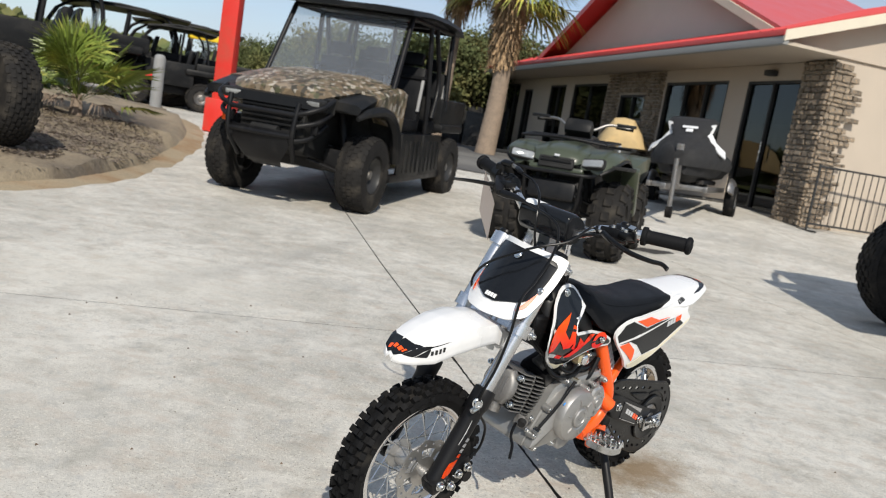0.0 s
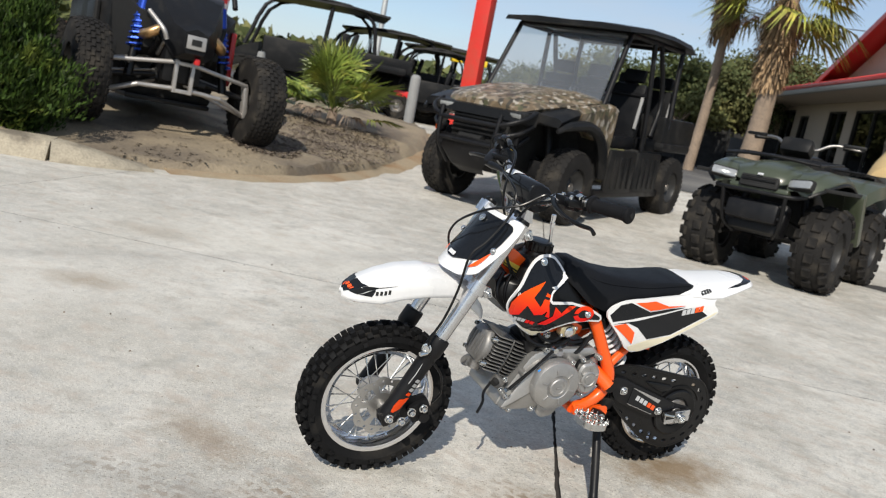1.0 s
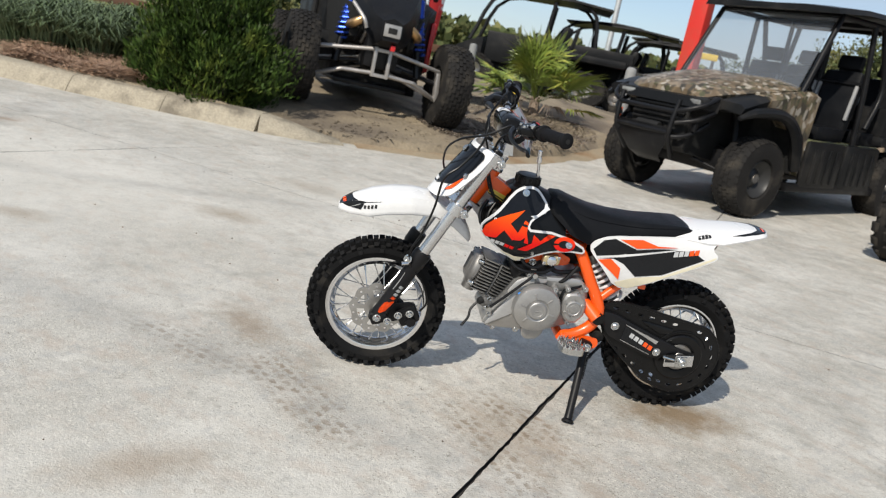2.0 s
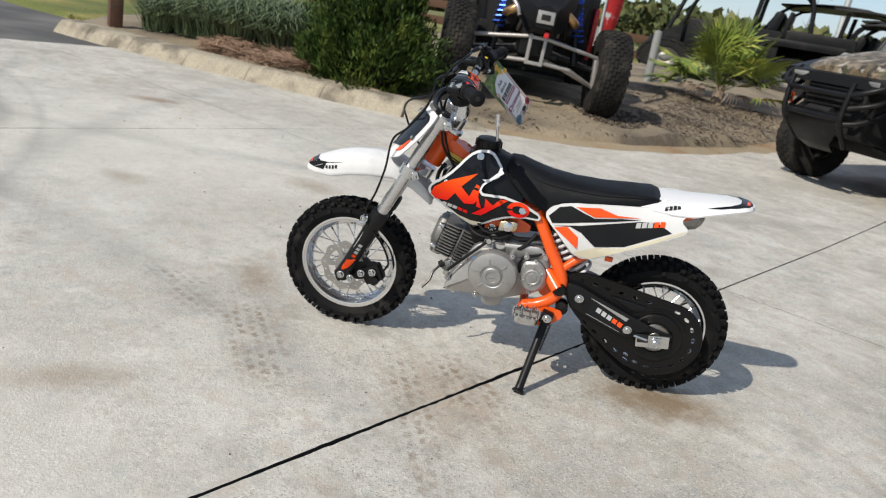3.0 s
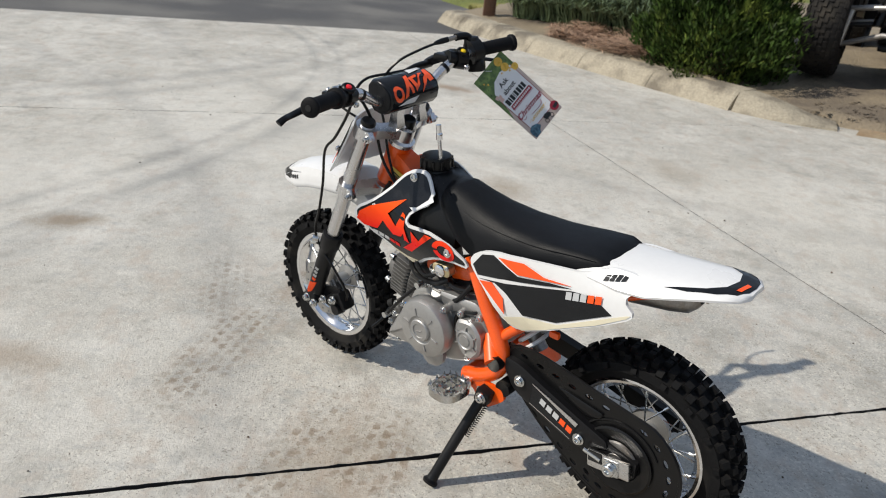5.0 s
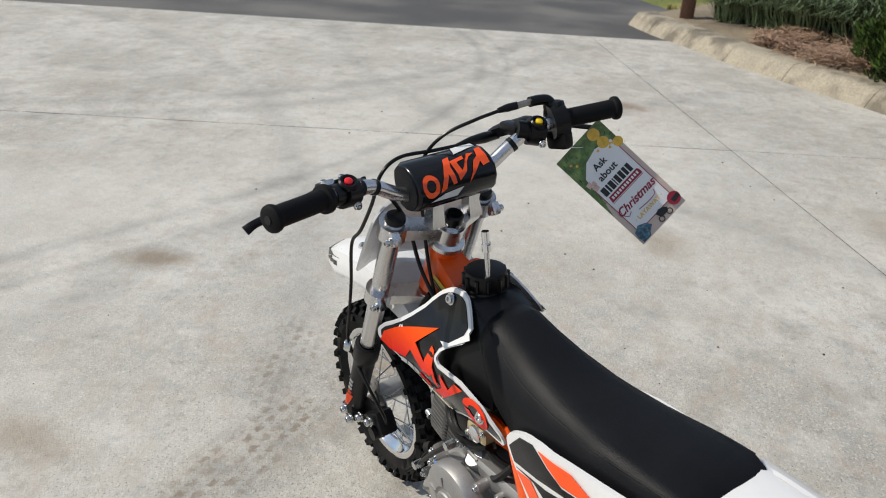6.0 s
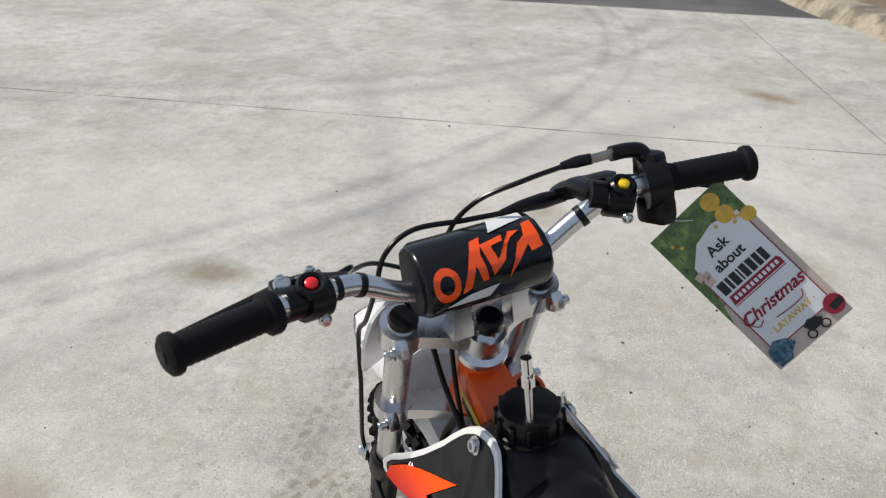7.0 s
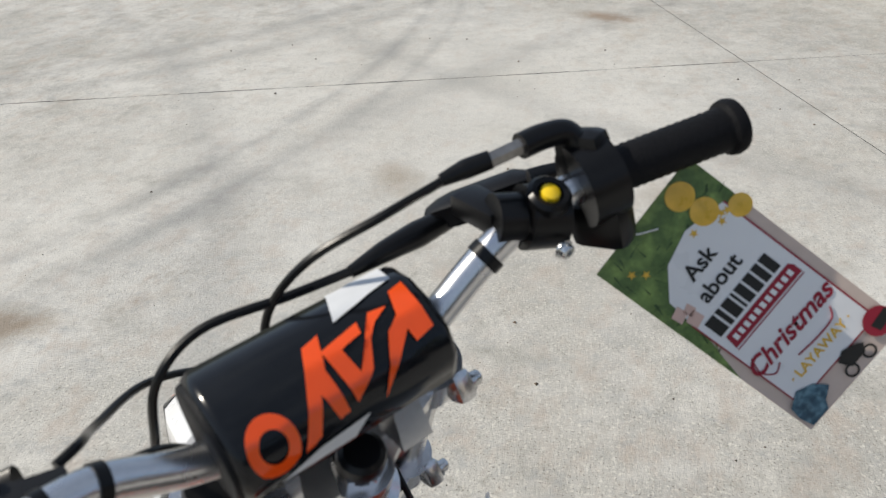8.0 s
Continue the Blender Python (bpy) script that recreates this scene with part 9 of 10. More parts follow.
part("paint_mark", box(B(), (0.528, 0.1195, 0.346), (0.011, 0.0030, 0.007), (0, 30, 0)), BLUE, eng)
part("starter_cable", tube(B(), [(0.398, 0.096, 0.322), (0.402, 0.098, 0.348), (0.394, 0.096, 0.368), (0.372, 0.094, 0.376), (0.352, 0.090, 0.384), (0.342, 0.080, 0.402)], 0.0045, 8), BLACK, eng, "black lead between the covers")
part("case_step", plate(B(), rounded([(0.478, 0.392), (0.420, 0.398), (0.356, 0.404), (0.338, 0.392), (0.345, 0.372), (0.392, 0.366), (0.430, 0.352)], 3), lambda a, b, d: (a, 0.072 + d, b), 0.016, lip=0.006, lift=0.004), CAST, eng)
part("starter_case", box(B(), (0.50, 0.02, 0.405), (0.12, 0.09, 0.045), (0, 22, 0), bevel=0.014), SATIN, eng)

# cylinder points ahead; thin fins run along the dark barrel and on along the head, a lobed cover closes it
AXC = Vector((0.968, 0, 0.250)).normalized()
UPC = Vector((-AXC.z, 0, AXC.x))
C0 = Vector((0.535, 0, 0.338))


def at_cyl(d, y, u):
    return C0 + AXC * d + Vector((0, y, 0)) + UPC * u


def finned(d0, d1, w, core, name, label, mat, n, u0, du):
    # core darker than the fins, putting shade into the gaps between them
    body = part(name, loft(B(), [[at_cyl(d, y, u) for y, u in ((-core, -core), (core, -core), (core * 1.1, 0.0), (core, core), (-core, core), (-core * 1.1, 0))] for d in (d0 - 0.006, d1 + 0.006)]), IRON, bike, label)
    for k in range(n):
        u = u0 + du * k
        ww = w - 0.10 * w * abs(2 * k / (n - 1) - 1) ** 2.5
        ring = [(d0, ww * 0.90), (d0 + 0.006, ww), (d1 - 0.006, ww), (d1, ww * 0.92)]
        ring += [(d, -y) for d, y in ring[::-1]]
        part("fin", plate(B(), ring, lambda a, b, dd, u=u: at_cyl(a, b, u + dd), 0.0026), mat, body)
    return body


finned(-0.012, 0.054, 0.062, 0.032, "cylinder", "dark finned cylinder barrel", IRON, 11, -0.056, 0.0098)
head = finned(0.060, 0.110, 0.060, 0.034, "cylinder_head", "cast cylinder head with thin fins", FIN, 11, -0.055, 0.0096)
part("joint_plate", loft(B(), [[at_cyl(d, y, u) for y, u in ((-0.048, -0.054), (0.048, -0.054), (0.052, 0.0), (0.048, 0.044), (-0.048, 0.044), (-0.052, 0))] for d in (0.0545, 0.0595)]), FIN, head)
six = [(0.050, 0.0), (0.046, 0.022), (0.030, 0.046), (-0.030, 0.046), (-0.046, 0.022), (-0.050, 0.0), (-0.046, -0.022), (-0.030, -0.046), (0.030, -0.046), (0.046, -0.022)]
hc = part("head_cover", loft(B(), [[at_cyl(d, y * k, u * k - 0.004) for y, u in six] for d, k in ((0.108, 0.90), (0.113, 0.98), (0.122, 0.98), (0.129, 0.91), (0.133, 0.78), (0.134, 0.45))]), FIN, head, "lobed cast head cover")
for k in range(5):
    y = -0.026 + 0.013 * k
    part("cover_ridge", box(B(), at_cyl(0.1335, y, -0.004), (0.006, 0.0028, 0.056), (0, -14, 0), bevel=0.001), FIN, hc)
for y, u in ((0.050, 0.030), (0.050, -0.040), (-0.050, 0.030), (-0.050, -0.040)):
    bolt(at_cyl(0.112, y, u), AXC, 0.0065, 0.014, head)
part("exhaust_flange", rod(B(), C0 + AXC * 0.105 - UPC * 0.05, C0 + AXC * 0.105 - UPC * 0.075, 0.020), STEEL, bike)
part("exhaust_pipe", tube(B(), [(0.645, 0.0, 0.330), (0.652, -0.03, 0.300), (0.62, -0.085, 0.265), (0.50, -0.115, 0.27), (0.35, -0.118, 0.36), (0.18, -0.112, 0.47), (0.05, -0.10, 0.525)], 0.014, 12, 6), STEEL, bike, "steel exhaust pipe")
part("muffler", loft(B(), [[(x, -0.035 + r * 1.25 * math.cos(a), z + r * math.sin(a)) for a in [2 * math.pi * k / 18 for k in range(18)]] for x, z, r in ((0.09, 0.508, 0.020), (0.06, 0.515, 0.033), (-0.02, 0.531, 0.034), (-0.054, 0.540, 0.033), (-0.066, 0.543, 0.024), (-0.072, 0.545, 0.015), (-0.054, 0.540, 0.012))]), STEEL, bike, "silver muffler under the tail")
part("gear_rod", tube(B(), [(0.604, 0.110, 0.283), (0.552, 0.116, 0.345), (0.498, 0.112, 0.404)], 0.0042, 8), SATIN, bike, "thin black rod across the engine")
for p in ((0.604, 0.111, 0.283), (0.498, 0.111, 0.404)):
    part("rod_end", rod(B(), Vector(p) + Vector((0, -0.008, 0)), Vector(p) + Vector((0, 0.010, 0)), 0.0075, seg=8), ZINC, bike)
rc = part("tensioner_cover", box(B(), (0.608, 0.062, 0.282), (0.030, 0.030, 0.032), (0, -28, 0), bevel=0.009), FIN, bike, "small casting below the cylinder")
# near-black plug drawn in place of a shaded opening
part("port", rod(B(), (0.620, 0.074, 0.290), (0.630, 0.080, 0.286), 0.011, 0.009, 14), DARK, rc)
bolt((0.600, 0.082, 0.300), (0, 1, 0), 0.006, 0.007, rc)
bolt((0.606, 0.082, 0.270), (0, 1, 0), 0.006, 0.007, rc)
part("drain_hose", tube(B(), [(0.625, 0.06, 0.28), (0.645, 0.07, 0.255), (0.65, 0.085, 0.235), (0.668, 0.10, 0.212)], 0.0038, 8), BLACK, bike)
carb = part("carburettor", box(B(), (0.490, 0.030, 0.445), (0.060, 0.050, 0.056), (0, 10, 0), bevel=0.012), IRON, bike, "dark carburettor under the tank")
part("carb_top", rod(B(), (0.480, 0.040, 0.462), (0.486, 0.040, 0.490), 0.020, 0.018, 18), FIN, carb)
part("intake_pipe", tube(B(), [(0.510, 0.036, 0.440), (0.535, 0.034, 0.432), (0.556, 0.028, 0.412)], [0.019, 0.018, 0.021], 14), IRON, carb, "cast intake pipe")
cup = part("fuel_cup", plate(B(), rounded([(0.480, 0.459), (0.432, 0.463), (0.430, 0.436), (0.478, 0.430)], 4), lambda a, b, d: (a, 0.072 + d, b), 0.018, lip=0.004, lift=0.003), PALE_BRASS, carb, "pale brass fuel cup with a silver centre")
part("cup_centre", lathe(B(), [(0.0, 0.006), (0.010, 0.005), (0.014, 0.002), (0.015, -0.002)], Matrix.Translation((0.455, 0.094, 0.447)) @ pose(0, 0, 0, -90), 18), CHROME, cup)
for p in ((0.475, 0.437), (0.436, 0.458)):
    bolt((p[0], 0.092, p[1]), (0, 1, 0), 0.004, 0.004, cup)
hb = part("hanger_bracket", plate(B(), rounded([(0.525, 0.430), (0.500, 0.455), (0.440, 0.470), (0.392, 0.452), (0.395, 0.432), (0.470, 0.415), (0.510, 0.402)], 3), lambda a, b, d: (a, 0.056 + d, b), 0.006), ORANGE, bike, "orange engine hanger")
bolt((0.500, 0.062, 0.424), (0, 1, 0), 0.0085, 0.009, hb)
part("fuel_hose", tube(B(), [(0.470, 0.086, 0.432), (0.500, 0.090, 0.418), (0.530, 0.082, 0.426), (0.548, 0.070, 0.455), (0.540, 0.060, 0.480)], 0.0045, 8), BLACK, bike, "black fuel hose")
part("vent_hose", tube(B(), [(0.440, 0.080, 0.425), (0.470, 0.088, 0.408), (0.520, 0.086, 0.402), (0.556, 0.074, 0.412), (0.575, 0.060, 0.440)], 0.006, 8), BLACK, bike, "black vent hose over the engine")
part("wiring_lead", tube(B(), [(0.330, 0.066, 0.450), (0.372, 0.074, 0.422), (0.420, 0.078, 0.412), (0.452, 0.074, 0.420)], 0.007, 8), BLACK, bike)
part("air_boot", tube(B(), [(0.43, 0.02, 0.45), (0.37, 0.01, 0.445), (0.32, 0.0, 0.455)], [0.028, 0.024, 0.03], 14), BLACK, bike)
part("air_box", box(B(), (0.20, 0, 0.485), (0.22, 0.11, 0.10), (0, 12, 0), bevel=0.02), BLACK, bike)
part("gear_lever", tube(B(), [(0.425, 0.082, 0.388), (0.404, 0.090, 0.394), (0.372, 0.084, 0.440)], [0.007, 0.006, 0.0055], 8), SATIN, bike)

# tank with screw cap and clear breather
bm = B()
rings = []
for x, zt, zb, wt, wb in ((0.618, 0.590, 0.545, 0.030, 0.050), (0.600, 0.618, 0.530, 0.042, 0.066), (0.570, 0.634, 0.515, 0.050, 0.082), (0.520, 0.632, 0.505, 0.052, 0.088), (0.470, 0.617, 0.500, 0.046, 0.086), (0.430, 0.598, 0.500, 0.042, 0.078)):
    rings.append([(x, -wb, zb), (x, -wb * 0.98, zb + 0.02), (x, -wt - 0.006, zt - 0.03), (x, -wt * 0.8, zt - 0.006), (x, 0, zt), (x, wt * 0.8, zt - 0.006), (x, wt + 0.006, zt - 0.03), (x, wb * 0.98, zb + 0.02), (x, wb, zb)])
loft(bm, rings)
part("fuel_tank", bm, BLACK, bike, "black plastic fuel tank", angle=55)
CAP = Vector((0.555, -0.002, 0.632))
bm = lathe(B(), [(0.028, 0.0), (0.034, 0.002), (0.0345, 0.020), (0.032, 0.027), (0.020, 0.029), (0.0, 0.029)], Matrix.Translation(CAP), 40)
cap = part("tank_cap", bm, BLACK, bike, "ribbed black tank cap")
for k in range(12):
    a = 2 * math.pi * k / 12
    part("cap_rib", rod(B(), CAP + Vector((0.0345 * math.cos(a), 0.0345 * math.sin(a), 0.003)), CAP + Vector((0.034 * math.cos(a), 0.034 * math.sin(a), 0.022)), 0.004, seg=8), BLACK, cap)
part("cap_neck", lathe(B(), [(0.040, -0.012), (0.036, 0.0), (0.030, 0.003)], Matrix.Translation(CAP), 28), BLACK, cap)
part("breather", tube(B(), [(0.533, 0.010, 0.656), (0.536, 0.009, 0.680), (0.540, 0.008, 0.706)], 0.0042, 10), BRUSHED, cap, "bright breather stem")
part("breather_valve", tube(B(), [(0.5390, 0.008, 0.700), (0.5400, 0.008, 0.712), (0.5405, 0.008, 0.7135), (0.5425, 0.008, 0.732)], [0.0072, 0.0072, 0.0058, 0.0060], 12, 3), CHROME, cap, "silver breather valve")

# seat
bm = B()
rings = []
for x, zt, wt, zb, wb in ((0.500, 0.606, 0.030, 0.590, 0.040), (0.484, 0.628, 0.042, 0.578, 0.060), (0.455, 0.629, 0.050, 0.558, 0.074), (0.415, 0.617, 0.055, 0.528, 0.086), (0.365, 0.606, 0.062, 0.512, 0.094), (0.30, 0.600, 0.068, 0.530, 0.094), (0.22, 0.601, 0.074, 0.548, 0.093), (0.14, 0.609, 0.078, 0.568, 0.091), (0.09, 0.612, 0.077, 0.580, 0.088), (0.070, 0.605, 0.070, 0.586, 0.080), (0.060, 0.596, 0.060, 0.590, 0.068)):
    half = [(1.0, zb), (1.0, zb + (zt - zb) * 0.45), (0.99 * wt / wb + 0.06, zb + (zt - zb) * 0.80), (wt / wb * 0.90, zt - 0.006), (wt / wb * 0.55, zt - 0.001), (0, zt)]
    rings.append([(x, -f * wb * 0.60, z) for f, z in half] + [(x, f * wb, z) for f, z in half[::-1][1:]])
loft(bm, rings)
part("seat", bm, VINYL, bike, "black grained vinyl seat", angle=60)
for s in (1, -0.60):
    part("seat_seam", tube(B(), [(0.478, s * 0.052, 0.620), (0.455, s * 0.0585, 0.608), (0.415, s * 0.0655, 0.592), (0.365, s * 0.073, 0.583), (0.30, s * 0.0795, 0.582), (0.22, s * 0.085, 0.586), (0.14, s * 0.0875, 0.598), (0.09, s * 0.0860, 0.603)], 0.0008, 5, 4), VINYL, bike)

# tail: white rear fender with a black tip
TAIL = ((0.150, 0.576, 0.078, 0.014, 0.012), (0.115, 0.590, 0.087, 0.018, 0.013), (0.09, 0.600, 0.092, 0.020, 0.014), (0.03, 0.608, 0.094, 0.028, 0.017), (-0.02, 0.614, 0.089, 0.030, 0.019), (-0.07, 0.620, 0.080, 0.022, 0.020), (-0.11, 0.625, 0.070, 0.017, 0.020), (-0.145, 0.627, 0.059, 0.012, 0.020), (-0.165, 0.626, 0.046, 0.009, 0.020), (-0.176, 0.624, 0.026, 0.007, 0.020))


def tail_at(x):
    for r0, r1 in zip(TAIL, TAIL[1:]):
        if x >= r1[0]:
            f = (r0[0] - x) / (r0[0] - r1[0])
            return [u + (v - u) * f for u, v in zip(r0, r1)]
    return list(TAIL[-1])


def tail_top(x, y):
    _, z, w, t, c = tail_at(x)
    f = min(1.0, abs(y - c) / w)
    for (f0, d0), (f1, d1) in zip(TAIL_FALL, TAIL_FALL[1:]):
        if f <= f1:
            return z - t * (d0 + (d1 - d0) * (f - f0) / (f1 - f0))
    return z - t


TAIL_FALL = ((0.0, 0.0), (0.45, 0.05), (0.70, 0.22), (0.88, 0.55), (1.0, 1.0))
bm = B()
rings = []
for x, z, w, t, c in TAIL:
    half = [(f, z - t * d) for f, d in TAIL_FALL]
    rings.append([(x, c - f * w, q) for f, q in half[::-1]] + [(x, c + f * w, q) for f, q in half[1:]] + [(x, c + w * 0.99, z - t - 0.004), (x, c + w * 0.6, z - t * 0.5 - 0.008), (x, c, z - 0.008), (x, c - w * 0.6, z - t * 0.5 - 0.008), (x, c - w * 0.99, z - t - 0.004)])
loft(bm, rings)
part("rear_fender", bm, WHITE, bike, "white plastic rear fender", angle=50)


def tail_mark(outline, mat, lift=0.0008):
    bm = B()
    vs = [bm.verts.new((a, b, 0)) for a, b in outline]
    bm.faces.new(vs)
    bm.normal_update()
    bmesh.ops.triangulate(bm, faces=bm.faces)
    for _ in range(3):
        bmesh.ops.subdivide_edges(bm, edges=[e for e in bm.edges if e.calc_length() > 0.010], cuts=1)
        bmesh.ops.triangulate(bm, faces=[f for f in bm.faces if len(f.verts) > 3])
    for v in bm.verts:
        v.co.z = tail_top(v.co.x, v.co.y) + lift
    bmesh.ops.recalc_face_normals(bm, faces=bm.faces)
    return part("tail_graphic", bm, mat, bike, smooth=False)


tail_mark([(-0.045, 0.089), (-0.085, 0.086), (-0.130, 0.074), (-0.158, 0.060), (-0.170, 0.042), (-0.173, 0.020), (-0.170, -0.002), (-0.158, -0.020), (-0.130, -0.034), (-0.085, -0.046), (-0.045, -0.049), (-0.110, -0.030), (-0.136, -0.010), (-0.144, 0.020), (-0.136, 0.050), (-0.110, 0.070)], GLOSS)
tail_mark([(-0.152, 0.052), (-0.160, 0.050), (-0.166, 0.024), (-0.158, 0.022)], ORANGE_DECAL, 0.0018)
part("under_tail", box(B(), (0.09, 0.01, 0.565), (0.16, 0.12, 0.03), (0, 8, 0), bevel=0.01), BLACK, bike)
part("tail_hook", box(B(), (0.165, 0.075, 0.407), (0.022, 0.01, 0.014), bevel=0.003), ORANGE, bike)


def tail_side(x, z, d):
    """A point on the left flank of the tail at height z."""
    _, top, w, t, c = tail_at(x)
    fall = min(1.0, max(0.0, (top - z) / t))
    for (f0, d0), (f1, d1) in zip(TAIL_FALL, TAIL_FALL[1:]):
        if fall <= d1:
            break
    return (x, c + w * (f0 + (f1 - f0) * (fall - d0) / (d1 - d0)) + 0.0012 + d, z)


# body panels on both flanks: white rim, black field, plain coloured shapes
def between(z, table):
    for (z0, y0), (z1, y1) in zip(table, table[1:]):
        if z <= z1:
            return y0 + (y1 - y0) * max(0.0, (z - z0) / (z1 - z0))
    return table[-1][1]


SHROUD_BULGE = ((0.42, 0.074), (0.45, 0.090), (0.48, 0.102), (0.51, 0.108), (0.54, 0.106), (0.567, 0.092), (0.59, 0.074), (0.62, 0.059), (0.645, 0.046))
PANEL_BULGE = ((0.40, 0.106), (0.44, 0.119), (0.53, 0.119), (0.56, 0.1155), (0.575, 0.1105), (0.585, 0.104), (0.60, 0.088), (0.64, 0.06))


def shroud_at(s, lift=0.0):
    return lambda a, b, d: (a, s * (between(b, SHROUD_BULGE) + 3.2 * max(0.0, a - 0.60) ** 2 - 0.007 + d + lift), b)


PANEL_FAR = ((0.40, 0.106), (0.44, 0.119), (0.53, 0.117), (0.56, 0.111), (0.58, 0.099), (0.592, 0.087), (0.61, 0.073), (0.64, 0.06))


def panel_at(s, lift=0.0):
    return lambda a, b, d: (a, s * (between(b, PANEL_BULGE if s > 0 else PANEL_FAR) - 0.12 * max(0.0, a - 0.26) - 0.008 - (0.030 if s < 0 else 0.0) + d + lift), b)


def inset(outline, w):
    """The outline drawn in by w on every side."""
    n = len(outline)
    area = sum(outline[i][0] * outline[(i + 1) % n][1] - outline[(i + 1) % n][0] * outline[i][1] for i in range(n))
    turn = 1 if area > 0 else -1
    out = []
    for i in range(n):
        p, q, r = (Vector(outline[j % n]) for j in (i - 1, i, i + 1))
        u, v = (q - p).normalized(), (r - q).normalized()
        m = (Vector((-u.y, u.x)) + Vector((-v.y, v.x))) * turn
        k = min(1.9, 2.0 / max(0.2, m.length))
        out.append(tuple(q + m.normalized() * w * k))
    return out


def skin(outline, place, lift, mat, parent, name="graphic", label="", thick=0.0009):
    """A thin printed shape that follows a panel."""
    bm = B()
    vs = [bm.verts.new((a, b, 0)) for a, b in outline]
    bm.faces.new(vs)
    bm.normal_update()
    bmesh.ops.triangulate(bm, faces=bm.faces)
    for _ in range(2):
        bmesh.ops.subdivide_edges(bm, edges=[e for e in bm.edges if e.calc_length() > 0.035], cuts=1)
        bmesh.ops.triangulate(bm, faces=[f for f in bm.faces if len(f.verts) > 3])
    top = bmesh.ops.extrude_face_region(bm, geom=bm.faces[:], use_keep_orig=True)["geom"]
    for v in top:
        if isinstance(v, bmesh.types.BMVert):
            v.co.z += thick
    for v in bm.verts:
        v.co = Vector(place(v.co.x, v.co.y, v.co.z + lift))
    bmesh.ops.recalc_face_normals(bm, faces=bm.faces)
    return part(name, bm, mat, parent, label, angle=30)


SH_OUT = [(0.688, 0.523), (0.681, 0.540), (0.656, 0.554), (0.627, 0.580), (0.605, 0.611), (0.586, 0.629), (0.565, 0.637), (0.538, 0.638), (0.522, 0.627), (0.489, 0.588), (0.530, 0.562), (0.545, 0.547), (0.543, 0.531), (0.450, 0.536), (0.374, 0.503), (0.370, 0.484), (0.431, 0.483), (0.487, 0.464), (0.525, 0.434), (0.552, 0.420), (0.612, 0.452), (0.654, 0.484), (0.680, 0.508)]
PN_OUT = [(0.362, 0.507), (0.357, 0.526), (0.334, 0.543), (0.299, 0.556), (0.200, 0.571), (0.095, 0.583), (0.063, 0.601), (0.030, 0.606), (-0.010, 0.604), (-0.018, 0.586), (0.004, 0.577), (0.009, 0.564), (-0.014, 0.546), (-0.006, 0.534), (0.056, 0.494), (0.114, 0.464), (0.223, 0.403), (0.262, 0.406), (0.306, 0.452), (0.347, 0.489)]
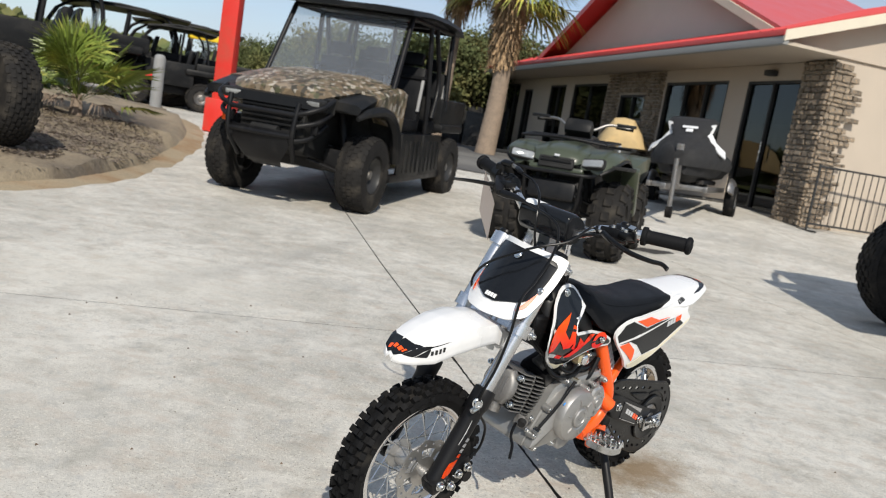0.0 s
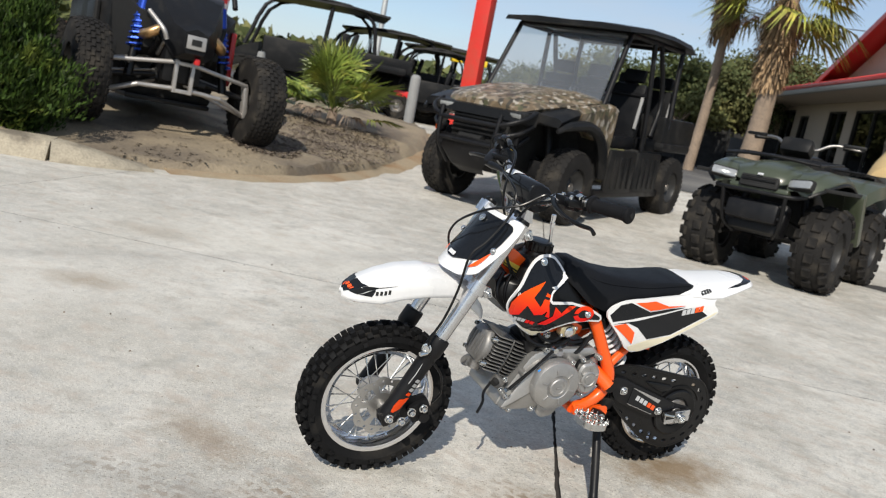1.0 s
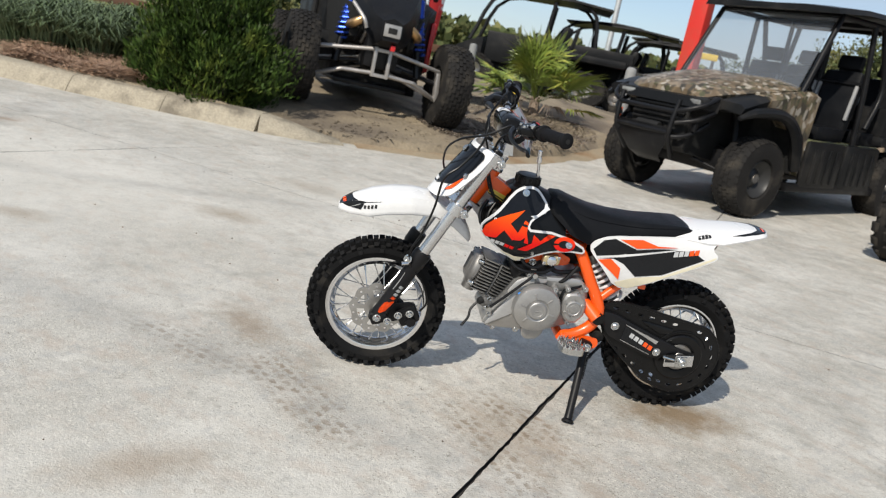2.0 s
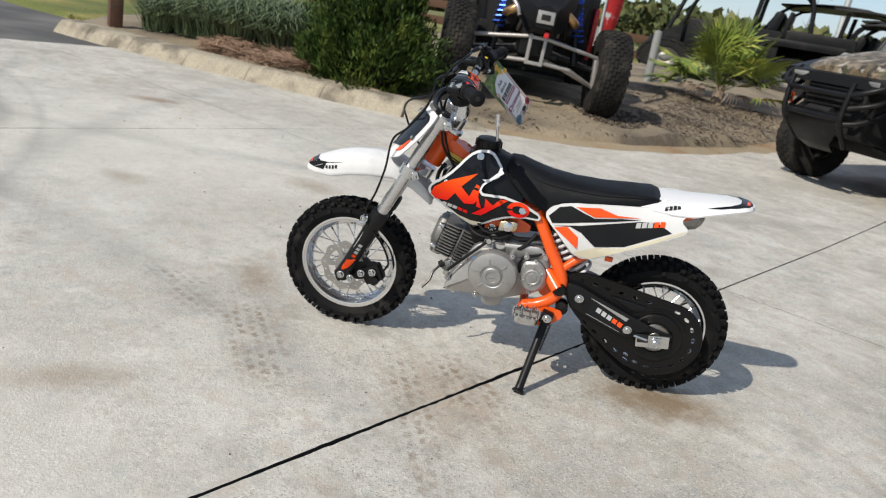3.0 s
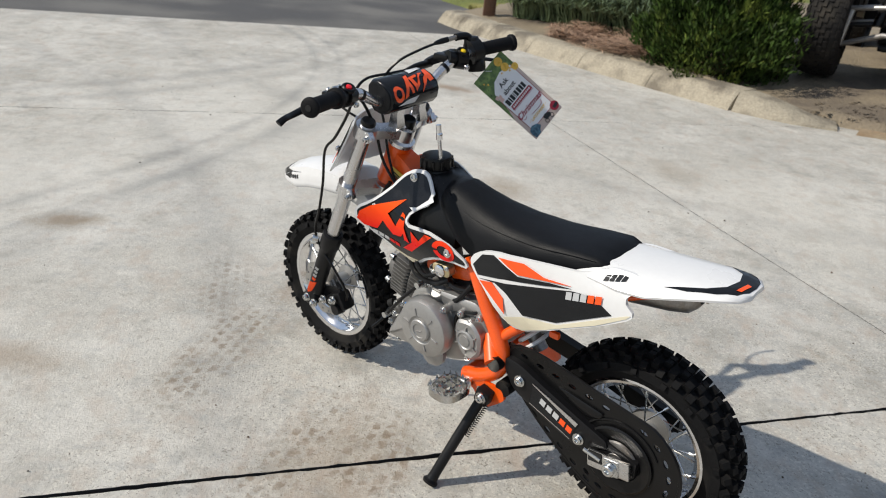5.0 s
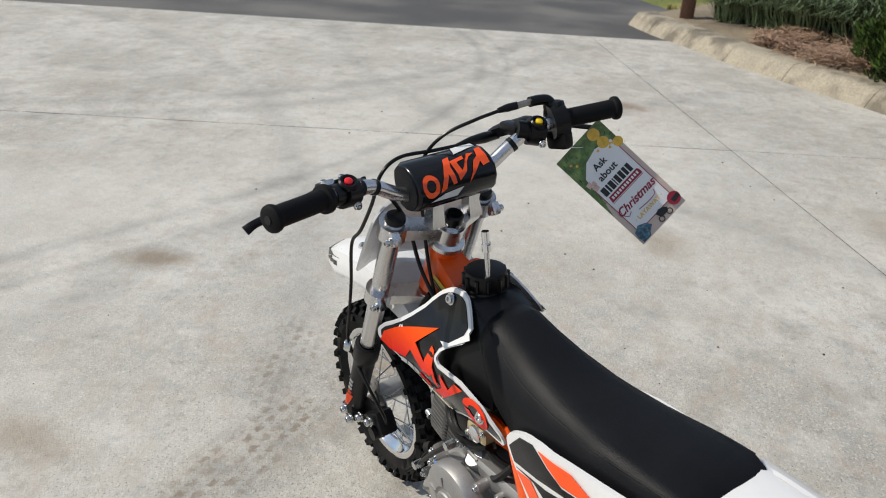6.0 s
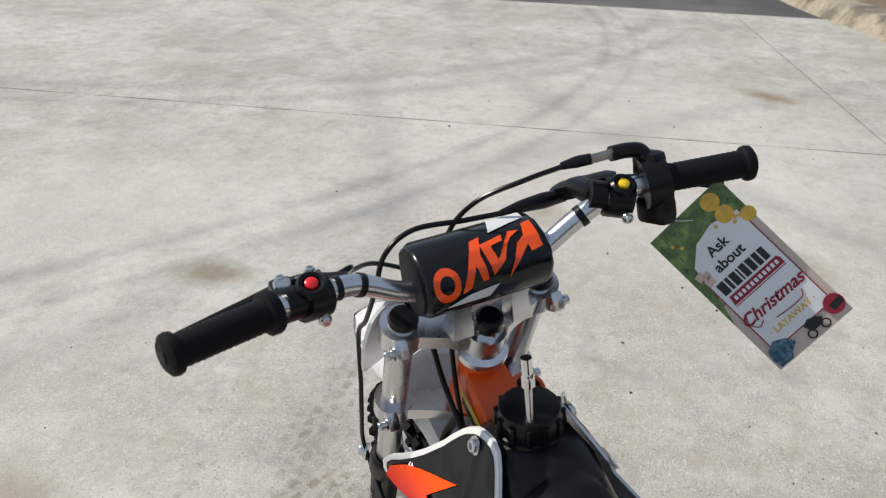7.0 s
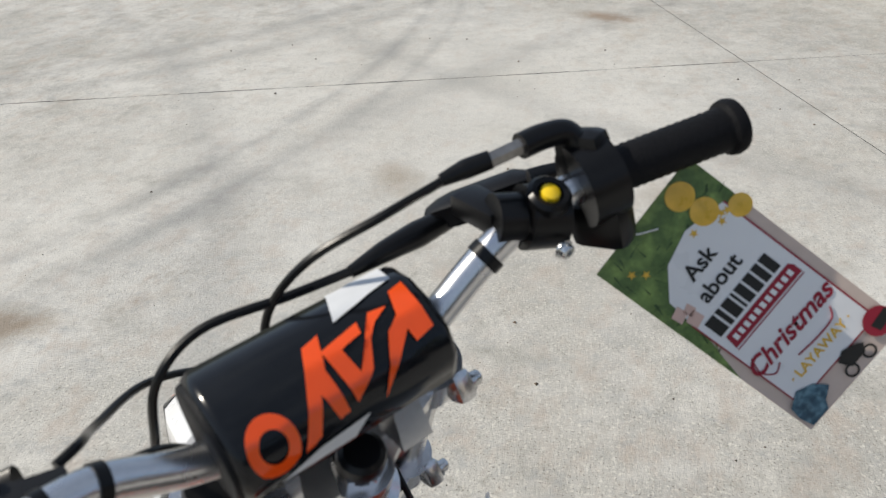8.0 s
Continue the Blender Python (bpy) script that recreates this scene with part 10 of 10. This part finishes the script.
for s in (1, -1):
    P = shroud_at(s)
    sh = skin(rounded(SH_OUT, 1), P, 0.0, WHITE, bike, "radiator_shroud", "white-rimmed black side shroud", 0.004)
    skin(rounded(inset(SH_OUT, 0.0062), 1), P, 0.0042, GLOSS, sh, "field")
    skin([(0.678, 0.512), (0.672, 0.530), (0.650, 0.545), (0.563, 0.578), (0.600, 0.540), (0.556, 0.500), (0.585, 0.493), (0.614, 0.519), (0.632, 0.494), (0.664, 0.497)], P, 0.0064, RED_DECAL, sh, label="plain red-orange flame shape")
    skin([(0.584, 0.494), (0.5600, 0.553), (0.5505, 0.549), (0.5500, 0.522), (0.537, 0.488), (0.551, 0.491), (0.551, 0.508), (0.562, 0.496)], P, 0.0066, RED_DECAL, sh, label="plain red-orange wedge")
    skin([(0.529, 0.520), (0.506, 0.504), (0.489, 0.526), (0.468, 0.526), (0.536, 0.465), (0.562, 0.466), (0.528, 0.493)], P, 0.0068, RED_DECAL, sh, label="plain red-orange slash")
    bmq = B()
    ring_a = [0.26 * k for k in range(24)]
    vo = [bmq.verts.new(P(0.436 + 0.031 * math.cos(a), 0.505 + 0.023 * math.sin(a), 0.0064)) for a in ring_a]
    vi = [bmq.verts.new(P(0.436 + 0.017 * math.cos(a), 0.505 + 0.012 * math.sin(a), 0.0064)) for a in ring_a]
    for k in range(23):
        bmq.faces.new((vo[k], vo[k + 1], vi[k + 1], vi[k]))
    bmesh.ops.recalc_face_normals(bmq, faces=bmq.faces)
    part("graphic", bmq, RED_DECAL, sh, "plain red-orange ring")
    for k in range(5):
        u, v = 0.644 - 0.0148 * k, 0.489 - 0.0036 * k
        skin([(u, v), (u - 0.012, v - 0.003), (u - 0.010, v - 0.012), (u + 0.002, v - 0.009)], P, 0.0056, GREY_DECAL if k < 3 else RED_DECAL, sh, "model_mark")
    skin([(0.547, 0.566), (0.529, 0.5705), (0.500, 0.597), (0.493, 0.589), (0.533, 0.5615)], P, 0.0054, WHITE, sh, label="white wedge")
    skin([(0.610, 0.455), (0.553, 0.4245), (0.530, 0.440), (0.562, 0.440)], P, 0.0052, CREAM, sh)
    for a, b in ((0.566, 0.620), (0.423, 0.506)):
        q = Vector(P(a, b, 0.0052))
        bolt(q, (0, s, 0.3), 0.0076, 0.006, sh)
    Q_ = panel_at(s)
    pn = skin(rounded(PN_OUT, 1), Q_, 0.0, WHITE, bike, "side_panel", "white side panel with black and orange graphics", 0.007)
    skin([(0.352, 0.508), (0.328, 0.539), (0.298, 0.549), (0.232, 0.529), (0.161, 0.543), (0.114, 0.549), (0.338, 0.490)], Q_, 0.0072, GLOSS, pn)
    skin([(0.333, 0.484), (0.290, 0.495), (0.262, 0.502), (0.113, 0.545), (0.070, 0.551), (0.027, 0.531), (0.138, 0.467), (0.215, 0.450), (0.258, 0.482), (0.290, 0.492)], Q_, 0.0072, GLOSS, pn)
    skin([(0.284, 0.550), (0.222, 0.560), (0.174, 0.549), (0.115, 0.554), (0.233, 0.533)], Q_, 0.0080, ORANGE_DECAL, pn, label="orange flash")
    skin([(0.331, 0.480), (0.297, 0.490), (0.264, 0.468), (0.260, 0.433), (0.284, 0.450)], Q_, 0.0080, ORANGE_DECAL, pn, label="orange flash")
    skin([(0.114, 0.467), (0.221, 0.408), (0.256, 0.410), (0.266, 0.422), (0.216, 0.446), (0.136, 0.463), (0.022, 0.529), (0.000, 0.541), (-0.008, 0.544), (-0.001, 0.536), (0.056, 0.498)], Q_, 0.0074, CREAM, pn)
    for k in range(5):
        u = 0.122 - 0.0150 * k
        v = 0.541 + 0.0036 * k
        skin([(u, v), (u - 0.0120, v + 0.003), (u - 0.0125, v - 0.012), (u, v - 0.015)], Q_, 0.0088, GREY_DECAL if k < 3 else ORANGE_DECAL, pn, "model_mark")
    for k in range(4 if s > 0 else 0):
        u, v = 0.0575 - 0.0105 * k, 0.5845 + 0.0028 * k
        skin([(u, v + 0.010), (u - 0.0085, v + 0.0122), (u - 0.0075, v + 0.0022), (u + 0.001, v)], tail_side, 0.0, INK, pn, "mark")




# ---- card tag hanging by a thread from the throttle housing ----
HANG = BIKE_M @ Vector((0.608, -0.196, 0.806))
TAG_C = BIKE_M @ Vector((0.603, -0.232, 0.796))
across, down, _ = Euler([radians(a) for a in (-117, -49, 123)]).to_matrix().transposed()
TAG_M = Matrix(((*across, 0), (*down, 0), (*-across.cross(down), 0), (0, 0, 0, 1))).transposed()
TAG_M = Matrix.Translation(TAG_C) @ TAG_M
tag = empty("hang_tag", TAG_M)
tagged(tag, "glossy printed card with pine sprigs hanging from the handlebar", "tag")
TW, TL = 0.100, 0.200


def card(outline, lift, mat, name="print", label="", parent=None):
    bm = B()
    bm.faces.new([bm.verts.new((a, b, lift)) for a, b in outline])
    bm.normal_update()
    bmesh.ops.triangulate(bm, faces=bm.faces)
    bmesh.ops.recalc_face_normals(bm, faces=bm.faces)
    if sum(f.normal.z for f in bm.faces) < 0:
        bmesh.ops.reverse_faces(bm, faces=bm.faces)
    return part(name, bm, mat, parent or tag, label, smooth=False)


def rect(x0, y0, x1, y1):
    return [(x0, y0), (x1, y0), (x1, y1), (x0, y1)]


bmc = plate(B(), rect(-TW / 2, -0.008, TW / 2, TL - 0.008), lambda a, b, d: (a, b, d - 0.0006), 0.0006, [ring_of(0.0, 0.006, 0.003, 12)])
part("card", bmc, CARD_TAN, tag, "thin card with a punched hole", smooth=False)
card([(-TW / 2, -0.008), (TW / 2, -0.008), (TW / 2, 0.03), (0.046, 0.05), (0.040, 0.03), (-0.030, 0.050), (-0.044, 0.10), (-TW / 2, 0.125)], 0.0003, CARD_GREEN)
rr = random.Random(5)
for k in range(60):
    x, y, a = rr.uniform(-0.046, 0.044), rr.uniform(-0.004, 0.028), rr.uniform(0, 6.28)
    if k > 40:
        x, y = rr.uniform(-0.048, -0.038), rr.uniform(0.03, 0.10)
    L = rr.uniform(0.006, 0.013)
    card([(x, y), (x + L * math.cos(a), y + L * math.sin(a)), (x + 0.001, y + 0.001)], 0.0005 + 0.00001 * k, CARD_DEEP if k % 3 else CARD_GREEN, "needle")
card([(-0.036, 0.046), (-0.016, 0.028), (0.010, 0.022), (0.041, 0.030), (0.041, 0.170), (-0.039, 0.170), (-0.039, 0.070)], 0.0012, PAPER_WHITE, "field", "white printed field")
for q in (rect(0.0405, 0.03, 0.0418, 0.171), rect(-0.0402, 0.07, -0.039, 0.171), rect(-0.0402, 0.170, 0.0418, 0.1712)):
    card(q, 0.0014, MAROON, "border")
for x, y, r0 in ((0.026, 0.004, 0.0105), (0.028, 0.024, 0.0102), (0.046, 0.041, 0.0085)):
    b = lathe(B(), [(0.0, 0.0022), (r0 * 0.5, 0.0021), (r0 * 0.85, 0.0018), (r0, 0.0014)], Matrix.Translation((x, y, 0)), 24)
    part("gold_ball", b, GOLD, tag, "printed gold ball")
for x, y in ((0.034, 0.034), (0.030, 0.038), (0.038, 0.036), (0.012, 0.028), (-0.03, 0.02), (-0.036, 0.012)):
    card([(x + (0.0035 if k % 2 == 0 else 0.0015) * math.cos(1.257 * k / 2), y + (0.0035 if k % 2 == 0 else 0.0015) * math.sin(1.257 * k / 2)) for k in range(10)], 0.0016, GOLD, "star")
for x, y, w in ((-0.044, 0.054, 0.009), (-0.040, 0.064, 0.010), (-0.036, 0.058, 0.007)):
    card([(x, y), (x + w, y - 0.002), (x + w + 0.001, y + w * 0.8), (x + 0.001, y + w * 0.8 + 0.002)], 0.0016, PINK, "gift")


def words(text, x, y, size, mat, shear=0.0, extrude=0.0):
    cu = bpy.data.curves.new("lettering", "FONT")
    cu.body, cu.size, cu.align_x, cu.shear = text, size, "CENTER", shear
    cu.resolution_u, cu.offset = 4, size * 0.022
    tmp = new("lettering", cu)
    me = bpy.data.meshes.new_from_object(tmp.evaluated_get(bpy.context.evaluated_depsgraph_get()))
    bpy.data.objects.remove(tmp)
    me.materials.append(mat)
    ob = new("lettering", me)
    ob.parent = tag
    ob.matrix_basis = Matrix.Translation((x, y, 0.0018)) @ Matrix.Diagonal((1, -1, 1, 1))
    for p in me.polygons:
        p.flip()
    return ob


words("Ask", -0.002, 0.050, 0.0165, INK)
words("about", -0.002, 0.068, 0.0165, INK)
# shop name: plain bars, not lettered
for k, w in enumerate((0.011, 0.006, 0.010, 0.004, 0.009, 0.009, 0.008, 0.009)):
    x0 = -0.034 + sum((0.011, 0.006, 0.010, 0.004, 0.009, 0.009, 0.008, 0.009)[:k]) * 1.0
    card(rect(x0, 0.076, x0 + w - 0.002, 0.0915), 0.0018, INK, "name_bar")
card([(-0.032, 0.0945), (0.034, 0.0945), (0.036, 0.0985), (0.036, 0.106), (-0.034, 0.106)], 0.0016, MAROON, "name_bar")
for k in range(11):
    card(rect(-0.029 + 0.0057 * k, 0.0975, -0.0255 + 0.0057 * k, 0.1025), 0.0019, PAPER_WHITE, "name_bar")
card(rect(-0.034, 0.1072, 0.036, 0.1082), 0.0016, MAROON, "name_bar")
words("Christmas", -0.003, 0.134, 0.0200, MAROON, 0.35)
for pts in ([(-0.034, 0.120), (-0.038, 0.132), (-0.032, 0.141), (-0.024, 0.138)], [(0.028, 0.139), (0.022, 0.146), (0.006, 0.147), (-0.012, 0.145)]):
    part("flourish", tube(B(), [(a, b, 0.0019) for a, b in pts], 0.0006, 5, 6), MAROON, tag)
words("\u00b7 LAYAWAY \u00b7", 0.001, 0.158, 0.0105, GOLD)
card([(-0.046, 0.168), (-0.034, 0.162), (-0.022, 0.168), (-0.016, 0.178), (-0.026, 0.184), (-0.030, 0.190), (-0.046, 0.190), (-0.048, 0.178)], 0.0020, TEAL, "picture", "dark teal printed shape")
card([(0.000, 0.172), (0.008, 0.168), (0.016, 0.171), (0.022, 0.176), (0.018, 0.182), (0.004, 0.182)], 0.0020, INK, "picture", "black printed shape")
for x in (0.002, 0.020):
    part("picture", lathe(B(), [(0.0055, 0.002), (0.0055, 0.0021), (0.0038, 0.0021), (0.0038, 0.002)], Matrix.Translation((x, 0.184, 0)), 20), INK, tag)
card(ring_of(0.040, 0.174, 0.0115, 20), 0.0021, MAROON, "picture", "dark red printed disc")
card([(0.034, 0.172), (0.050, 0.170), (0.050, 0.178), (0.036, 0.180)], 0.0023, INK, "picture")
part("thread", tube(B(), [HANG, HANG.lerp(TAG_M @ Vector((0, 0.006, 0.001)), 0.5) + Vector((0, 0, -0.004)), TAG_M @ Vector((0, 0.006, 0.001))], 0.0006, 5, 4), PAPER_WHITE, tag, m=TAG_M.inverted())


# ---- concrete slabs ----
for u0, u1 in zip(U_CUTS, U_CUTS[1:]):
    for v0, v1 in zip(V_CUTS, V_CUTS[1:]):
        part("slab", slab(u0, u1, v0, v1), CONCRETE, lot, angle=60).data.materials.append(JOINT)
